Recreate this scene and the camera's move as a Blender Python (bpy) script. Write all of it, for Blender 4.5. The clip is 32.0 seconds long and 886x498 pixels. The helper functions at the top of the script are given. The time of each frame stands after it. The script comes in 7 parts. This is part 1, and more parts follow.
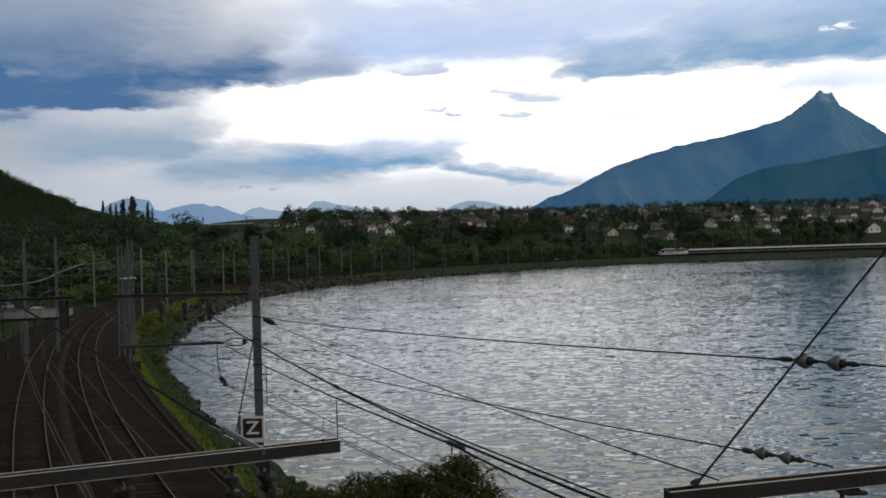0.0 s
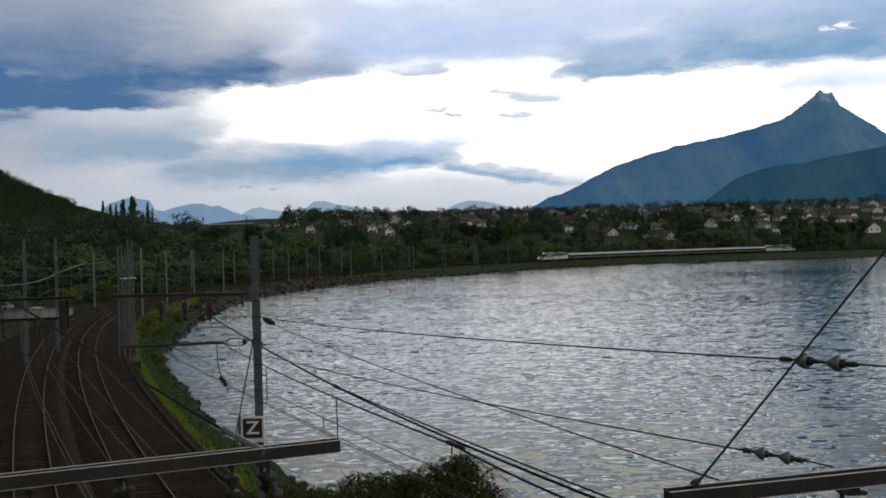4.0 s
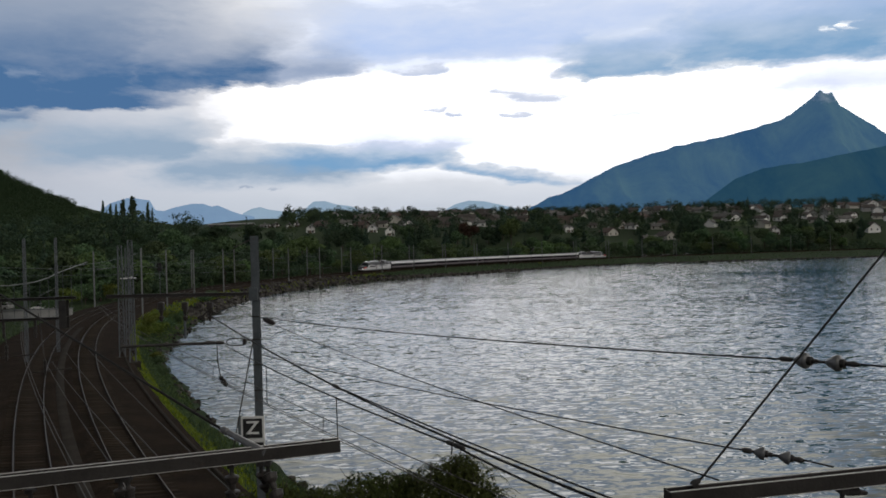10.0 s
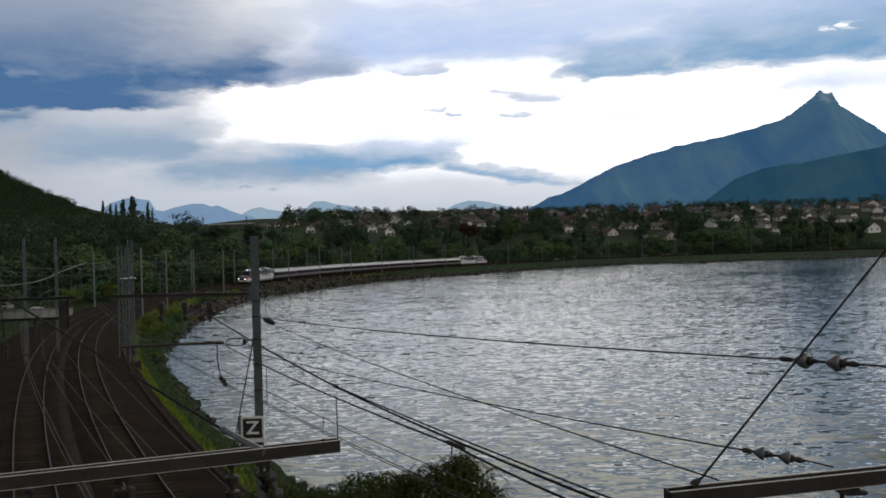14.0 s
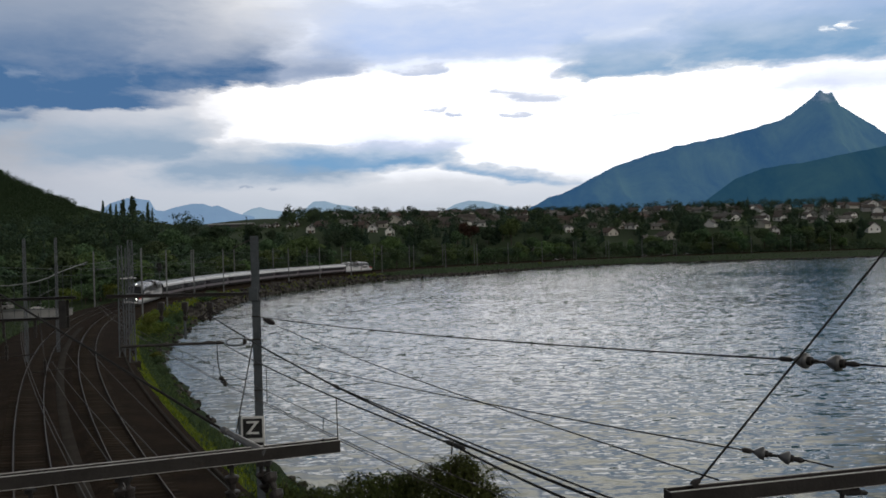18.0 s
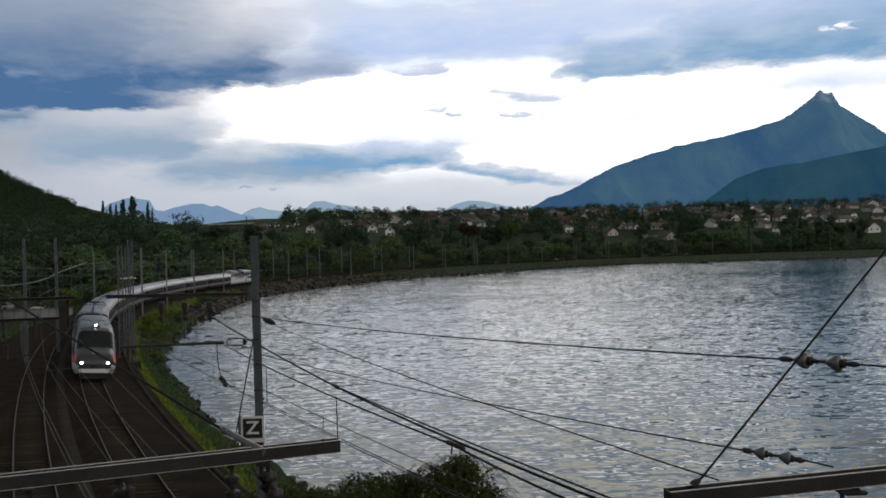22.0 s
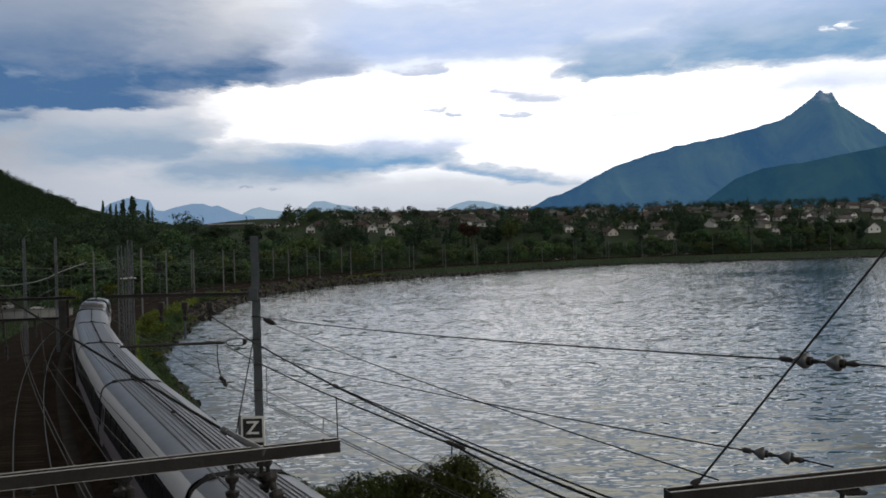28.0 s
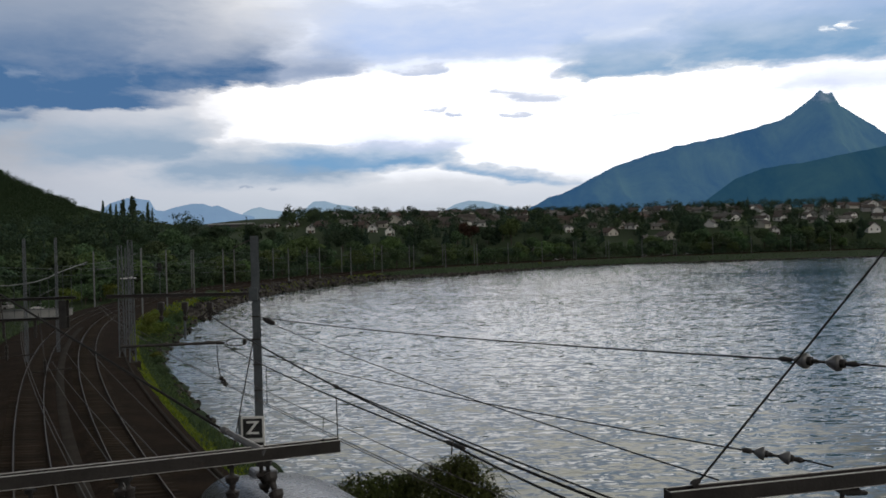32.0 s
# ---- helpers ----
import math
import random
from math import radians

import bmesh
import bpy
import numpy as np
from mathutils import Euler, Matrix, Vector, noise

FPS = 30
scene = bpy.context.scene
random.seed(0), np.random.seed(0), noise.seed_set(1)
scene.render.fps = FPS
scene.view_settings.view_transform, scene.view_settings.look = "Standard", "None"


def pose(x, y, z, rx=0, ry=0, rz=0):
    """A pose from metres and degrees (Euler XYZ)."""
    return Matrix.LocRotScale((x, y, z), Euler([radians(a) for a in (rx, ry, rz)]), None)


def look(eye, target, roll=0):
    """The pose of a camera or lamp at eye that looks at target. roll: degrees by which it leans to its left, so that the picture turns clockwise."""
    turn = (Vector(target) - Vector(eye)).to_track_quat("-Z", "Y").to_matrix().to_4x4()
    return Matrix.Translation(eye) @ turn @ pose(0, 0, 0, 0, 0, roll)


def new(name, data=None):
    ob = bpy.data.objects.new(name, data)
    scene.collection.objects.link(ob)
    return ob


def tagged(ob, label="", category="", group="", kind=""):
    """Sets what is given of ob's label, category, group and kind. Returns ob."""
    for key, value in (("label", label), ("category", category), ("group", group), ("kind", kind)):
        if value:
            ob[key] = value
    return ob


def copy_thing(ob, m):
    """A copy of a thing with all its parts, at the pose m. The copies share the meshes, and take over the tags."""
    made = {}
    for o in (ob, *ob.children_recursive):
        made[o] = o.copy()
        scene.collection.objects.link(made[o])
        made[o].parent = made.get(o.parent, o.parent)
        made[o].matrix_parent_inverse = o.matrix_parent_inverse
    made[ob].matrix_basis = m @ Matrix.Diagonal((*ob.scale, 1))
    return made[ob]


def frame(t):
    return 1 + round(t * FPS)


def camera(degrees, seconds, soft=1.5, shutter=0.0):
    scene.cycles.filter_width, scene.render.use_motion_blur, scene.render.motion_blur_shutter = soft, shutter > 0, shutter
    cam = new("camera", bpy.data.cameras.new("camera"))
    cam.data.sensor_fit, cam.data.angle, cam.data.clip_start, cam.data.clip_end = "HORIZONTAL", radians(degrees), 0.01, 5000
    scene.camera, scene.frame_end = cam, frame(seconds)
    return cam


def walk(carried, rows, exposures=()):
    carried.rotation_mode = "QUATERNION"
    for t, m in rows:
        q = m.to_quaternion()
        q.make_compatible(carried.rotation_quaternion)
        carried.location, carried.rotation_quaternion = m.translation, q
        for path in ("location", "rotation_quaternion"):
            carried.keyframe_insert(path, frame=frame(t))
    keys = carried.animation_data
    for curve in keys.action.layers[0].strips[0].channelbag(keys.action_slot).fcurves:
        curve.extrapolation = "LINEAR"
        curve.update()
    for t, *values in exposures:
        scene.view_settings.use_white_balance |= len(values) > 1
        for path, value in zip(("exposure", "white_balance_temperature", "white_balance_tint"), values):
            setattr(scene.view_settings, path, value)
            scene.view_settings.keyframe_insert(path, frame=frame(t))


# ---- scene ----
import functools

# ------------------------------------------------------------------ camera
EYE = (0.0, 0.0, 9.296)
VIEW = look(EYE, (0.0, 100.0, 8.964), -1.592)
cam = camera(55.443, 32.0, soft=1.7)
walk(cam, [(0.0, VIEW), (32.0, VIEW)], exposures=[(0.0, 0.0), (32.0, 0.0)])

WATER_Z = -3.4

# ------------------------------------------------------------------ node helpers


def link(nt, a, b):
    nt.links.new(a, b)


def node(nt, kind, **props):
    n = nt.nodes.new(kind)
    for k, v in props.items():
        if k == "ins":
            for key, val in v.items():
                if hasattr(val, "is_output"):
                    nt.links.new(val, n.inputs[key])
                else:
                    n.inputs[key].default_value = val
        elif k == "operation":
            n.operation = v
        elif k == "blend_type":
            n.blend_type = v
        elif k == "data_type":
            n.data_type = v
        elif k == "noise_type":
            n.noise_type = v
        elif k == "gradient_type":
            n.gradient_type = v
        elif k == "vector_type":
            n.vector_type = v
        elif k == "use_clamp":
            n.use_clamp = v
    return n


def math_n(nt, op, a, b=0.0, c=0.0, clamp=False):
    return node(nt, "ShaderNodeMath", operation=op, use_clamp=clamp, ins={0: a, 1: b, 2: c}).outputs[0]


def mix_rgb(nt, fac, a, b, mode="MIX"):
    return node(nt, "ShaderNodeMixRGB", blend_type=mode, ins={0: fac, 1: a, 2: b}).outputs[0]


def ramp(nt, fac, stops):
    n = nt.nodes.new("ShaderNodeValToRGB")
    el = n.color_ramp.elements
    while len(el) < len(stops):
        el.new(0.5)
    for e, (p, c) in zip(el, stops):
        e.position = p
        e.color = (*c, 1) if len(c) == 3 else c
    nt.links.new(fac, n.inputs[0])
    return n.outputs[0]


def noise_n(nt, vec, scale, detail=4.0, rough=0.55, distort=0.0):
    return node(nt, "ShaderNodeTexNoise", ins={"Vector": vec, "Scale": scale, "Detail": detail, "Roughness": rough, "Distortion": distort}).outputs[0]


# ------------------------------------------------------------------ sky and sun
SUN_EL, SUN_ROT = radians(36), radians(142)
world = bpy.data.worlds.new("sky")
scene.world = world
world.use_nodes = True
wt = world.node_tree
wt.nodes.clear()
tc = wt.nodes.new("ShaderNodeTexCoord").outputs["Generated"]
xyz = node(wt, "ShaderNodeSeparateXYZ", ins={0: tc}).outputs
az = math_n(wt, "ARCTAN2", xyz[0], xyz[1])
el = math_n(wt, "ARCSINE", xyz[2])
flat = node(wt, "ShaderNodeCombineXYZ", ins={0: az, 1: math_n(wt, "MULTIPLY", el, 3.2), 2: 0.0}).outputs[0]
wob = node(wt, "ShaderNodeTexNoise", ins={"Vector": flat, "Scale": 16.0, "Detail": 7.0, "Roughness": 0.6}).outputs[1]
wob = node(wt, "ShaderNodeVectorMath", operation="SUBTRACT", ins={0: wob, 1: (0.5, 0.5, 0.5)}).outputs[0]
wob = node(wt, "ShaderNodeVectorMath", operation="MULTIPLY", ins={0: wob, 1: (0.10, 0.030, 0.0)}).outputs[0]
sky_at = node(wt, "ShaderNodeCombineXYZ", ins={0: az, 1: el, 2: 0.0}).outputs[0]
sky_at = node(wt, "ShaderNodeVectorMath", operation="ADD", ins={0: sky_at, 1: wob}).outputs[0]


def step_n(x, a, b_):
    n = wt.nodes.new("ShaderNodeMapRange")
    n.interpolation_type = "SMOOTHSTEP"
    n.inputs[1].default_value, n.inputs[2].default_value = a, b_
    link(wt, x, n.inputs[0])
    return n.outputs[0]


def cloud_bank(centre, half, tilt, low, up, gain):
    """A bank with a firm lower edge that thins out upwards and towards its ends."""
    m = node(wt, "ShaderNodeMapping", vector_type="TEXTURE", ins={0: sky_at, 1: (*centre, 0), 2: (0, 0, radians(tilt)), 3: (half, 1, 1)}).outputs[0]
    u, v, _ = node(wt, "ShaderNodeSeparateXYZ", ins={0: m}).outputs
    g = math_n(wt, "MULTIPLY", step_n(v, -low, low), step_n(v, up, up * 0.12))
    ends = step_n(math_n(wt, "ABSOLUTE", u), 1.0, 0.45)
    return math_n(wt, "MULTIPLY", math_n(wt, "MULTIPLY", g, ends), gain)


streaks = noise_n(wt, node(wt, "ShaderNodeVectorMath", operation="MULTIPLY", ins={0: flat, 1: (0.55, 1.7, 1.0)}).outputs[0], 5.0, 7.0, 0.58, 0.35)
billow = noise_n(wt, flat, 13.0, 6.0, 0.6, 0.2)
nishita = node(wt, "ShaderNodeTexSky", ins={})
nishita.sky_type, nishita.sun_disc = "NISHITA", False
nishita.sun_elevation, nishita.sun_rotation = SUN_EL, SUN_ROT
blue = mix_rgb(wt, 0.75, mix_rgb(wt, 1.0, nishita.outputs[0], (0.085, 0.085, 0.085, 1), "MULTIPLY"), (0.22, 0.36, 0.58, 1))
low = ramp(wt, el, [(0.0, (0.52, 0.56, 0.62)), (0.05, (0.72, 0.76, 0.84)), (0.11, (0.99, 0.985, 1.005)), (0.30, (0.98, 0.975, 0.985)), (0.37, (1.10, 1.085, 1.03)), (0.52, (1.14, 1.11, 1.03)), (0.66, (0.55, 0.53, 0.48)), (0.85, (0.20, 0.19, 0.165))])
left = ramp(wt, math_n(wt, "ADD", math_n(wt, "MULTIPLY_ADD", billow, 0.10, -0.05), math_n(wt, "ADD", az, 0.5)), [(0.06, (0.60, 0.62, 0.68)), (0.34, (1.0, 1.0, 1.0))])
base = mix_rgb(wt, 1.0, low, left, "MULTIPLY")
gaps = math_n(wt, "MULTIPLY", ramp(wt, streaks, [(0.50, (0, 0, 0)), (0.78, (0.6, 0.6, 0.6))]), node(wt, "ShaderNodeMapRange", ins={0: el, 1: 0.24, 2: 0.36, 3: 0.0, 4: 0.7}).outputs[0])
sky_col = mix_rgb(wt, gaps, base, blue)
CLOUDS = [
    # colour, then banks: middle of the lower edge, half length, tilt, softness below, height, strength
    ((0.56, 0.61, 0.69, 1), [
        ((-0.271, 0.012), 0.574, -1.3, 0.0067, 0.1139, 0.85),
    ]),
    ((0.40, 0.44, 0.51, 1), [
        ((-0.576, 0.089), 0.206, 3.3, 0.0302, 0.1072, 0.90),
    ]),
    ((0.32, 0.43, 0.57, 1), [
        ((-0.356, 0.101), 0.126, 2.4, 0.0161, 0.0737, 1.05),
        ((-0.216, 0.081), 0.155, -0.8, 0.0134, 0.0563, 1.05),
        ((-0.520, 0.129), 0.105, 3.0, 0.0080, 0.0369, 0.70),
    ]),
    ((0.37, 0.43, 0.54, 1), [
        ((-0.551, 0.194), 0.399, 7.5, 0.0302, 0.2815, 1.00),
        ((-0.200, 0.243), 0.138, 6.3, 0.0268, 0.2011, 0.25),
        ((0.607, 0.199), 0.253, -8.0, 0.0335, 0.2815, 0.80),
    ]),
    # unseen banks above the view, added to dim the sides of the lake
    ((0.17, 0.195, 0.225, 1), [
        ((-0.583, 0.270), 0.413, 11.1, 0.0369, 0.6032, 0.95),
        ((0.690, 0.213), 0.273, -9.7, 0.0402, 0.6032, 0.90),
    ]),
    ((0.50, 0.64, 0.94, 1), [
        ((0.081, 0.214), 0.327, -0.1, 0.0188, 0.1340, 0.85),
        ((0.397, 0.224), 0.182, -2.9, 0.0201, 0.1072, 0.70),
    ]),
    ((0.72, 0.78, 0.97, 1), [
        ((-0.033, 0.113), 0.113, -0.4, 0.0054, 0.0469, 0.75),
        ((0.449, 0.153), 0.106, -3.0, 0.0094, 0.0570, 0.80),
        ((0.357, 0.152), 0.094, 0.7, 0.0067, 0.0268, 0.30),
    ]),
    ((0.50, 0.59, 0.80, 1), [
        ((-0.149, 0.196), 0.079, 3.8, 0.0060, 0.0362, 0.70),
        ((-0.021, 0.203), 0.048, 0.2, 0.0027, 0.0134, 0.80),
        ((0.084, 0.173), 0.038, -4.3, 0.0034, 0.0134, 0.60),
        ((0.115, 0.167), 0.046, -4.3, 0.0034, 0.0147, 0.70),
        ((-0.012, 0.158), 0.020, 1.3, 0.0020, 0.0067, 0.60),
        ((0.025, 0.153), 0.023, -1.0, 0.0020, 0.0074, 0.80),
        ((0.083, 0.151), 0.028, 3.0, 0.0020, 0.0060, 0.70),
        ((0.226, 0.146), 0.032, -0.1, 0.0027, 0.0074, 0.40),
        ((0.151, 0.193), 0.030, 15.7, 0.0040, 0.0147, 0.50),
    ]),
    ((0.21, 0.39, 0.62, 1), [
        ((-0.092, 0.094), 0.139, 0.5, 0.0060, 0.0349, 0.95),
        ((0.063, 0.081), 0.091, -10.3, 0.0040, 0.0174, 0.80),
        ((0.219, 0.189), 0.089, -0.1, 0.0040, 0.0603, 0.80),
        ((0.389, 0.189), 0.175, -1.6, 0.0060, 0.0838, 0.90),
        ((0.122, 0.071), 0.050, -5.1, 0.0034, 0.0107, 0.40),
    ]),
    ((0.076, 0.172, 0.345, 1), [
        ((-0.461, 0.154), 0.215, 3.2, 0.0034, 0.1441, 1.00),
        ((-0.270, 0.184), 0.128, 6.3, 0.0047, 0.0905, 0.90),
        ((-0.171, 0.195), 0.108, 6.2, 0.0060, 0.0536, 0.50),
        ((-0.485, 0.141), 0.056, 4.5, 0.0034, 0.0188, 0.60),
        ((-0.230, 0.074), 0.008, -3.0, 0.0013, 0.0040, 0.40),
        ((-0.196, 0.071), 0.006, 4.9, 0.0013, 0.0040, 0.40),
    ]),
    ((0.92, 0.95, 1.0, 1), [
        ((0.222, 0.229), 0.059, 4.3, 0.0094, 0.0295, 0.45),
        ((0.457, 0.219), 0.010, 2.3, 0.0027, 0.0107, 0.90),
        ((0.436, 0.216), 0.012, -1.7, 0.0020, 0.0060, 0.80),
        ((-0.455, 0.189), 0.019, 5.1, 0.0034, 0.0107, 0.14),
    ]),
]
uneven = math_n(wt, "MULTIPLY_ADD", billow, 0.8, 0.66)
for tint, rows in CLOUDS:
    acc = None
    for row in rows:
        g = cloud_bank(*row)
        acc = g if acc is None else math_n(wt, "MAXIMUM", acc, g)
    sky_col = mix_rgb(wt, math_n(wt, "MULTIPLY", acc, uneven, clamp=True), sky_col, tint)
# unseen sky behind the camera, dimmed so that faces towards the camera darken
ahead = node(wt, "ShaderNodeMapRange", ins={0: xyz[1], 1: -0.7, 2: 0.6, 3: 0.55, 4: 1.0}).outputs[0]
sky_col = mix_rgb(wt, 1.0, sky_col, ahead, "MULTIPLY")
glare = node(wt, "ShaderNodeMapRange", ins={0: node(wt, "ShaderNodeRGBToBW", ins={0: sky_col}).outputs[0], 1: 0.76, 2: 1.02, 3: 1.0, 4: 1.75}).outputs[0]
sky_col = mix_rgb(wt, 1.0, sky_col, glare, "MULTIPLY")
bg = node(wt, "ShaderNodeBackground", ins={0: sky_col, 1: 0.95})
out = wt.nodes.new("ShaderNodeOutputWorld")
link(wt, bg.outputs[0], out.inputs[0])

sun_data = bpy.data.lights.new("sun", "SUN")
sun_data.energy, sun_data.angle, sun_data.color = 0.60, radians(40), (1.0, 0.93, 0.82)
sun = new("sun", sun_data)
sun.matrix_world = look((300 * math.sin(SUN_ROT), 300 * math.cos(SUN_ROT), 300 * math.tan(SUN_EL)), (0, 0, 0))

# ------------------------------------------------------------------ materials


def material(name, rough=0.8, metal=0.0, spec=0.5):
    m = bpy.data.materials.new(name)
    m.use_nodes = True
    b = m.node_tree.nodes["Principled BSDF"]
    b.inputs["Roughness"].default_value = rough
    b.inputs["Metallic"].default_value = metal
    b.inputs["Specular IOR Level"].default_value = spec
    return m, m.node_tree, b


def mottled(name, c1, c2, scale=1.0, rough=0.8, metal=0.0, bump=0.3, spots=None, island=False, fine=12.0, spec=0.22, per_object=0.0):
    """Two-scale variation: broad patches and fine grain, with bump."""
    m, nt, b = material(name, rough, metal, spec)
    co = nt.nodes.new("ShaderNodeTexCoord").outputs["Object"]
    n1 = noise_n(nt, co, scale, 5.0, 0.6)
    n2 = noise_n(nt, co, scale * fine, 3.0, 0.6)
    f = math_n(nt, "ADD", math_n(nt, "MULTIPLY", n1, 0.65), math_n(nt, "MULTIPLY", n2, 0.35))
    if island:
        f = math_n(nt, "ADD", math_n(nt, "MULTIPLY", f, 0.45), math_n(nt, "MULTIPLY", nt.nodes.new("ShaderNodeNewGeometry").outputs["Random Per Island"], 0.55))
    col = ramp(nt, f, [(0.32, c1), (0.68, c2)])
    if spots:
        sc, thr, c3 = spots
        s = noise_n(nt, co, sc, 4.0, 0.65)
        col = mix_rgb(nt, ramp(nt, s, [(thr, (0, 0, 0)), (thr + 0.1, (1, 1, 1))]), col, (*c3, 1))
    if per_object:
        r = nt.nodes.new("ShaderNodeObjectInfo").outputs["Random"]
        hsv = node(nt, "ShaderNodeHueSaturation", ins={"Color": col, "Value": math_n(nt, "MULTIPLY_ADD", r, per_object, 1.0 - per_object / 2)})
        col = hsv.outputs[0]
    link(nt, col, b.inputs["Base Color"])
    if bump:
        bp = node(nt, "ShaderNodeBump", ins={"Strength": bump, "Distance": 0.05, "Height": f})
        link(nt, bp.outputs[0], b.inputs["Normal"])
    rr = math_n(nt, "MULTIPLY_ADD", n2, 0.2, rough - 0.1, clamp=True)
    link(nt, rr, b.inputs["Roughness"])
    return m


def foliage(name, c1, c2, per_object=0.5):
    m, nt, b = material(name, 0.75, 0.0, 0.08)
    r = nt.nodes.new("ShaderNodeNewGeometry").outputs["Random Per Island"]
    o = nt.nodes.new("ShaderNodeObjectInfo").outputs["Random"]
    co = nt.nodes.new("ShaderNodeTexCoord").outputs["Object"]
    n = noise_n(nt, co, 0.6, 3.0)
    f = math_n(nt, "ADD", math_n(nt, "MULTIPLY", r, 0.45), math_n(nt, "MULTIPLY", n, 0.55))
    col = ramp(nt, f, [(0.2, c1), (0.8, c2)])
    hsv = node(nt, "ShaderNodeHueSaturation", ins={"Color": col, "Hue": math_n(nt, "MULTIPLY_ADD", o, 0.05, 0.475), "Value": math_n(nt, "MULTIPLY_ADD", o, per_object, 1.0 - per_object / 2)})
    link(nt, hsv.outputs[0], b.inputs["Base Color"])
    return m


M = {}
M["ballast"] = mottled("ballast", (0.0062, 0.0043, 0.0030), (0.0330, 0.0225, 0.0150), 0.5, 0.95, bump=1.0, fine=26, spec=0.03, spots=(20.0, 0.60, (0.075, 0.060, 0.046)))
M["walkway"] = mottled("cess_gravel", (0.019, 0.016, 0.013), (0.046, 0.040, 0.033), 0.8, 0.95, bump=0.5, fine=25, spec=0.05)
M["rail"] = mottled("rail_steel", (0.010, 0.007, 0.005), (0.024, 0.017, 0.012), 2.0, 0.8, 0.0, bump=0.1, spec=0.06)
M["rail_top"] = mottled("rail_head", (0.07, 0.06, 0.05), (0.14, 0.124, 0.107), 3.0, 0.5, 0.6, bump=0.05)
M["sleeper"] = mottled("sleeper_wood", (0.0100, 0.0078, 0.0056), (0.0480, 0.0370, 0.0260), 1.5, 0.9, bump=0.4, per_object=0.9, spec=0.03)
M["galv"] = mottled("galvanised_steel", (0.075, 0.084, 0.094), (0.155, 0.168, 0.182), 1.4, 0.6, 0.35, bump=0.15)
M["concrete_post"] = mottled("weathered_post", (0.11, 0.118, 0.122), (0.22, 0.228, 0.232), 0.7, 0.8, bump=0.2)
M["beam"] = mottled("painted_beam", (0.020, 0.018, 0.017), (0.046, 0.042, 0.040), 2.0, 0.6, 0.2, bump=0.3, spots=(5.0, 0.66, (0.060, 0.042, 0.032)))
# light on the beam edges, painted in as a pale tone
M["lit_edge"] = mottled("lit_steel_edge", (0.40, 0.39, 0.37), (0.60, 0.58, 0.56), 3.0, 0.5, 0.3, bump=0.1, spots=(6.0, 0.58, (0.12, 0.08, 0.06)))
M["mast"] = mottled("mast_steel", (0.052, 0.061, 0.068), (0.110, 0.124, 0.134), 1.2, 0.55, 0.3, bump=0.2, spots=(3.0, 0.66, (0.09, 0.06, 0.045)))
M["cable"] = mottled("cable", (0.008, 0.008, 0.008), (0.022, 0.021, 0.020), 3.0, 0.75, 0.0, bump=0, spec=0.15)
M["copper"] = mottled("contact_copper", (0.030, 0.026, 0.023), (0.060, 0.053, 0.048), 3.0, 0.6, 0.3, bump=0)
M["insulator"] = mottled("insulator_porcelain", (0.014, 0.012, 0.011), (0.040, 0.034, 0.032), 4.0, 0.5, bump=0, spec=0.3)
M["iron"] = mottled("dark_iron", (0.02, 0.02, 0.021), (0.06, 0.055, 0.052), 4.0, 0.6, 0.4, bump=0.2)
M["grass"] = foliage("grass", (0.0616, 0.0940, 0.0114), (0.2430, 0.2916, 0.0292), 0.1)
M["meadow"] = mottled("meadow_grass", (0.030, 0.052, 0.018), (0.052, 0.082, 0.027), 0.06, 0.95, bump=0.3, spec=0.05)
M["leaf_dark"] = foliage("leaf_dark", (0.0240, 0.0430, 0.0290), (0.0660, 0.1030, 0.0570))
M["leaf_hill"] = foliage("leaf_hill", (0.0160, 0.0350, 0.0190), (0.0480, 0.0860, 0.0380))
M["leaf_mid"] = foliage("leaf_mid", (0.0360, 0.0620, 0.0340), (0.0900, 0.1380, 0.0640))
M["leaf_light"] = foliage("leaf_light", (0.0480, 0.0800, 0.0330), (0.1150, 0.1720, 0.0620))
M["leaf_red"] = foliage("leaf_red", (0.034, 0.022, 0.016), (0.072, 0.042, 0.030))
M["conifer"] = foliage("conifer_needles", (0.0200, 0.0370, 0.0270), (0.0520, 0.0860, 0.0530))
M["bush"] = foliage("bush_leaves", (0.0180, 0.0280, 0.0070), (0.0620, 0.0800, 0.0210))
M["leaf_lime"] = foliage("leaf_lime", (0.0486, 0.0702, 0.0162), (0.1418, 0.1755, 0.0378), 0.3)
M["bark"] = mottled("bark", (0.035, 0.028, 0.022), (0.10, 0.085, 0.07), 3.0, 0.95, bump=0.6)
M["rock"] = mottled("riprap_stone", (0.012, 0.011, 0.010), (0.072, 0.066, 0.060), 0.8, 0.85, bump=0.6, island=True)
M["white"] = mottled("white_paint", (0.52, 0.52, 0.51), (0.66, 0.66, 0.64), 3.0, 0.5, bump=0.05)
M["black"] = mottled("black_paint", (0.012, 0.012, 0.013), (0.03, 0.03, 0.03), 3.0, 0.5, bump=0.05)
M["screen"] = mottled("cab_screen", (0.008, 0.010, 0.012), (0.016, 0.018, 0.021), 1.0, 0.10, bump=0, spec=0.4)
M["glass"] = mottled("dark_window", (0.008, 0.010, 0.012), (0.018, 0.020, 0.024), 1.0, 0.2, bump=0, spec=0.3)
M["train_glass"] = mottled("train_window", (0.006, 0.007, 0.009), (0.012, 0.013, 0.016), 1.0, 0.3, bump=0, spec=0.12)
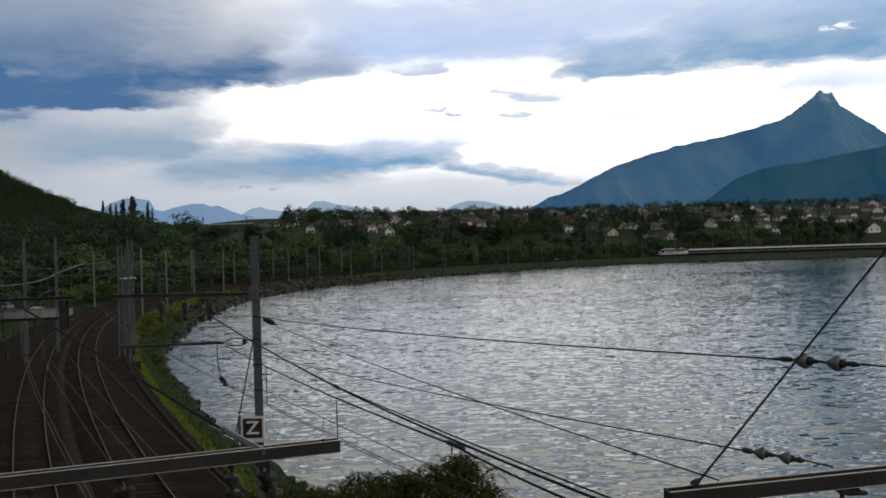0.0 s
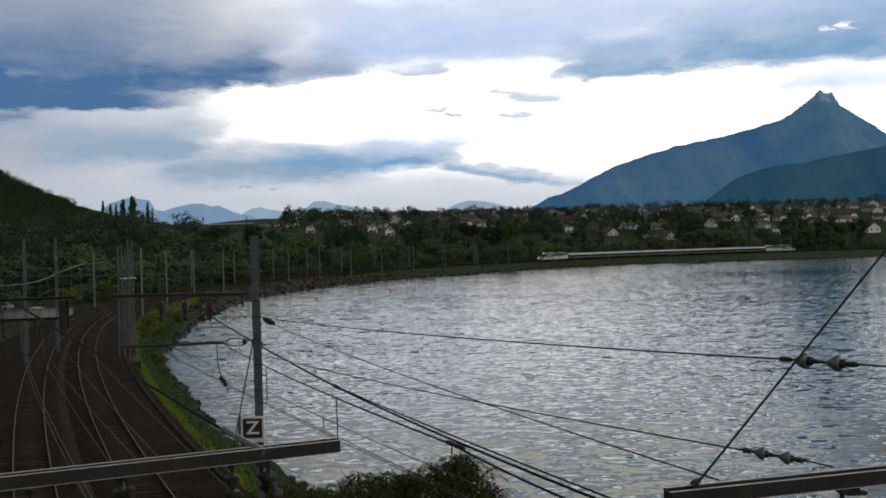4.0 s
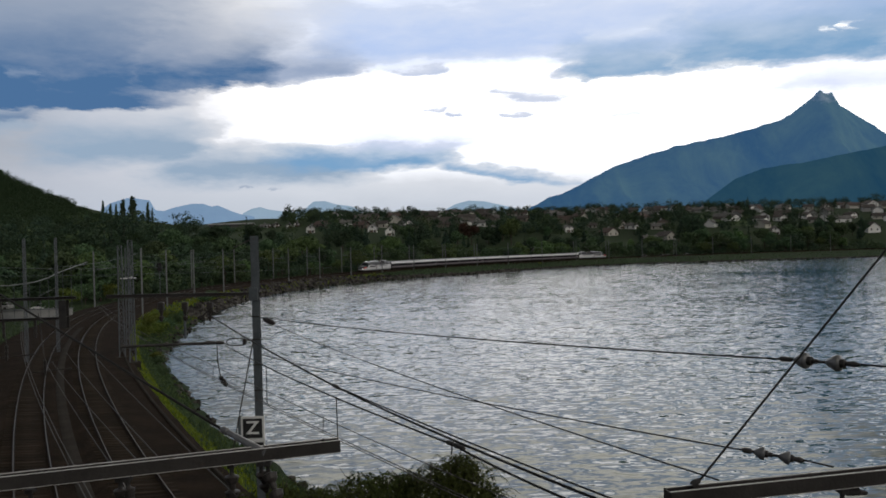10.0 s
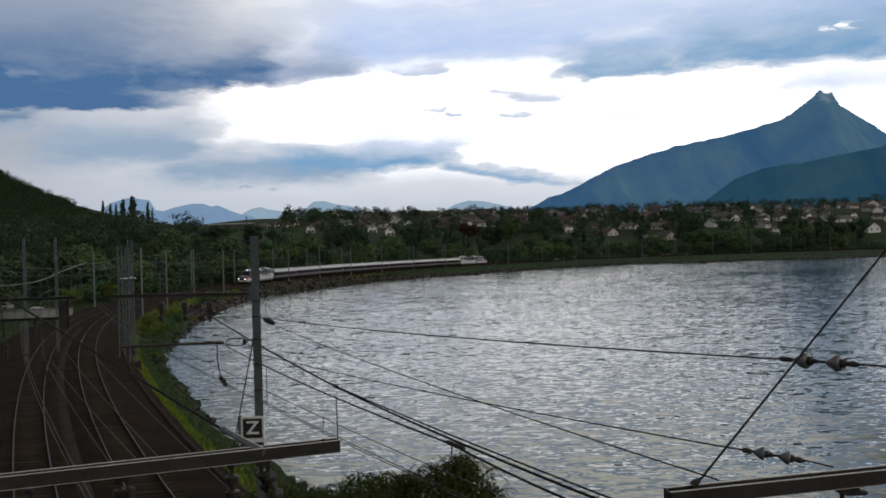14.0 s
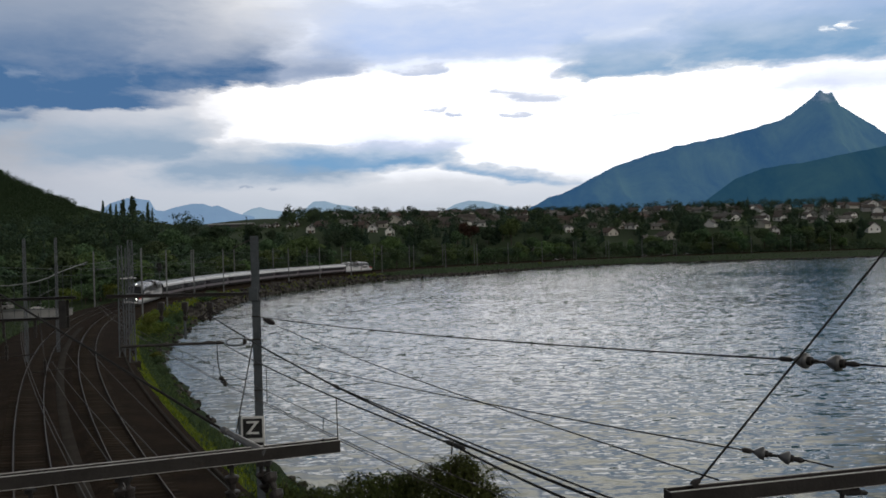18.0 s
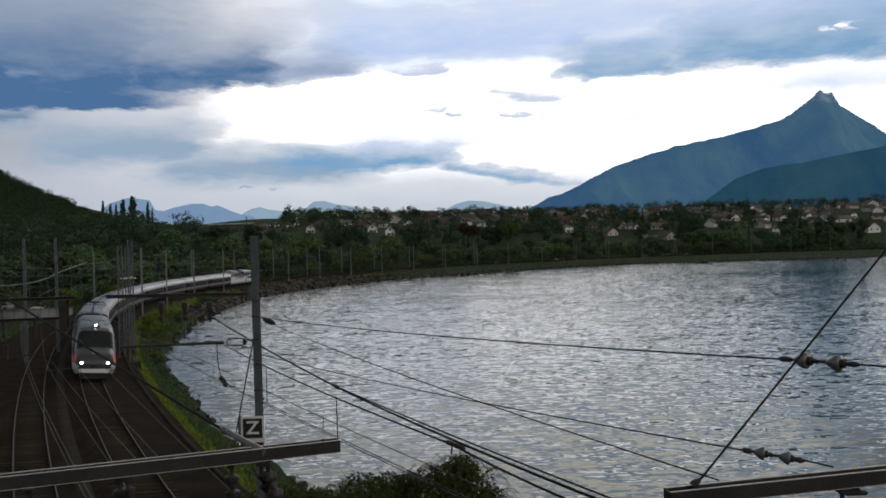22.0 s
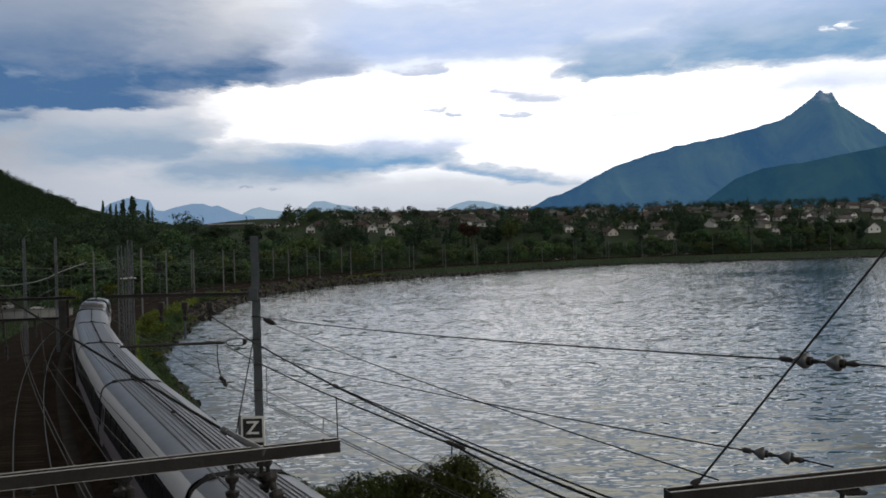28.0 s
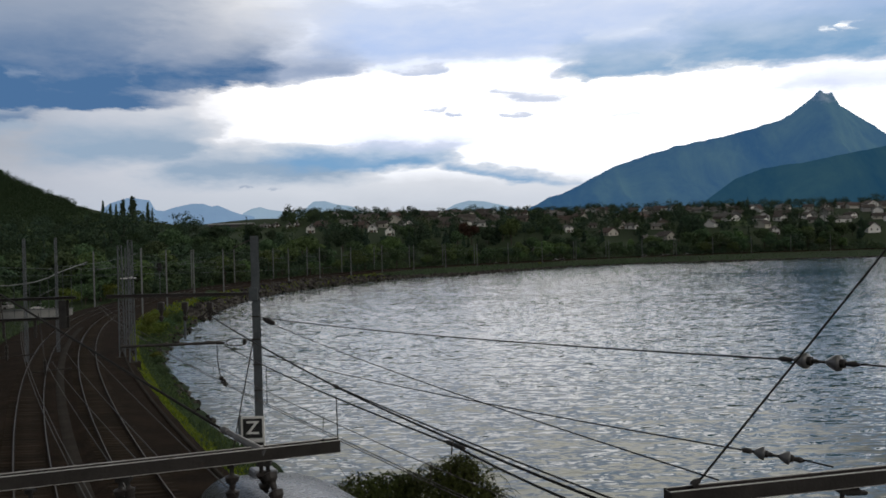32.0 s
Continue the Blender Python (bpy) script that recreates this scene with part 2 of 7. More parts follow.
for nm, a, b_ in (("wall_white", (0.68, 0.67, 0.65), (0.80, 0.79, 0.77)), ("wall_cream", (0.38, 0.36, 0.32), (0.50, 0.48, 0.43)), ("wall_ochre", (0.12, 0.105, 0.09), (0.21, 0.185, 0.16)), ("wall_grey", (0.20, 0.20, 0.20), (0.32, 0.32, 0.31))):
    M[nm] = mottled(nm, a, b_, 0.4, 0.9, bump=0.1, per_object=0.2)
for nm, a, b_ in (("roof_brown", (0.042, 0.037, 0.035), (0.085, 0.074, 0.069)), ("roof_red", (0.058, 0.043, 0.039), (0.100, 0.072, 0.064)), ("roof_grey", (0.075, 0.072, 0.07), (0.15, 0.145, 0.14))):
    M[nm] = mottled(nm, a, b_, 0.5, 0.85, bump=0.3, per_object=0.3, fine=8)
M["shutter"] = mottled("shutter_wood", (0.08, 0.05, 0.03), (0.15, 0.10, 0.07), 2.0, 0.7, bump=0.1)
M["tgv_silver"] = mottled("train_silver", (0.56, 0.56, 0.58), (0.66, 0.66, 0.67), 0.5, 0.34, 0.15, bump=0.02, spots=(1.2, 0.70, (0.42, 0.41, 0.42)))
M["tgv_roof"] = mottled("train_roof", (0.125, 0.132, 0.148), (0.205, 0.214, 0.234), 0.7, 0.36, 0.25, bump=0.04, spec=0.4, spots=(2.0, 0.62, (0.13, 0.13, 0.135)))
M["tgv_nose"] = mottled("train_nose", (0.30, 0.31, 0.33), (0.40, 0.41, 0.43), 0.8, 0.4, 0.3, bump=0.02, spots=(2.5, 0.60, (0.20, 0.19, 0.18)))
M["tgv_shoulder"] = mottled("train_black_shoulder", (0.010, 0.010, 0.013), (0.018, 0.018, 0.022), 0.8, 0.3, bump=0.0, spec=0.5)
M["tgv_dark"] = mottled("train_dark_band", (0.010, 0.009, 0.012), (0.018, 0.016, 0.021), 0.8, 0.6, bump=0.0, spec=0.06)
M["tgv_bonnet"] = mottled("train_bonnet", (0.028, 0.032, 0.038), (0.050, 0.055, 0.063), 0.8, 0.33, bump=0.0)
M["tgv_pink"] = mottled("train_lower_panel", (0.17, 0.15, 0.165), (0.25, 0.22, 0.24), 0.6, 0.4, 0.4, bump=0.02, spots=(1.5, 0.62, (0.13, 0.11, 0.11)))
M["tgv_red"] = mottled("train_red_flash", (0.46, 0.035, 0.022), (0.56, 0.05, 0.03), 1.0, 0.35, bump=0.0)
M["under"] = mottled("underframe", (0.018, 0.016, 0.015), (0.05, 0.045, 0.042), 1.5, 0.85, bump=0.3)
M["rubber"] = mottled("rubber_bellows", (0.01, 0.01, 0.01), (0.025, 0.025, 0.025), 2.0, 0.8, bump=0.2)
M["tgv_hood"] = mottled("power_car_roof", (0.042, 0.045, 0.051), (0.080, 0.084, 0.094), 0.8, 0.28, 0.2, bump=0.02, spec=0.45, spots=(1.6, 0.62, (0.11, 0.11, 0.115)))
M["porcelain"] = mottled("grey_porcelain", (0.055, 0.057, 0.060), (0.120, 0.122, 0.126), 5.0, 0.35, bump=0, spec=0.5)
M["logo"] = mottled("logo_plate", (0.72, 0.70, 0.73), (0.8, 0.78, 0.8), 2.0, 0.4, bump=0)


def glowing(name, colour, strength):
    m, nt, b = material(name, 0.3)
    b.inputs["Base Color"].default_value = (0.9, 0.9, 0.9, 1)
    b.inputs["Emission Color"].default_value = (*colour, 1)
    b.inputs["Emission Strength"].default_value = strength
    return m


M["headlight"] = glowing("lit_headlight", (1.0, 0.97, 0.88), 6.0)


def make_ground():
    m, nt, b = material("ground_earth", 0.95, 0, 0.03)
    co = nt.nodes.new("ShaderNodeTexCoord").outputs["Object"]
    a = noise_n(nt, co, 0.012, 5, 0.6)
    bb = noise_n(nt, co, 0.35, 5, 0.65)
    meadow = ramp(nt, math_n(nt, "ADD", math_n(nt, "MULTIPLY", a, 0.6), math_n(nt, "MULTIPLY", bb, 0.4)), [(0.35, (0.018, 0.034, 0.018)), (0.54, (0.030, 0.052, 0.024)), (0.74, (0.048, 0.058, 0.034))])
    c = noise_n(nt, co, 2.5, 4, 0.7)
    col = mix_rgb(nt, math_n(nt, "MULTIPLY", c, 0.35), meadow, (0.05, 0.045, 0.03, 1))
    link(nt, col, b.inputs["Base Color"])
    bp = node(nt, "ShaderNodeBump", ins={"Strength": 0.5, "Distance": 0.2, "Height": bb})
    link(nt, bp.outputs[0], b.inputs["Normal"])
    return m


M["ground"] = make_ground()


def make_water():
    m, nt, b = material("lake_water", 0.035, 0, 0.5)
    b.inputs["IOR"].default_value = 1.36
    b.inputs["Specular Tint"].default_value = (1.0, 0.985, 0.87, 1)
    co = nt.nodes.new("ShaderNodeTexCoord").outputs["Object"]
    def stretched(x, y):
        return node(nt, "ShaderNodeVectorMath", operation="MULTIPLY", ins={0: co, 1: (x, y, 1.0)}).outputs[0]

    def slope(vec, scale, amount, detail=0.6):
        """Tilt of the surface, drawn from two independent noises."""
        n = node(nt, "ShaderNodeTexNoise", ins={"Vector": vec, "Scale": scale, "Detail": detail, "Roughness": 0.55, "Distortion": 0.4}).outputs[1]
        n = node(nt, "ShaderNodeVectorMath", operation="SUBTRACT", ins={0: n, 1: (0.5, 0.5, 0.5)}).outputs[0]
        return node(nt, "ShaderNodeVectorMath", operation="MULTIPLY", ins={0: n, 1: (amount * 0.6, amount, 0.0)}).outputs[0]

    broad = noise_n(nt, stretched(0.4, 1.0), 0.014, 5, 0.62)
    col = ramp(nt, broad, [(0.3, (0.028, 0.044, 0.020)), (0.7, (0.040, 0.060, 0.030))])
    link(nt, col, b.inputs["Base Color"])
    total = slope(stretched(0.35, 1.0), 0.10, 0.05, 3.0)
    for vec, scale, amount in ((stretched(0.42, 1.0), 0.5, 0.09), (stretched(0.36, 1.0), 1.2, 0.20), (stretched(0.40, 1.0), 2.3, 0.33), (stretched(0.5, 1.0), 5.0, 0.16)):
        total = node(nt, "ShaderNodeVectorMath", operation="ADD", ins={0: total, 1: slope(vec, scale, amount)}).outputs[0]
    # gusts: long calm and ruffled streaks
    gust = noise_n(nt, stretched(0.16, 1.0), 0.045, 4, 0.6)
    gain = ramp(nt, math_n(nt, "ADD", math_n(nt, "MULTIPLY", gust, 0.65), math_n(nt, "MULTIPLY", broad, 0.35)), [(0.38, (0.70, 0.70, 0.70)), (0.60, (1, 1, 1))])
    # a smooth slick far out on the lake
    slick = node(nt, "ShaderNodeMapping", vector_type="TEXTURE", ins={0: co, 1: (108, 302, 0), 2: (0, 0, radians(4)), 3: (95, 42, 1)}).outputs[0]
    slick = node(nt, "ShaderNodeTexGradient", gradient_type="SPHERICAL", ins={0: slick}).outputs[1]
    slick = math_n(nt, "MULTIPLY", slick, math_n(nt, "MULTIPLY_ADD", noise_n(nt, stretched(0.10, 1.0), 0.09, 4, 0.6), 5.0, -1.6), clamp=True)
    gain = math_n(nt, "MULTIPLY", gain, math_n(nt, "MULTIPLY_ADD", slick, -0.62, 1.0))
    total = node(nt, "ShaderNodeVectorMath", operation="MULTIPLY", ins={0: total, 1: gain}).outputs[0]
    total = node(nt, "ShaderNodeVectorMath", operation="ADD", ins={0: total, 1: (0.0, -0.017, 1.0)}).outputs[0]
    total = node(nt, "ShaderNodeVectorMath", operation="NORMALIZE", ins={0: total}).outputs[0]
    link(nt, total, b.inputs["Normal"])
    return m


M["water"] = make_water()


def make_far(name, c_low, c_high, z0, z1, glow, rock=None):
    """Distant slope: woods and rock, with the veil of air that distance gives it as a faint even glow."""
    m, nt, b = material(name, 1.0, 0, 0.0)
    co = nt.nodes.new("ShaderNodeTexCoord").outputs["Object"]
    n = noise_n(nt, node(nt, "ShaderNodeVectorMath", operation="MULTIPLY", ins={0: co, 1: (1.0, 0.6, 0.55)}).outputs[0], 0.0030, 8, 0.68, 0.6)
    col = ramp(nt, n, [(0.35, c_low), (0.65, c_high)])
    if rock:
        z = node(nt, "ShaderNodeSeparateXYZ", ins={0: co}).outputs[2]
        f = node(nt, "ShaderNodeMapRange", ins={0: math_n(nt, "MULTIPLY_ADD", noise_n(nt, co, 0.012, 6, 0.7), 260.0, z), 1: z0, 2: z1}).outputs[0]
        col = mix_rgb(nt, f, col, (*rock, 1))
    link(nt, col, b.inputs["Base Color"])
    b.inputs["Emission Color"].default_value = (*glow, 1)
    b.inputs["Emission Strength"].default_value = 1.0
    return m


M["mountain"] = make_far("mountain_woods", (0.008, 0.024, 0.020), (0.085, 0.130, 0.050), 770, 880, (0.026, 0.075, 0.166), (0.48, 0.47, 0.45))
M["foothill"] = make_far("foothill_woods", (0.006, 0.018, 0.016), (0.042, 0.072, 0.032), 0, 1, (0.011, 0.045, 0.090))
# haze is painted into both: bluish, pale base colours and a stronger glow
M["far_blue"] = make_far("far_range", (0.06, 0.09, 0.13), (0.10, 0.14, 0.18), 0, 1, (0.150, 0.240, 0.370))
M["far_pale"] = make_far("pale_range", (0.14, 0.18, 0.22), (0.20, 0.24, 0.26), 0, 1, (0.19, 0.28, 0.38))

# ------------------------------------------------------------------ mesh helpers


def mesh_ob(name, bm, mat, parent=None, label="", smooth=False):
    me = bpy.data.meshes.new(name)
    if smooth:
        for e in bm.edges:
            e.smooth = len(e.link_faces) == 2 and e.calc_face_angle(0.0) < 0.6
    bm.to_mesh(me)
    bm.free()
    me.materials.append(mat)
    if smooth:
        me.polygons.foreach_set("use_smooth", [True] * len(me.polygons))
    ob = new(name, me)
    if parent is not None:
        ob.parent = parent
    if label:
        ob["label"] = label
    return ob


def part(name, bm, mat, parent, label="", smooth=False):
    return mesh_ob(name, bm, mat, parent, label, smooth)


def data_mesh(name, verts, faces, mat, smooth=False):
    me = bpy.data.meshes.new(name)
    if isinstance(faces, np.ndarray):
        nf, k = faces.shape
        me.vertices.add(len(verts))
        me.vertices.foreach_set("co", np.asarray(verts, np.float32).ravel())
        me.loops.add(nf * k)
        me.loops.foreach_set("vertex_index", faces.astype(np.int32).ravel())
        me.polygons.add(nf)
        me.polygons.foreach_set("loop_start", np.arange(0, nf * k, k, dtype=np.int32))
        me.update(calc_edges=True)
    else:
        me.from_pydata(verts, [], faces)
    me.materials.append(mat)
    if smooth:
        me.polygons.foreach_set("use_smooth", [True] * len(me.polygons))
    me.update()
    return me


def shared(name, me, parent, m=None, label=""):
    ob = new(name, me)
    ob.parent = parent
    if m is not None:
        ob.matrix_basis = m
    if label:
        ob["label"] = label
    return ob


def holder(name, m, label, category, group="", kind=""):
    ob = new(name)
    ob.empty_display_size = 0.2
    ob.matrix_basis = m
    return tagged(ob, label, category, group, kind)


def box(bm, c, s, rot=None, bevel=0.0):
    m = Matrix.Translation(c) @ (rot.to_4x4() if rot is not None else Matrix()) @ Matrix.Diagonal((*s, 1))
    r = bmesh.ops.create_cube(bm, size=1.0, matrix=m)
    if bevel:
        es = list({e for v in r["verts"] for e in v.link_edges})
        bmesh.ops.bevel(bm, geom=es, offset=bevel, segments=1, affect="EDGES")


def rod(bm, a, b, r0, r1=None, seg=8):
    a, b = Vector(a), Vector(b)
    d = b - a
    m = Matrix.Translation((a + b) / 2) @ d.to_track_quat("Z", "Y").to_matrix().to_4x4()
    bmesh.ops.create_cone(bm, cap_ends=True, segments=seg, radius1=r0, radius2=r0 if r1 is None else r1, depth=d.length, matrix=m)


def lathe(bm, a, b, profile, seg=10):
    """Turned shape from a to b: profile is rows of (share of the length, radius)."""
    a, b = Vector(a), Vector(b)
    q = (b - a).to_track_quat("Z", "Y").to_matrix()
    rings = []
    for u, r in profile:
        c = a.lerp(b, u)
        rings.append([bm.verts.new(c + q @ Vector((r * math.cos(t), r * math.sin(t), 0))) for t in (2 * math.pi * k / seg for k in range(seg))])
    for p, n in zip(rings, rings[1:]):
        for k in range(seg):
            bm.faces.new((p[k], p[(k + 1) % seg], n[(k + 1) % seg], n[k]))
    bm.faces.new(rings[0][::-1])
    bm.faces.new(rings[-1])


def cable_points(a, b, sag, n=14):
    a, b = Vector(a), Vector(b)
    return [a.lerp(b, u) - Vector((0, 0, 4 * sag * u * (1 - u))) for u in (k / n for k in range(n + 1))]


def tube(bm, pts, r, seg=5):
    rings = []
    for i, p in enumerate(pts):
        d = pts[min(i + 1, len(pts) - 1)] - pts[max(i - 1, 0)]
        q = d.to_track_quat("Z", "Y").to_matrix()
        rings.append([bm.verts.new(p + q @ Vector((r * math.cos(t), r * math.sin(t), 0))) for t in (2 * math.pi * k / seg for k in range(seg))])
    for p, n in zip(rings, rings[1:]):
        for k in range(seg):
            bm.faces.new((p[k], p[(k + 1) % seg], n[(k + 1) % seg], n[k]))
    bm.faces.new(rings[0][::-1])
    bm.faces.new(rings[-1])


# ------------------------------------------------------------------ the line of the railway
HEAD_S = np.linspace(0.0, 680.0, 9)
HEAD_A = np.radians([-28.63, -19.60, -3.54, 12.15, 26.63, 41.20, 55.15, 67.84, 79.73])
PATH_S = np.arange(-260.0, 841.0, 1.0)


def heading_table():
    k, h = HEAD_A, HEAD_S[1]
    m = np.gradient(k, HEAD_S)
    s = np.clip(PATH_S, 0, 680)
    i = np.clip(np.searchsorted(HEAD_S, s) - 1, 0, 7)
    u = (s - HEAD_S[i]) / h
    th = (2 * u**3 - 3 * u**2 + 1) * k[i] + (u**3 - 2 * u**2 + u) * h * m[i] + (-2 * u**3 + 3 * u**2) * k[i + 1] + (u**3 - u**2) * h * m[i + 1]
    th = np.where(PATH_S < 0, k[0] + PATH_S * m[0], th)
    return np.where(PATH_S > 680, k[-1] + (PATH_S - 680) * m[-1], th)


PATH_T = heading_table()
PATH_X = np.cumsum(np.sin(PATH_T))
PATH_Y = np.cumsum(np.cos(PATH_T))
PATH_X += -8.11 - PATH_X[260]
PATH_Y += 26.10 - PATH_Y[260]


def along(s, off=0.0, z=0.0):
    x, y, t = (float(np.interp(s, PATH_S, a)) for a in (PATH_X, PATH_Y, PATH_T))
    return Vector((x + off * math.cos(t), y - off * math.sin(t), z))


def bearing(s):
    return float(np.interp(s, PATH_S, PATH_T))


def at_track(s, off=0.0, z=0.0):
    """Pose beside the track: local Y along the line, local X towards the lake."""
    p = along(s, off, z)
    return Matrix.Translation(p) @ Matrix.Rotation(-bearing(s), 4, "Z")


def near_track(x, y):
    """Chainage and sideways distance (lake side positive) of points."""
    x, y = np.atleast_1d(x).astype(float), np.atleast_1d(y).astype(float)
    sx, sy, ss, st = PATH_X[::4], PATH_Y[::4], PATH_S[::4], PATH_T[::4]
    s, o = np.empty_like(x), np.empty_like(x)
    for k in range(0, len(x), 4000):
        dx, dy = x[k:k + 4000, None] - sx, y[k:k + 4000, None] - sy
        i = np.argmin(dx * dx + dy * dy, axis=1)
        j = np.arange(len(i))
        fwd = dx[j, i] * np.sin(st[i]) + dy[j, i] * np.cos(st[i])
        side = dx[j, i] * np.cos(st[i]) - dy[j, i] * np.sin(st[i])
        s[k:k + 4000] = ss[i] + fwd
        o[k:k + 4000] = np.where(np.abs(fwd) > 6, np.sign(side) * np.hypot(fwd, side), side)
    return s, o


SHORE_S = np.array([-260, 18, 22, 29, 34, 45, 54, 63, 78, 94, 114, 146, 176, 213, 241, 289, 331, 378, 470, 529, 556, 613, 667, 840])
SHORE_O = np.array([10.0, 9.1, 9.1, 8.2, 8.0, 8.2, 8.7, 8.1, 7.9, 8.9, 10.9, 11.6, 10.7, 8.3, 7.5, 7.7, 11.3, 26.7, 19.1, 31.0, 43.0, 54.5, 75.4, 60.0])


def smooth01(a):
    a = np.clip(a, 0, 1)
    return a * a * (3 - 2 * a)


def wavy(x, y, wl, seed=0.0):
    return (np.sin(x / wl + seed) * np.cos(y / wl * 1.3 + seed * 2) + 0.5 * np.sin(x / wl * 2.3 + y / wl * 1.7 + seed)) / 1.5


def land_height(x, y):
    x, y = np.atleast_1d(x).astype(float), np.atleast_1d(y).astype(float)
    s, o = near_track(x, y)
    shore = np.interp(s, SHORE_S, SHORE_O) + 0.5 * wavy(x, y, 2.1)
    lake = smooth01((o - 3.4) / np.maximum(shore - 3.4, 1.0))
    z_lake = -0.45 + (WATER_Z + 0.45) * np.clip((o - 3.4) / np.maximum(shore - 3.4, 1.0), 0, None) ** 0.9
    z_lake = np.maximum(z_lake, -7.0)
    e = -o - 7.0
    gentle = 0.30 + 0.70 * smooth01((s - 190) / 160)
    rise = np.where(e > 0, 55 * gentle * (1 - np.exp(-np.clip(e - 14, 0, None) / 270)), 0.0)
    plain = smooth01((-120 - x) / 120) * smooth01((x + 420) / 60)
    rise = rise * (1 - 0.22 * plain)
    rise = rise + np.clip(e / 60, 0, 1) * wavy(x, y, 60.0, 0.7) * 1.8
    # wooded hill on the inland side
    hill = 111 * np.exp(-(((x + 600) / 151) ** 2 + ((y - 760) / 330) ** 2))
    z_land = -0.45 - 0.5 * smooth01(e / 6) + rise + hill * smooth01(e / 120)
    return np.where(o > 3.4, z_lake, z_land)


def land_z(x, y):
    return float(land_height(x, y)[0])


def grid_lines(stops):
    v = []
    for (a, b, d) in stops:
        v += list(np.arange(a, b, d))
    return np.array(v + [stops[-1][1]])


gx = grid_lines([(-4600, -1000, 300), (-1000, -200, 25), (-200, -80, 6), (-80, 20, 1.6), (20, 60, 5), (60, 400, 10), (400, 900, 25), (900, 4600, 300)])
gy = grid_lines([(-900, -60, 70), (-60, 10, 7), (10, 190, 1.6), (190, 420, 4), (420, 600, 7), (600, 1200, 25), (1200, 4700, 280)])
GX, GY = np.meshgrid(gx, gy)
GZ = land_height(GX.ravel(), GY.ravel())
nx, ny = len(gx), len(gy)
gv = np.stack([GX.ravel(), GY.ravel(), GZ], 1)
gi = (np.arange(ny - 1)[:, None] * nx + np.arange(nx - 1)[None, :]).ravel()
gf = np.stack([gi, gi + 1, gi + nx + 1, gi + nx], 1)
ground = new("ground", data_mesh("ground", gv, gf, M["ground"], True))
tagged(ground, "grassy lakeside ground with slopes and banks", "ground", kind="structure")

wb = bmesh.new()
box(wb, (1500, 300, -1.5), (3800, 4200, 3.0))
water = mesh_ob("water", wb, M["water"])
water.location = (0, 0, WATER_Z)
tagged(water, "rippled grey lake water reflecting the cloudy sky", "water", kind="structure")


# ------------------------------------------------------------------ mountains


def ridge(name, outline, y_far, depth, mat, label, rough, seed, foot=-30.0):
    """A range with a crest line over the plan; flanks fall to the front and the back."""
    xs = np.array([p[0] for p in outline])
    hs = np.array([p[1] for p in outline])
    nxr, nyr = 270, 33
    X = np.linspace(xs[0], xs[-1], nxr)
    verts = []
    for j in range(nyr):
        v = j / (nyr - 1) * 2 - 1
        for xv in X:
            h = float(np.interp(xv, xs, hs))
            y = y_far + v * depth * (0.35 + 0.65 * h / hs.max())
            k = (1 - abs(v)) ** 1.25
            n = noise.fractal(Vector((xv / 300 + seed, y / 300, seed)), 0.9, 2.1, 6)
            gully = abs(noise.noise(Vector((xv / 130, seed, y / 600))))
            z = foot + (h - foot) * k + rough * (n * 0.6 - gully) * min(1, 4 * abs(v)) * k
            z += rough * 0.045 * noise.fractal(Vector((xv / 60, y / 60, seed)), 0.8, 2.0, 4) * k
            verts.append((xv, y, z))
    faces = [(j * nxr + i, j * nxr + i + 1, (j + 1) * nxr + i + 1, (j + 1) * nxr + i) for j in range(nyr - 1) for i in range(nxr - 1)]
    ob = new(name, data_mesh(name, verts, faces, mat, True))
    return tagged(ob, label, "mountain", kind="structure")


peak_rows = [(396.4, 170.0), (505.2, 226.0), (586.3, 250.5), (694.9, 301.1), (830.8, 367.1), (966.0, 408.9), (1087.6, 445.7), (1168.5, 462.2), (1276.3, 480.7), (1397.5, 504.1), (1532.5, 540.5), (1613.6, 562.4), (1667.8, 587.7), (1722.6, 631.7), (1766.4, 665.3), (1780.0, 672.0), (1792.0, 688.0), (1810.0, 698.0), (1820.0, 694.0), (1828.0, 684.0), (1846.0, 685.0), (1858.0, 692.0), (1866.0, 690.0), (1873.4, 660.0), (1890.0, 648.0), (1899.0, 622.0), (1909.9, 620.5), (2015.5, 553.9), (2115.6, 486.8), (2306.1, 390.4), (2596.7, 221.5), (2995.3, 76.3)]
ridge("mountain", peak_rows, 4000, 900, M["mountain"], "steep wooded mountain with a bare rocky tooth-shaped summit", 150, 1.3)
foot_rows = [(798.3, 63.6), (920.9, 132.6), (1043.8, 217.7), (1145.3, 255.1), (1286.5, 271.3), (1407.7, 292.0), (1585.5, 323.3), (1850.6, 307.9), (2148.5, 162.9)]
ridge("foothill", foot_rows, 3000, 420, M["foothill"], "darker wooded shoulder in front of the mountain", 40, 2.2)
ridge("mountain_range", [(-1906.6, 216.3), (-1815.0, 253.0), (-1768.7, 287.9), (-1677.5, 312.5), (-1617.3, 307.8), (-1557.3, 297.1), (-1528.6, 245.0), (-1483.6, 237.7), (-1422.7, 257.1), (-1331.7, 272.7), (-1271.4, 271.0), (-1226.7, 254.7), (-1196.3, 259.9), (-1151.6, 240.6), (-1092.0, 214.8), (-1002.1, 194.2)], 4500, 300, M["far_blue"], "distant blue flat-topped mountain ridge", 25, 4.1)
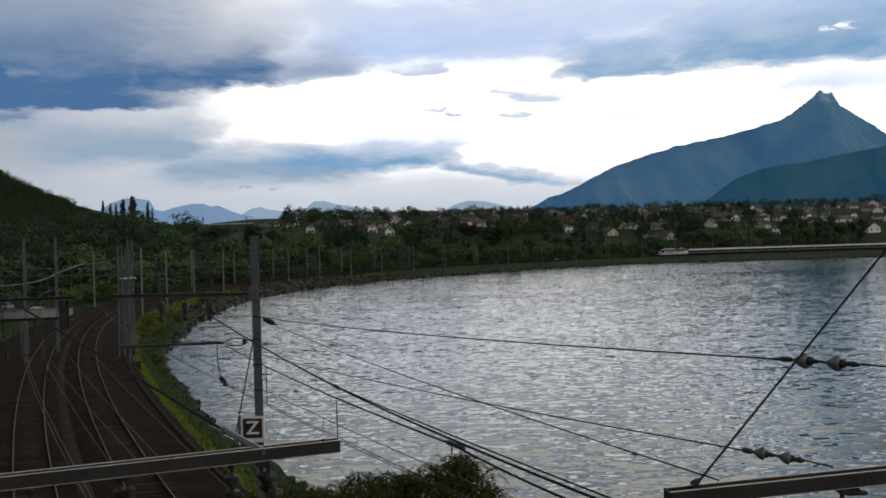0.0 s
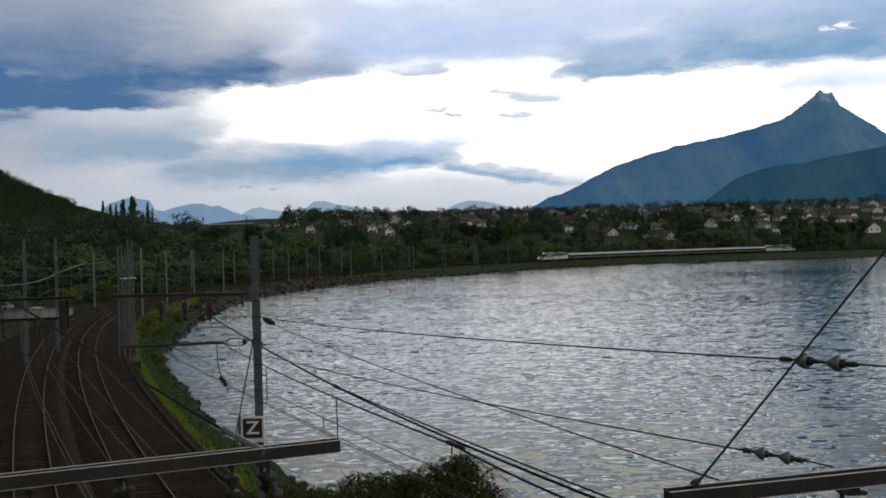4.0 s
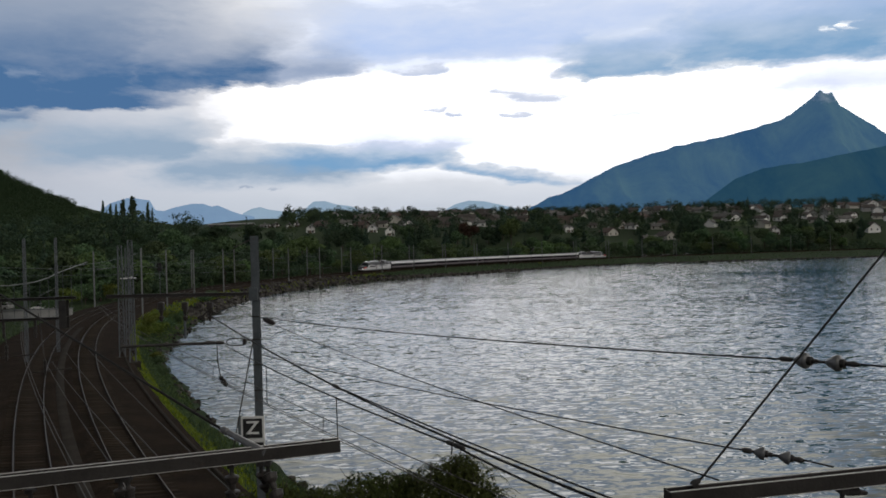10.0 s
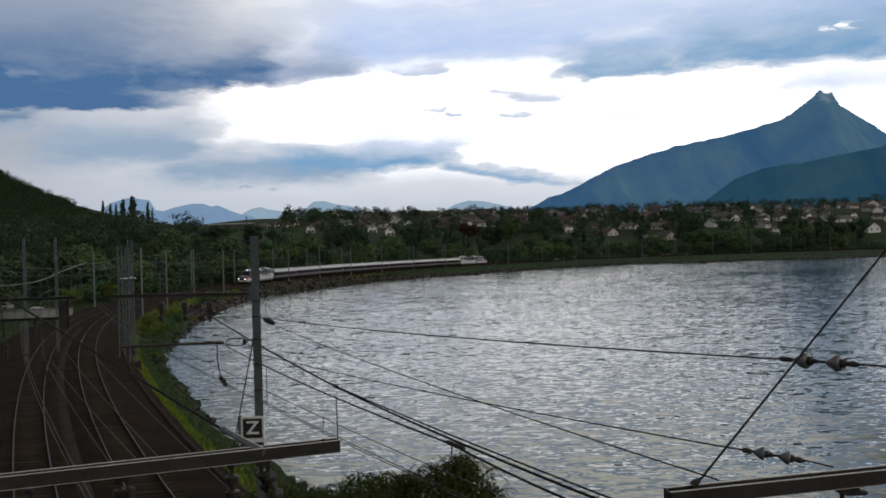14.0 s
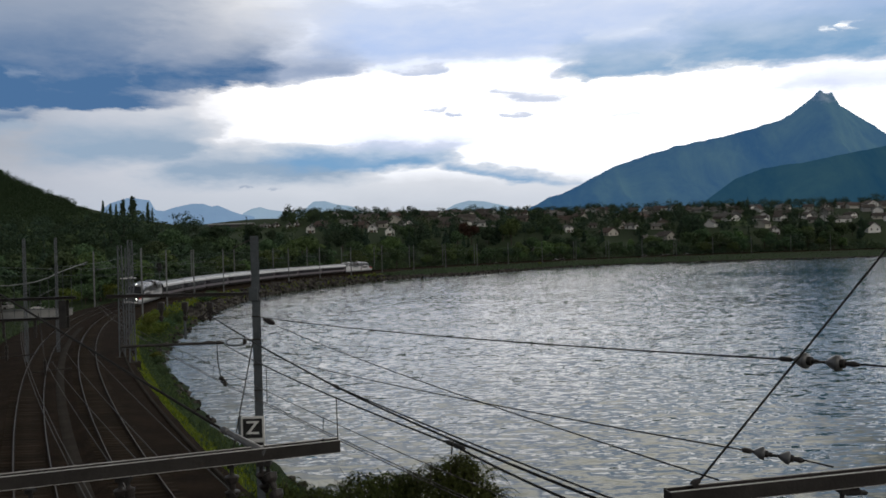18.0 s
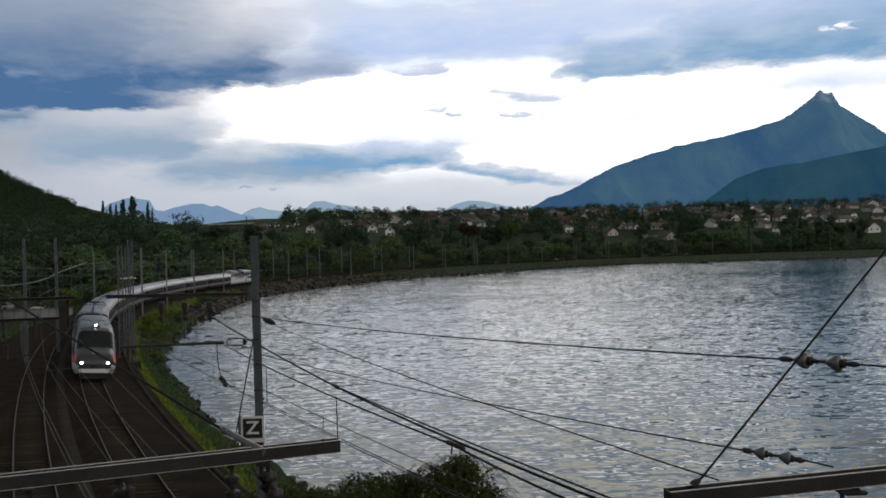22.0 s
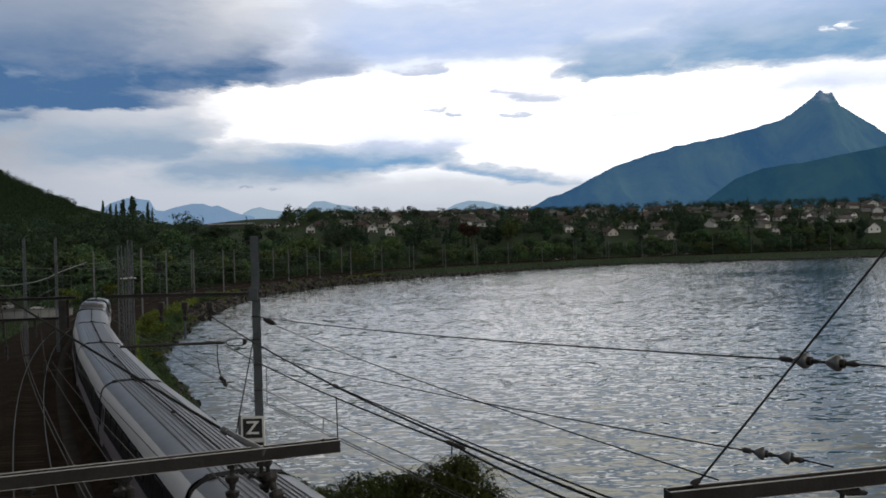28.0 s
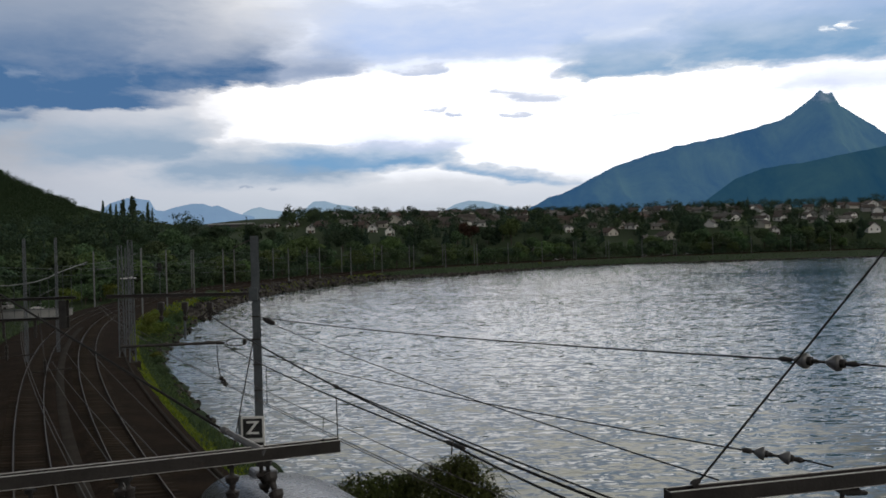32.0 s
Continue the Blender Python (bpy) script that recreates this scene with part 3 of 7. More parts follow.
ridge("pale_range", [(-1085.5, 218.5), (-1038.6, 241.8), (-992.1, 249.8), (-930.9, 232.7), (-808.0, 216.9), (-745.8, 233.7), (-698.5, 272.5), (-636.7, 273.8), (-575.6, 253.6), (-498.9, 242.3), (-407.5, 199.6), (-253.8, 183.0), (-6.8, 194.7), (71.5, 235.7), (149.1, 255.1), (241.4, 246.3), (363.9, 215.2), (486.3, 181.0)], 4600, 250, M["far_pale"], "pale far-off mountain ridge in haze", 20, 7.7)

# ------------------------------------------------------------------ track bed, rails and sleepers


def strip(name, rows, s_list, mat, label, category):
    """Sheet along the line; rows of (sideways, height) across it."""
    verts, faces = [], []
    for s in s_list:
        for o, z in rows:
            p = along(s, o + (0.10 * noise.noise(Vector((s * 0.5, o, 0))) if abs(z) > 0.3 else 0), z)
            verts.append(p)
    n = len(rows)
    for i in range(len(s_list) - 1):
        for k in range(n - 1):
            faces.append((i * n + k, i * n + k + 1, (i + 1) * n + k + 1, (i + 1) * n + k))
    ob = new(name, data_mesh(name, [tuple(v) for v in verts], faces, mat, True))
    return tagged(ob, label, category, kind="structure")


bed_s = list(np.arange(-120, 140, 1.5)) + list(np.arange(140, 800, 5))
strip("ballast_bed", [(-10.6, -1.5), (-10.1, -0.62), (-8.6, -0.38), (-6.6, -0.13), (-5.7, -0.06), (-5.15, 0.015), (-3.8, -0.09), (-2.5, -0.18), (-2.2, -0.20), (-1.7, -0.15), (-1.35, 0.015), (0, -0.09), (1.3, -0.19), (1.9, -0.27), (2.9, -0.36), (3.7, -0.37), (4.5, -1.3)], bed_s, M["ballast"], "dark rust-stained ballast bed under two curving tracks", "ballast")
strip("walkway", [(-2.46, -0.25), (-2.40, -0.165), (-2.1, -0.155), (-1.80, -0.165), (-1.72, -0.25)], list(np.arange(-40, 96, 1.5)), M["walkway"], "grey gravel strip between the two tracks", "walkway")
strip("cable_trough", [(3.2, -0.40), (3.2, -0.27), (3.36, -0.27), (3.36, -0.40)], list(np.arange(-60, 110, 2.0)), M["walkway"], "grey concrete cable trough along the ballast edge", "cable trough")


def rail_mesh(name, off, s_list, cant=0.0):
    prof = [(-0.07, -0.15), (-0.07, -0.135), (-0.012, -0.11), (-0.012, -0.05), (-0.024, -0.035), (-0.024, 0.0), (0.024, 0.0), (0.024, -0.035), (0.012, -0.05), (0.012, -0.11), (0.07, -0.135), (0.07, -0.15)]
    verts, faces = [], []
    for s in s_list:
        for o, z in prof:
            verts.append(tuple(along(s, off + o, z + cant)))
    n = len(prof)
    for i in range(len(s_list) - 1):
        for k in range(n):
            faces.append((i * n + k, i * n + (k + 1) % n, (i + 1) * n + (k + 1) % n, (i + 1) * n + k))
    me = data_mesh(name, verts, faces, M["rail"])
    me.materials.append(M["rail_top"])
    for p in me.polygons:
        if p.index % n == 5:
            p.material_index = 1
    return me


rail_s = list(np.arange(-100, 130, 2.0)) + list(np.arange(130, 790, 6.0))
tracks = []
for centre, words in ((0.0, "lakeside railway track of worn steel rails on wooden sleepers"), (-3.92, "inland railway track of worn steel rails on wooden sleepers")):
    tr = holder("railway_track", Matrix(), words, "railway track", "railway tracks", "structure")
    for o in (-0.752, 0.752):
        shared("rail", rail_mesh("rail", centre + o, rail_s, 0.13 if o < 0 else 0.0), tr)
    tracks.append((tr, centre))

slb = bmesh.new()
box(slb, (0, 0, -0.145), (2.6, 0.25, 0.14), Matrix.Rotation(radians(4.96), 3, "Y"), bevel=0.02)
sleeper_me = bpy.data.meshes.new("sleeper")
slb.to_mesh(sleeper_me)
slb.free()
sleeper_me.materials.append(M["sleeper"])


def bake_sleepers(tr, centre):
    """Sleepers far along the line, joined."""
    vs, fs = [], []
    for s in np.arange(121.0, 300.0, 0.62):
        m = at_track(s, centre)
        k = len(vs)
        vs += [tuple(m @ Vector((a * 1.3, b_ * 0.12, -0.215 + c * 0.07))) for a in (-1, 1) for b_ in (-1, 1) for c in (-1, 1)]
        fs += [tuple(k + i for i in f) for f in ((0, 1, 3, 2), (4, 6, 7, 5), (0, 4, 5, 1), (2, 3, 7, 6), (1, 5, 7, 3))]
    ob = shared("far_sleepers", data_mesh("far_sleepers", vs, fs, M["sleeper"]), tr)
    ob["kind"] = "stuff"


for tr, centre in tracks:
    bake_sleepers(tr, centre)

# ------------------------------------------------------------------ masts and overhead line


def h_section(bm, a, b, w, h, t=0.02, roll=0.0):
    """Rolled H section from a to b, flanges upright when roll is 90."""
    a, b = Vector(a), Vector(b)
    d = b - a
    q = d.to_track_quat("Y", "Z").to_matrix() @ Matrix.Rotation(radians(roll), 3, "Y")
    c = (a + b) / 2
    L = d.length
    box(bm, c, (t * 0.7, L, h - 2 * t), q)
    box(bm, c + q @ Vector((0, 0, h / 2 - t / 2)), (w, L, t), q)
    box(bm, c - q @ Vector((0, 0, h / 2 - t / 2)), (w, L, t), q)


def string_insulator(bm, a, b, n=3, r=0.11):
    prof = [(0, 0.03)]
    for k in range(n):
        u = (k + 0.5) / n
        w = 0.5 / n
        prof += [(u - w * 0.75, 0.04), (u - w * 0.5, r), (u + w * 0.1, r * 0.85), (u + w * 0.5, 0.05)]
    prof += [(1, 0.03)]
    lathe(bm, a, b, prof, 12)


def line_mast(name="catenary_mast", height=10.6):
    """Lineside mast; local X points away from the track."""
    mast = holder(name, Matrix(), "weathered grey catenary mast with bracket arm beside the track", "mast", "catenary masts")
    bm = bmesh.new()
    h_section(bm, (0, 0, -0.9), (0, 0, height), 0.22, 0.24, 0.025)
    part("post", bm, M["concrete_post"], mast)
    bm = bmesh.new()
    box(bm, (0, 0, -0.75), (0.7, 0.7, 0.7), bevel=0.05)
    part("footing", bm, M["walkway"], mast)
    bm = bmesh.new()
    rod(bm, (0, 0, height - 3.6), (-3.6, 0, height - 3.2), 0.04, seg=6)
    rod(bm, (0, 0, height - 1.8), (-2.6, 0, height - 3.25), 0.025, seg=6)
    arm = part("bracket_arm", bm, M["galv"], mast)
    bm = bmesh.new()
    string_insulator(bm, (-3.4, 0, height - 3.25), (-3.4, 0, height - 3.75), 2, 0.09)
    part("insulator", bm, M["insulator"], arm)
    bm = bmesh.new()
    rod(bm, (0, 0, 5.8), (-3.3, 0, 5.75), 0.03, seg=6)
    part("steady_arm", bm, M["galv"], mast)
    return mast


lake_s = [114.3, 145.9, 172.9, 199.5, 254.8, 280.6, 306.5, 332.3, 358.7, 384.9, 411.0, 436.5, 464.1, 491.4, 517.5, 543.8, 570.2, 598.4, 627.4, 656.5, 685.0]
land_s = [143.7, 211.9, 242.5, 270.8, 296.0, 322.2, 347.3, 374.5, 400.5, 425.2, 502.6, 527.5, 579.3]
proto = line_mast()
proto.matrix_basis = at_track(lake_s[0], 4.4, -0.3)
for s in lake_s[1:]:
    copy_thing(proto, at_track(s, 4.4, -0.5))
turn = Matrix.Rotation(math.pi, 4, "Z")
for s in land_s:
    copy_thing(proto, at_track(s, -8.4, -0.4) @ turn)


def lattice_mast(m, height, w=0.75, leg=0.05):
    t = holder("lattice_mast", m, "tall galvanised lattice mast beside the ballast", "mast", "lattice masts")
    for sx in (-1, 1):
        for sy in (-1, 1):
            bm = bmesh.new()
            rod(bm, (sx * w / 2, sy * w / 2, -0.8), (sx * w * 0.36, sy * w * 0.36, height), leg, leg * 0.85, 6)
            part("leg", bm, M["galv"], t)
    n = int(height / 0.75)
    for side in range(4):
        bm = bmesh.new()
        for k in range(n):
            z0, z1 = k * height / n, (k + 1) * height / n
            k0, k1 = w / 2 * (1 - 0.28 * z0 / height), w / 2 * (1 - 0.28 * z1 / height)
            a, b_ = (Vector((-k0, k0, z0)), Vector((k1, k1, z1))) if k % 2 else (Vector((k0, k0, z0)), Vector((-k1, k1, z1)))
            q = Matrix.Rotation(side * math.pi / 2, 3, "Z")
            rod(bm, q @ a, q @ b_, leg * 0.42, seg=4)
            rod(bm, q @ Vector((-k1, k1, z1)), q @ Vector((k1, k1, z1)), leg * 0.4, seg=4)
        part("bracing", bm, M["galv"], t)
    bm = bmesh.new()
    box(bm, (0, 0, -0.7), (1.3, 1.3, 0.8), bevel=0.06)
    part("footing", bm, M["walkway"], t)
    return t


lattice_mast(at_track(53.5, 3.75, 0.0), 10.6, 0.5, 0.05)
lattice_mast(at_track(58, 3.05, 0.0), 10.2, 0.5)
lamp_mast = lattice_mast(at_track(66, 4.0, 0.0), 10.0, 0.6)
bm = bmesh.new()
box(bm, (0, -0.4, 6.9), (1.6, 0.35, 0.10), bevel=0.03)
box(bm, (0.4, -0.4, 7.0), (0.3, 0.3, 0.16), bevel=0.03)
part("platform", bm, M["white"], lamp_mast, "small white work platform")

# mast with the zone board, carrying the cross beam
MX, MY = (-6.481, 29.0, 6.287)[:2]
zm = holder("catenary_mast", Matrix.Translation((MX, MY, 0)), "dark grey steel H-section mast on the lake bank", "mast", "catenary masts")
bm = bmesh.new()
h_section(bm, (0, 0, -1.6), (0, 0, 9.83), 0.24, 0.24, 0.025)
part("post", bm, M["mast"], zm)
bm = bmesh.new()
box(bm, (0, 0, -1.4), (0.9, 0.9, 0.9), bevel=0.06)
part("footing", bm, M["walkway"], zm)


def rel(p):
    return Vector(p) - Vector((MX, MY, 0))


bm = bmesh.new()
h_section(bm, rel((-6.3, 29.0, 7.838)), rel((-11.067, 27.6, 7.948)), 0.14, 0.12, 0.02)
cross = part("cross_beam", bm, M["beam"], zm, "brown cross beam over the track")
bm = bmesh.new()
box(bm, rel((-6.531, 28.9, 7.831)), (0.3, 0.2, 0.45), bevel=0.02)
part("bracket", bm, M["mast"], cross)
bm = bmesh.new()
rod(bm, rel((-7.064, 28.5, 9.455)), rel((-6.499, 29.0, 9.75)), 0.02)
part("top_stay", bm, M["iron"], zm)
bm = bmesh.new()
rod(bm, rel((-10.593, 27.4, 6.32)), rel((-7.679, 28.6, 6.23)), 0.045, 0.05)
arm = part("register_arm", bm, M["iron"], zm, "dark register tube with insulator loop")
bm = bmesh.new()
string_insulator(bm, rel((-8.149, 28.5, 6.273)), rel((-7.488, 28.6, 6.224)), 2, 0.07)
part("insulator", bm, M["insulator"], arm)
bm = bmesh.new()
LOOP = [(-7.449, 28.6, 6.243), (-7.331, 28.6, 6.354), (-7.086, 28.7, 6.356), (-6.841, 28.8, 6.319), (-6.786, 28.8, 6.221), (-6.925, 28.8, 6.109), (-7.19, 28.7, 6.108), (-7.375, 28.6, 6.145), (-7.449, 28.6, 6.243)]
tube(bm, [rel(p) for p in LOOP], 0.022, 6)
rod(bm, rel((-6.842, 28.8, 6.28)), rel((-6.54, 29.0, 6.25)), 0.03)
box(bm, rel((-6.863, 28.8, 6.223)), (0.12, 0.12, 0.2), bevel=0.02)
part("link_loop", bm, M["iron"], arm)
bm = bmesh.new()
tube(bm, [rel(p) for p in ((-7.758, 28.6, 6.174), (-7.752, 28.6, 5.694), (-7.722, 28.6, 5.406), (-7.656, 28.6, 5.058))], 0.018, 6)
part("drop_wire", bm, M["iron"], arm)
bm = bmesh.new()
lathe(bm, rel((-7.693, 28.6, 5.098)), rel((-7.453, 28.6, 4.745)), [(0, 0.03), (0.2, 0.10), (0.35, 0.06), (0.5, 0.11), (0.62, 0.06), (0.8, 0.09), (1, 0.03)])
part("pulley", bm, M["iron"], arm)
for px_ in ((-9.41, 28.0, 7.793), (-8.683, 28.2, 7.76), (-7.907, 28.4, 7.726)):
    bm = bmesh.new()
    p = rel(px_)
    box(bm, p + Vector((0, 0, -0.22)), (0.2, 0.18, 0.26), bevel=0.03)
    string_insulator(bm, p + Vector((0, 0, -0.3)), p + Vector((0, 0, -0.75)), 2, 0.08)
    part("insulator", bm, M["insulator"], cross)
bm = bmesh.new()
rod(bm, rel((-8.691, 28.2, 7.477)), rel((-8.702, 28.2, 6.437)), 0.045)
part("hanger_rod", bm, M["mast"], cross)
bm = bmesh.new()
tube(bm, [rel(p) for p in ((-8.289, 28.4, 7.051), (-8.093, 28.4, 7.236), (-7.917, 28.4, 7.384), (-7.693, 28.4, 7.244), (-7.484, 28.4, 7.219))], 0.03, 6)
part("saddle_clamp", bm, M["iron"], cross)
bm = bmesh.new()
rod(bm, rel((-6.573, 28.9, 6.339)), rel((-7.361, 28.4, 2.183)), 0.022)
part("guy_rod", bm, M["iron"], zm)
for k, y in enumerate((530, 560, 600, 645, 690)):
    bm = bmesh.new()
    box(bm, Vector((0, 0, 9.3 - (y - 445) * 29 / 1492)), (0.28, 0.27, 0.05), bevel=0.01)
    part("clamp_band", bm, M["iron"], zm)

# zone board
SB = (-6.622, 28.6, 3.301)
sign = holder("zone_board", Matrix.Translation(SB) @ Matrix.Rotation(radians(-2), 4, "Z"), "square black railway board with white border and letter Z", "railway sign")
bm = bmesh.new()
box(bm, (0, 0, 0), (0.80, 0.05, 0.80), bevel=0.01)
part("board_back", bm, M["white"], sign, "white edged plate")
bm = bmesh.new()
box(bm, (0, -0.03, 0), (0.66, 0.02, 0.66))
part("board_face", bm, M["black"], sign, "black face")
fc = bpy.data.curves.new("letter", "FONT")
fc.body, fc.size, fc.extrude, fc.align_x, fc.align_y, fc.offset = "Z", 0.62, 0.008, "CENTER", "CENTER", 0.008
let = new("letter", fc)
let.data.materials.append(M["white"])
let.parent = sign
let.matrix_basis = Matrix.Translation((0.0, -0.05, 0.0)) @ Matrix.Rotation(radians(90), 4, "X") @ Matrix.Diagonal((1.12, 1, 1, 1))
bm = bmesh.new()
box(bm, (0.16, 0.02, -0.56), (0.48, 0.05, 0.30), bevel=0.01)
part("lower_plate", bm, M["white"], sign)
bm = bmesh.new()
box(bm, (0.16, -0.012, -0.58), (0.40, 0.02, 0.20))
part("lower_face", bm, M["black"], sign)
bm = bmesh.new()
box(bm, (-0.47, 0.15, 0.0), (0.05, 0.4, 0.78), bevel=0.01)
part("side_plate", bm, M["mast"], sign)
bm = bmesh.new()
box(bm, (0.1, 0.2, 0.2), (0.1, 0.36, 0.06))
box(bm, (0.1, 0.2, -0.25), (0.1, 0.36, 0.06))
part("fixing_bracket", bm, M["iron"], sign)


# the two gantry beams in the foreground
def gantry(a, b, words):
    g = holder("gantry_beam", Matrix(), words, "gantry beam", "gantry beams")
    bm = bmesh.new()
    h_section(bm, a, b, 0.17, 0.20, 0.026, 90)
    part("beam", bm, M["beam"], g)
    d = (b - a).normalized()
    across = Vector((-d.y, d.x, 0)).normalized()
    # added strips that carry the light on the flange edges in their colour
    for sgn in (-1, 1):
        for dz in (0.088, -0.088):
            bm = bmesh.new()
            o = across * sgn * 0.087 + Vector((0, 0, dz))
            box(bm, (a + b) / 2 + o, ((b - a).length, 0.028, 0.007), d.to_track_quat("X", "Z").to_matrix())
            part("flange_edge", bm, M["lit_edge"], g, "pale flange edge with the light painted in")
    return g


G1A, G1B = Vector((-8.243, 10.1, 6.375)), Vector((-1.618, 12.45, 6.405))
g1 = gantry(G1A, G1B, "brown-grey steel H-beam overhanging the inland track with hanging insulators")
bm = bmesh.new()
box(bm, G1B + Vector((-0.02, 0, 0)), (0.02, 0.2, 0.16), (G1B - G1A).to_track_quat("X", "Z").to_matrix())
part("end_plate", bm, M["beam"], g1)
G2A, G2B = Vector((2.589, 10.0, 6.240)), Vector((8.082, 10.9, 6.371))
g2 = gantry(G2A, G2B, "brown-grey steel H-beam held by a guy wire over the lake bank")
bm = bmesh.new()
box(bm, G2A, (0.02, 0.2, 0.16), (G2B - G2A).to_track_quat("X", "Z").to_matrix())
part("end_plate", bm, M["beam"], g2)
for gm, x, y, words in ((g1, G1A.x - 0.15, G1A.y, "inland"), (g2, G2B.x + 0.15, G2B.y, "lake")):
    bm = bmesh.new()
    h_section(bm, (x, y, land_z(x, y) - 0.3), (x, y, 9.4), 0.28, 0.28, 0.03)
    part("post", bm, M["mast"], gm)


def hang(parent, p, drop, n, r, tilt=(0, 0)):
    p = Vector(p)
    bm = bmesh.new()
    rod(bm, p + Vector((0, 0, 0.02)), p - Vector((0, 0, 0.14)), 0.03)
    box(bm, p - Vector((0, 0, 0.02)), (0.10, 0.16, 0.06), bevel=0.01)
    h = part("hanger", bm, M["iron"], parent)
    bm = bmesh.new()
    string_insulator(bm, p - Vector((0, 0, 0.12)), p - Vector((-tilt[0], -tilt[1], drop)), n, r)
    part("insulator", bm, M["insulator"], h, "brown porcelain insulator")


hang(g1, (-3.095, 12.0, 6.274), 0.55, 2, 0.105)
hang(g1, (-2.698, 12.1, 6.269), 0.46, 2, 0.09, (0.05, 0.1))
hang(g1, (-2.6, 12.1, 6.267), 0.56, 2, 0.11, (0.2, -0.2))
hang(g1, (-4.49, 11.5, 6.257), 0.5, 2, 0.10)
hang(g1, (-4.39, 11.5, 6.262), 0.5, 2, 0.08, (0.1, 0))
hang(g1, (-5.572, 11.2, 6.219), 0.5, 2, 0.10)
hang(g2, (4.842, 10.4, 6.16), 0.4, 1, 0.09)
bm = bmesh.new()
box(bm, (4.967, 10.4, 6.129), (0.22, 0.12, 0.09), bevel=0.03)
box(bm, (5.078, 10.4, 6.111), (0.14, 0.10, 0.05), bevel=0.02)
part("clamp", bm, M["iron"], g2)
for px_ in ((-1.775, 12.4, 6.458), (-5.697, 11.1, 6.371), (-3.675, 11.8, 6.397)):
    bm = bmesh.new()
    for dx in (-0.06, 0.06):
        rod(bm, Vector(px_) + Vector((dx, 0, -0.02)), Vector(px_) + Vector((dx, 0, 0.05)), 0.018, seg=6)
    part("bolts", bm, M["iron"], g1)


def wire(a, b, sag, r, mat="cable", words="thin dark overhead wire", n=16, name="overhead_wire"):
    bm = bmesh.new()
    tube(bm, cable_points(a, b, sag, n), r, 6)
    ob = mesh_ob(name, bm, M[mat])
    return tagged(ob, words, "cable", "overhead wires")


# stay from the near beam back to the inland side
stay = wire((-15.487, 24.0, 10.113), (-3.353, 12.6, 6.633), 0.0, 0.022, words="thick black stay cable running to the gantry beam")
bm = bmesh.new()
lathe(bm, (-3.386, 12.6, 6.66), (-2.607, 12.0, 6.421), [(0, 0.03), (0.04, 0.055), (0.13, 0.055), (0.15, 0.03), (0.20, 0.045), (0.30, 0.038), (0.36, 0.05), (0.9, 0.06), (1, 0.05)])
part("stay_insulator", bm, M["porcelain"], stay, "dark rod insulator")

# catenary of the lakeside track
m1 = wire((-8.026, 28.5, 7.226), (-1.916, 14.6, 6.911), 0.05, 0.017, words="heavy twisted messenger cable")
m2 = wire((-1.916, 14.6, 6.911), (1.815, 6.9, 6.93), 0.05, 0.015, words="heavy twisted messenger cable over the track")
m3 = wire((-1.916, 14.6, 6.92), (1.863, 6.9, 6.965), 0.03, 0.010, words="heavy twisted messenger cable")
bm = bmesh.new()
lathe(bm, (-1.987, 14.7, 6.935), (-1.833, 14.4, 6.913), [(0, 0.02), (0.3, 0.035), (0.7, 0.035), (1, 0.02)])
part("cable_clamp", bm, M["iron"], m1)
x1 = wire((-7.49, 28.6, 6.148), (0.047, 10.9, 6.728), 0.10, 0.014, words="auxiliary messenger wire with droppers")
x2 = wire((0.047, 10.9, 6.728), (1.699, 7.0, 6.843), 0.04, 0.014, words="auxiliary messenger wire over the track")
bm = bmesh.new()
lathe(bm, (-0.026, 11.0, 6.743), (0.2, 10.6, 6.744), [(0, 0.02), (0.1, 0.032), (0.35, 0.032), (0.4, 0.02), (0.55, 0.036), (0.9, 0.034), (1, 0.02)])
part("splice_clamp", bm, M["iron"], x1)
for a, b_ in (((-1.921, 14.6, 6.744), (-1.913, 14.6, 5.999)), ((-4.167, 19.5, 6.613), (-4.165, 19.5, 5.775)), ((0.046, 10.9, 6.713), (0.035, 10.9, 6.589))):
    bm = bmesh.new()
    tube(bm, cable_points(a, b_, 0.01, 6), 0.010, 5)
    part("dropper", bm, M["copper"], x1)
for dz, o in ((0.0, 0.62), (0.0, 0.70)):
    bm = bmesh.new()
    tube(bm, [along(s, o, 5.5) for s in range(-60, 60, 3)], 0.009, 5)
    tagged(mesh_ob("contact_wire", bm, M["copper"]), "worn copper contact wire over the lakeside track", "cable", "overhead wires")
bm = bmesh.new()
tube(bm, [along(s, 0.66, 5.82 + 0.05 * math.cos(s / 4.5)) for s in range(-60, 60, 2)], 0.008, 5)
ct = tagged(mesh_ob("catenary_wire", bm, M["copper"]), "thin carrier wire with short droppers", "cable", "overhead wires")
for s in np.arange(-24, 40, 4.6):
    bm = bmesh.new()
    rod(bm, along(s, 0.63, 5.5), along(s, 0.66, 5.84), 0.008, seg=5)
    part("dropper", bm, M["copper"], ct)
# inland track
for o in (-4.2, -4.12):
    bm = bmesh.new()
    tube(bm, [along(s, o, 5.5) for s in range(-40, 90, 3)], 0.010, 5)
    tagged(mesh_ob("contact_wire", bm, M["copper"]), "worn copper contact wire over the inland track", "cable", "overhead wires")
for a, b_, sg in (((-16.17, 34.0, 5.094), (-5.384, 13.5, 5.895), 0.1), ((-16.832, 36.0, 4.838), (-4.93, 13.5, 5.936), 0.1), ((-17.993, 40.0, 4.726), (-4.611, 13.5, 6.0), 0.1), ((-19.122, 44.0, 4.989), (-2.902, 11.5, 5.95), 0.1)):
    wire(a, b_, sg, 0.010, "copper")
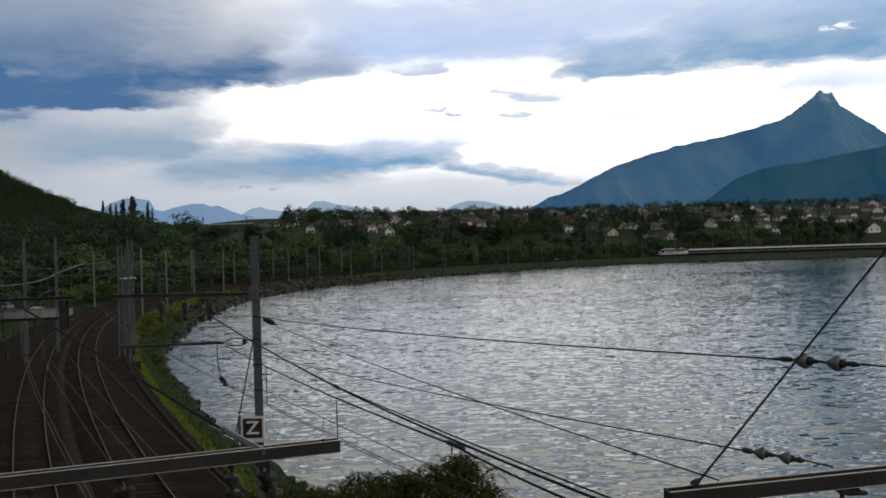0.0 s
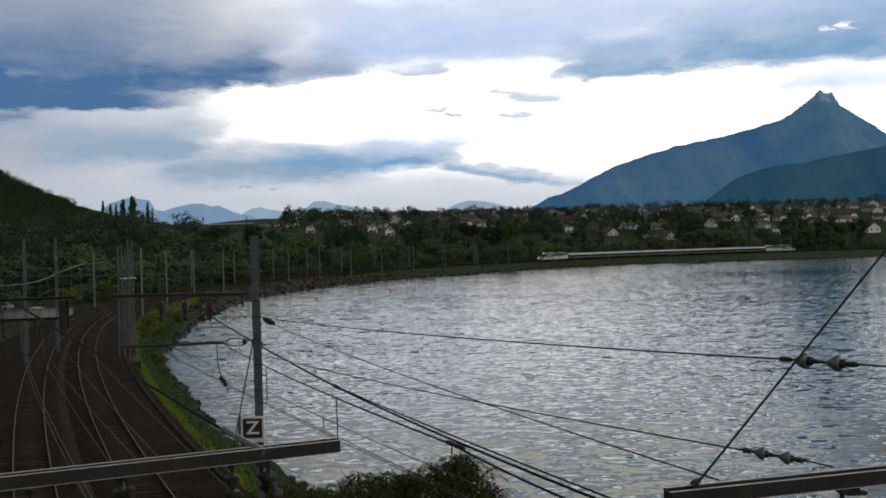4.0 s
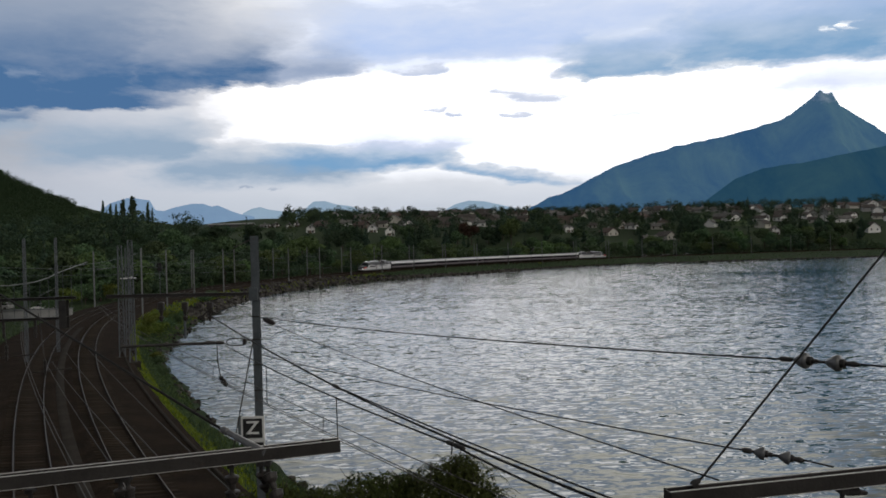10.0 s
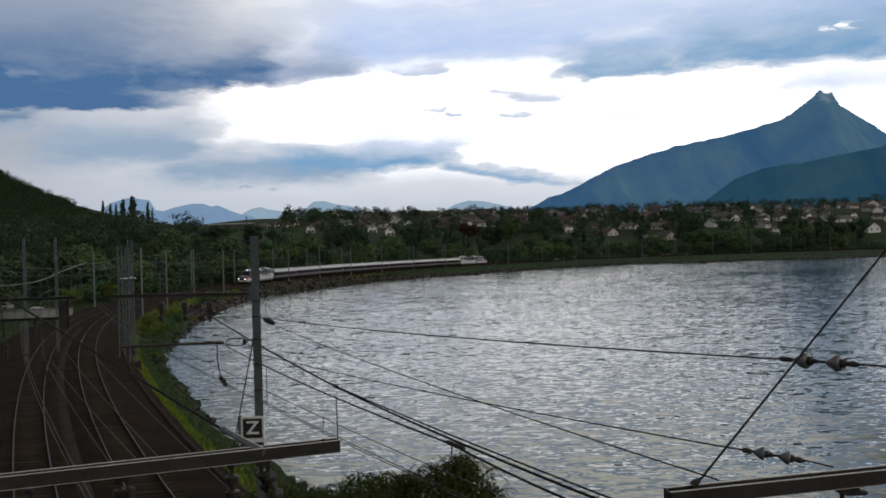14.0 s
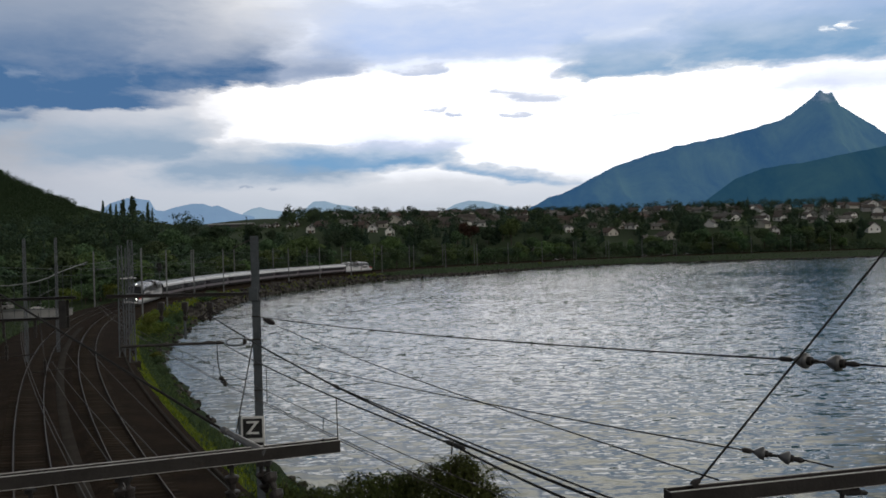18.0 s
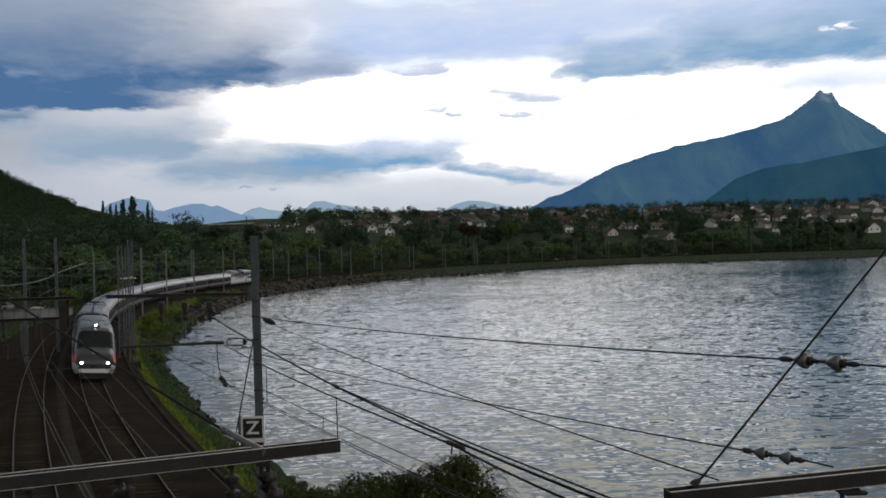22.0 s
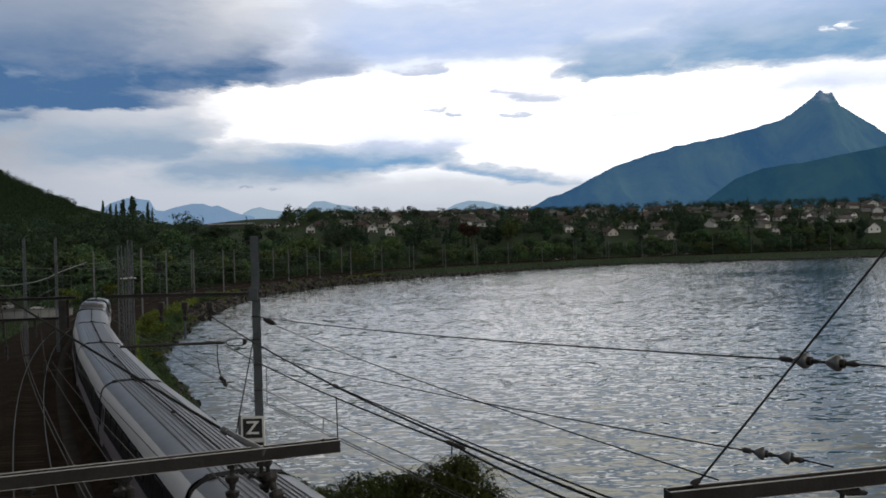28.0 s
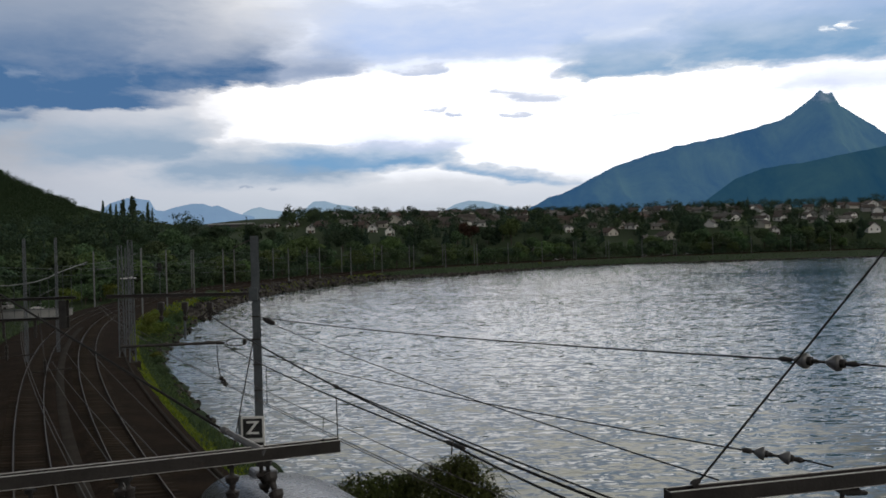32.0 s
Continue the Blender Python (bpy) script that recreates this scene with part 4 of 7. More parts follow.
# anchored wires between the zone mast and the lake-side posts
w5 = wire((-6.324, 29.0, 7.022), (4.352, 10.9, 7.713), 0.10, 0.013)
w5b = wire((4.98, 10.2, 7.728), (6.092, 9.0, 7.726), 0.0, 0.013)
w6 = wire((-5.935, 28.6, 6.853), (3.133, 9.8, 6.486), 0.12, 0.010)
w7 = wire((-6.341, 29.0, 5.738), (3.781, 10.8, 6.575), 0.10, 0.011)
w7b = wire((4.405, 10.5, 6.51), (4.699, 10.3, 6.463), 0.0, 0.011)
guy = wire((2.956, 10.1, 6.353), (5.876, 10.6, 9.46), 0.0, 0.014, words="taut guy wire rising from the gantry beam")


def twin_insulator(parent, a, b, r):
    a, b = Vector(a), Vector(b)
    for u in (0.20, 0.60):
        bm = bmesh.new()
        lathe(bm, a.lerp(b, u), a.lerp(b, u + 0.20), [(0, 0.025), (0.18, r * 0.5), (0.45, r * 0.82), (0.68, r), (0.86, r * 0.94), (0.90, r * 0.5), (1, 0.03)], 16)
        bell = part("insulator", bm, M["porcelain"], parent, "grey porcelain bell insulator", True)
        bm = bmesh.new()
        lathe(bm, a.lerp(b, u + 0.17), a.lerp(b, u + 0.30), [(0, r * 0.55), (0.45, r * 0.55), (0.5, 0.03), (1, 0.03)], 10)
        part("cap", bm, M["iron"], bell, "dark iron cap")
    bm = bmesh.new()
    rod(bm, a, b, 0.018, seg=6)
    lathe(bm, a, a.lerp(b, 0.18), [(0, 0.015), (0.2, 0.035), (0.85, 0.035), (1, 0.02)], 8)
    lathe(bm, a.lerp(b, 0.86), b, [(0, 0.03), (0.5, 0.04), (1, 0.015)], 8)
    part("clevis", bm, M["iron"], parent, "dark iron link")


twin_insulator(w5, (4.32, 10.95, 7.714), (4.983, 10.15, 7.728), 0.105)
twin_insulator(w7, (3.752, 10.8, 6.583), (4.433, 10.5, 6.495), 0.085)
bm = bmesh.new()
lathe(bm, (-6.226, 28.9, 6.969), (-5.742, 28.4, 6.847), [(0, 0.03), (0.25, 0.08), (0.6, 0.10), (0.85, 0.08), (1, 0.03)], 12)
part("insulator", bm, M["insulator"], w5)
bm = bmesh.new()
lathe(bm, (2.908, 10.1, 6.341), (3.012, 10.1, 6.42), [(0, 0.05), (0.5, 0.05), (1, 0.015)], 8)
part("anchor_eye", bm, M["iron"], guy)

# lines along the bay, from mast to mast
for off, z, words in ((1.0, 7.3, "messenger"), (1.0, 5.6, "contact"), (-4.8, 7.3, "messenger"), (4.3, 9.4, "feeder")):
    bm = bmesh.new()
    pts = []
    ss = lake_s
    for a, b_ in zip(ss, ss[1:]):
        for k in range(4):
            u = k / 4
            pts.append(along(a + (b_ - a) * u, off, z - (0 if words == "contact" else 0.5) * 4 * u * (1 - u)))
    tube(bm, pts, 0.015, 4)
    tagged(mesh_ob("overhead_wire", bm, M["mast"]), "far overhead line strung from mast to mast", "cable", "overhead wires")

# signal beside the bay
SP = at_track(168.4, -1.9, -0.2)
sg = holder("railway_signal", SP, "black railway signal head on a thin post", "signal")
bm = bmesh.new()
rod(bm, (0, 0, 0), (0, 0, 7.4), 0.07)
part("post", bm, M["galv"], sg)
bm = bmesh.new()
box(bm, (0, -0.1, 6.6), (0.9, 0.2, 1.9), bevel=0.08)
part("signal_head", bm, M["black"], sg)
bm = bmesh.new()
rod(bm, (0, -0.2, 6.9), (0, -0.42, 6.9), 0.13)
part("hood", bm, M["black"], sg)

# inland gantry at the edge of the yard
yg = holder("signal_gantry", Matrix(), "rusty low gantry with posts beside the inland track", "gantry")
for a, b_, hh in (((-18.248, 30.0, 7.068), (-13.378, 30.0, 7.113), 0.10), ((-18.227, 30.0, 7.792), (-13.115, 30.0, 7.831), 0.10)):
    bm = bmesh.new()
    h_section(bm, a, b_, 0.2, hh, 0.02)
    part("beam", bm, M["beam"], yg)
PX, PY = (-13.548, 30.0, 7.48)[:2]
bm = bmesh.new()
h_section(bm, (PX, PY, 6.75), (PX, PY, 7.75), 0.26, 0.26, 0.03)
part("post", bm, M["iron"], yg)
for px_ in ((-15.711, 30.0, 7.138), (-14.585, 30.0, 7.127)):
    bm = bmesh.new()
    string_insulator(bm, px_, Vector(px_) - Vector((0, 0, 0.7)), 3, 0.06)
    part("insulator", bm, M["insulator"], yg)
for px_ in ((-16.15, 31.0, 5.712), (-15.704, 33.0, 4.885)):
    bm = bmesh.new()
    p = Vector(px_)
    string_insulator(bm, p + Vector((0, 0, 0.4)), p - Vector((0, 0, 0.2)), 3, 0.065)
    rod(bm, p - Vector((0.5, 0, 0.1)), p + Vector((0.9, 0.3, 0)), 0.025)
    rod(bm, p + Vector((0, 0, 0.4)), p + Vector((-0.3, 0.2, 2.2)), 0.02)
    tagged(mesh_ob("line_insulator", bm, M["insulator"]), "dark insulator with register arm on the overhead line", "insulator", "line insulators")
lattice_mast(Matrix.Translation((*(-37.272, 75.0, 7.115)[:2], -0.6)), 11.6, 0.23, 0.030)
lattice_mast(Matrix.Translation((*(-38.592, 84.0, 6.766)[:2], -0.6)), 11.8, 0.23, 0.030)
for a, b_ in (((-41.917, 74.0, 7.784), (-18.435, 190.0, 5.482)), ((-41.887, 74.0, 8.775), (-43.001, 120.0, 7.759)), ((-38.548, 84.0, 8.286), (-46.173, 130.0, 9.799)), ((-57.959, 140.0, 7.532), (-58.559, 240.0, 9.161))):
    wire(a, b_, 0.4, 0.018, "mast")

# road and guard rail beyond the yard
road_pts = [(-75.252, 120.0, 5.597), (-64.563, 125.0, 5.227), (-63.211, 130.0, 5.478), (-63.828, 136.0, 5.967), (-65.625, 144.0, 6.683), (-68.453, 156.0, 7.333), (-73.235, 175.0, 8.286)]
bm = bmesh.new()
cps = [Vector(p) for p in road_pts]
pts = []
for i in range(len(cps) - 1):
    for k in range(5):
        pts.append(cps[i].lerp(cps[i + 1], k / 5))
tube(bm, pts, 0.085, 6)
rail_guard = tagged(mesh_ob("guard_rail", bm, M["concrete_post"]), "pale steel guard rail along the rising road", "guard rail", kind="structure")
for p in pts[::3]:
    bm = bmesh.new()
    gz = land_z(p.x, p.y)
    rod(bm, (p.x, p.y, min(gz - 0.2, p.z - 0.8)), p, 0.035, seg=6)
    part("post", bm, M["mast"], rail_guard)

# ------------------------------------------------------------------ vegetation


def leaf_cloud(rng, lobes, n, size, squash=0.75):
    """Small bent leaf sprays spread over the shells of several lobes."""
    c = np.array([l[:3] for l in lobes])
    r = np.array([l[3] for l in lobes])
    w = r**2 / (r**2).sum()
    pick = rng.choice(len(lobes), n, p=w)
    d = rng.normal(size=(n, 3))
    d /= np.linalg.norm(d, axis=1)[:, None]
    rad = r[pick] * (0.55 + 0.5 * rng.random(n))
    p = c[pick] + d * rad[:, None] * np.array([1, 1, squash])
    sz = size * (0.6 + 0.8 * rng.random(n))
    nrm = d + 0.45 * rng.normal(size=(n, 3))
    nrm /= np.linalg.norm(nrm, axis=1)[:, None]
    a = np.cross(nrm, rng.normal(size=(n, 3)))
    a /= np.linalg.norm(a, axis=1)[:, None] + 1e-6
    b = np.cross(nrm, a)
    s = sz[:, None]
    lift = nrm * s * 0.2
    verts = np.stack([p - a * s, p - b * s * 0.6 + lift, p + a * s, p + b * s * 0.6 + lift], 1).reshape(-1, 3)
    k = np.arange(n)[:, None] * 4
    faces = np.concatenate([k + np.array([0, 1, 2]), k + np.array([0, 2, 3])], 1).reshape(-1, 3)
    return verts, faces


def trunk_mesh(rng, height, r, limbs=5, reach=2.0):
    bm = bmesh.new()
    lathe(bm, (0, 0, -0.4), (0, 0, height), [(0, r * 1.5), (0.08, r), (0.5, r * 0.7), (1, r * 0.2)], 7)
    for k in range(limbs):
        t = 0.35 + 0.55 * k / max(limbs, 1)
        an = rng.random() * 6.28
        L = reach * (0.6 + 0.6 * rng.random())
        a = Vector((0, 0, height * t))
        rod(bm, a, a + Vector((L * math.cos(an), L * math.sin(an), L * 0.7)), r * 0.4, r * 0.12, 5)
    me = bpy.data.meshes.new("trunk")
    bm.to_mesh(me)
    bm.free()
    me.materials.append(M["bark"])
    return me


def crown_broad(seed, h, w, n, size, mat):
    rng = np.random.default_rng(seed)
    lobes = []
    for k in range(11):
        a, q = rng.random() * 6.28, math.sqrt(rng.random())
        z = h * (0.36 + 0.5 * rng.random())
        sh = 1.0 - 0.55 * abs(z / h - 0.55) / 0.45
        lobes.append((w * 0.36 * q * math.cos(a) * sh * 1.2, w * 0.36 * q * math.sin(a) * sh * 1.2, z, w * (0.17 + 0.12 * rng.random())))
    lobes.append((0, 0, h * 0.6, w * 0.3))
    v, f = leaf_cloud(rng, lobes, n, size)
    return data_mesh("crown", v, f, mat)


def crown_cone(seed, h, w, n, size, mat):
    rng = np.random.default_rng(seed)
    lobes = []
    for k in range(16):
        u = k / 15
        a = k * 2.4
        rr = w * 0.5 * (1 - u) * 0.75
        lobes.append((rr * 0.55 * math.cos(a), rr * 0.55 * math.sin(a), h * (0.10 + 0.86 * u), max(rr * 0.75, 0.18)))
    v, f = leaf_cloud(rng, lobes, n, size, 0.8)
    return data_mesh("crown", v, f, mat)


def crown_poplar(seed, h, w, n, size, mat):
    rng = np.random.default_rng(seed)
    lobes = []
    for k in range(12):
        u = k / 11
        rr = w * 0.5 * (0.45 + 0.9 * math.sin(math.pi * (0.12 + 0.80 * u)) * 0.6)
        lobes.append((rng.normal() * 0.07 * w, rng.normal() * 0.07 * w, h * (0.10 + 0.84 * u), rr * 0.8))
    v, f = leaf_cloud(rng, lobes, n, size, 1.2)
    return data_mesh("crown", v, f, mat)


# unit trees, 10 m tall, scaled for each place
r0 = np.random.default_rng(5)
KINDS = {}
for k, (mt, w) in enumerate((("leaf_dark", 8.2), ("leaf_mid", 8.8), ("leaf_mid", 7.0), ("leaf_light", 8.0), ("leaf_dark", 7.2))):
    KINDS["broad%d" % k] = (trunk_mesh(r0, 6.5, 0.2, 6, 2.2), crown_broad(20 + k, 10, w, 1500, 0.33, M[mt]))
KINDS["red"] = (KINDS["broad0"][0], crown_broad(41, 10, 8, 1300, 0.33, M["leaf_red"]))
KINDS["cone0"] = (trunk_mesh(r0, 9, 0.17, 0), crown_cone(51, 10, 4.4, 1000, 0.30, M["conifer"]))
KINDS["cone1"] = (KINDS["cone0"][0], crown_cone(52, 10, 3.6, 900, 0.28, M["conifer"]))
KINDS["poplar"] = (trunk_mesh(r0, 7, 0.15, 3, 0.8), crown_poplar(61, 10, 2.6, 1700, 0.25, M["leaf_dark"]))
KINDS["shrub0"] = (trunk_mesh(r0, 3.5, 0.14, 6, 2.6), crown_broad(71, 8.5, 10, 1300, 0.36, M["leaf_lime"]))
KINDS["shrub1"] = (KINDS["shrub0"][0], crown_broad(72, 8, 11, 1300, 0.36, M["leaf_mid"]))
WORDS = {"broad": ("leafy deciduous tree in spring green", "tree", "trees"), "red": ("dark red-leaved ornamental tree", "tree", "trees"), "cone": ("dark evergreen conifer with pointed crown", "conifer", "conifers"), "poplar": ("tall narrow dark poplar tree", "poplar", "poplars"), "shrub": ("low spreading green shrub on the bank", "shrub", "shrubs")}


def plant(kind, x, y, height, wide=1.0, z=None):
    w = WORDS[kind.rstrip("0123456789")]
    k = height / 10.0
    m = Matrix.Translation((x, y, land_z(x, y) if z is None else z)) @ Matrix.Rotation(random.random() * 6.28, 4, "Z") @ Matrix.Diagonal((k * wide, k * wide, k, 1))
    t = holder("shrub" if kind.startswith("shrub") else "tree", m, w[0], w[1], w[2])
    shared("trunk", KINDS[kind][0], t)
    shared("crown", KINDS[kind][1], t)
    return t


rnd = random.Random(11)
HOUSE_AT = []  # filled below; trees keep clear of these


def clear(x, y, r):
    return all((x - a) ** 2 + (y - b_) ** 2 > (r + c) ** 2 for a, b_, c in HOUSE_AT)


# ------------------------------------------------------------------ houses
wbm = bmesh.new()
box(wbm, (0, 0, 0), (1.1, 0.08, 1.35))
WIN = bpy.data.meshes.new("window")
wbm.to_mesh(WIN)
wbm.free()
WIN.materials.append(M["glass"])
wbm = bmesh.new()
box(wbm, (0, 0, 0), (0.5, 0.06, 1.4))
SHUT = bpy.data.meshes.new("shutter")
wbm.to_mesh(SHUT)
wbm.free()
SHUT.materials.append(M["shutter"])
DOOR = bpy.data.meshes.new("door")
wbm = bmesh.new()
box(wbm, (0, 0, 0), (1.0, 0.08, 2.1))
wbm.to_mesh(DOOR)
wbm.free()
DOOR.materials.append(M["shutter"])


def house(x, y, w, l, h, pitch, yaw, wall, roof, words, detail=True):
    """Gabled house: gable ends along local X at both Y ends, ridge along local Y."""
    z = min(land_z(x + dx, y + dy) for dx in (-4, 4) for dy in (-4, 4))
    ob = holder("house", Matrix.Translation((x, y, z)) @ Matrix.Rotation(radians(yaw), 4, "Z"), words, "house", "village houses")
    HOUSE_AT.append((x, y, max(w, l) * 0.62))
    top = h + w / 2 * pitch
    bm = bmesh.new()
    pr = [(-w / 2, -1.5), (w / 2, -1.5), (w / 2, h), (0, top), (-w / 2, h)]
    a = [bm.verts.new((p, -l / 2, q)) for p, q in pr]
    b_ = [bm.verts.new((p, l / 2, q)) for p, q in pr]
    bm.faces.new(a)
    bm.faces.new(b_[::-1])
    for k in range(5):
        bm.faces.new((a[k], b_[k], b_[(k + 1) % 5], a[(k + 1) % 5]))
    bmesh.ops.recalc_face_normals(bm, faces=bm.faces)
    part("wall", bm, M[wall], ob)
    bm = bmesh.new()
    ov, th = 0.95, 0.25
    for sx in (-1, 1):
        e = (sx * (w / 2 + ov), h - ov * pitch)
        vs = [(0, top + 0.02), e, (e[0], e[1] + th), (0, top + th + 0.05)]
        a = [bm.verts.new((p, -l / 2 - ov, q)) for p, q in vs]
        b_ = [bm.verts.new((p, l / 2 + ov, q)) for p, q in vs]
        bm.faces.new(a)
        bm.faces.new(b_[::-1])
        for k in range(4):
            bm.faces.new((a[k], b_[k], b_[(k + 1) % 4], a[(k + 1) % 4]))
    bmesh.ops.recalc_face_normals(bm, faces=bm.faces)
    rf = part("roof", bm, M[roof], ob)
    bm = bmesh.new()
    box(bm, (w * 0.18, l * 0.2, top + 0.2), (0.7, 0.7, 1.8), bevel=0.05)
    part("chimney", bm, M["wall_grey"], rf)
    if detail == "few":
        for px_ in (-w * 0.25, w * 0.25):
            shared("window", WIN, ob, Matrix.Translation((px_, -(l / 2 + 0.02), h * 0.55)))
            shared("window", WIN, ob, Matrix.Translation((math.copysign(w / 2 + 0.02, px_), -l * 0.2, h * 0.55)) @ Matrix.Rotation(math.pi / 2, 4, "Z"))
    elif detail:
        for sgn in (-1, 1):
            spots = [(-w * 0.25, h * 0.32), (w * 0.25, h * 0.32), (0, h + w * pitch * 0.12)]
            if h > 4.5:
                spots += [(-w * 0.25, h * 0.78), (w * 0.25, h * 0.78)]
            for px_, pz in spots:
                shared("window", WIN, ob, Matrix.Translation((px_, sgn * (l / 2 + 0.02), pz)))
            for py_ in (-l * 0.27, l * 0.27):
                for pz in ([h * 0.32, h * 0.78] if h > 4.5 else [h * 0.5]):
                    shared("window", WIN, ob, Matrix.Translation((sgn * (w / 2 + 0.02), py_, pz)) @ Matrix.Rotation(math.pi / 2, 4, "Z"))
            shared("shutter", SHUT, ob, Matrix.Translation((sgn * w * 0.25 + 0.85, -(l / 2 + 0.03), h * 0.32)))
        shared("door", DOOR, ob, Matrix.Translation((0, -(l / 2 + 0.02), 0.9)))
    return ob


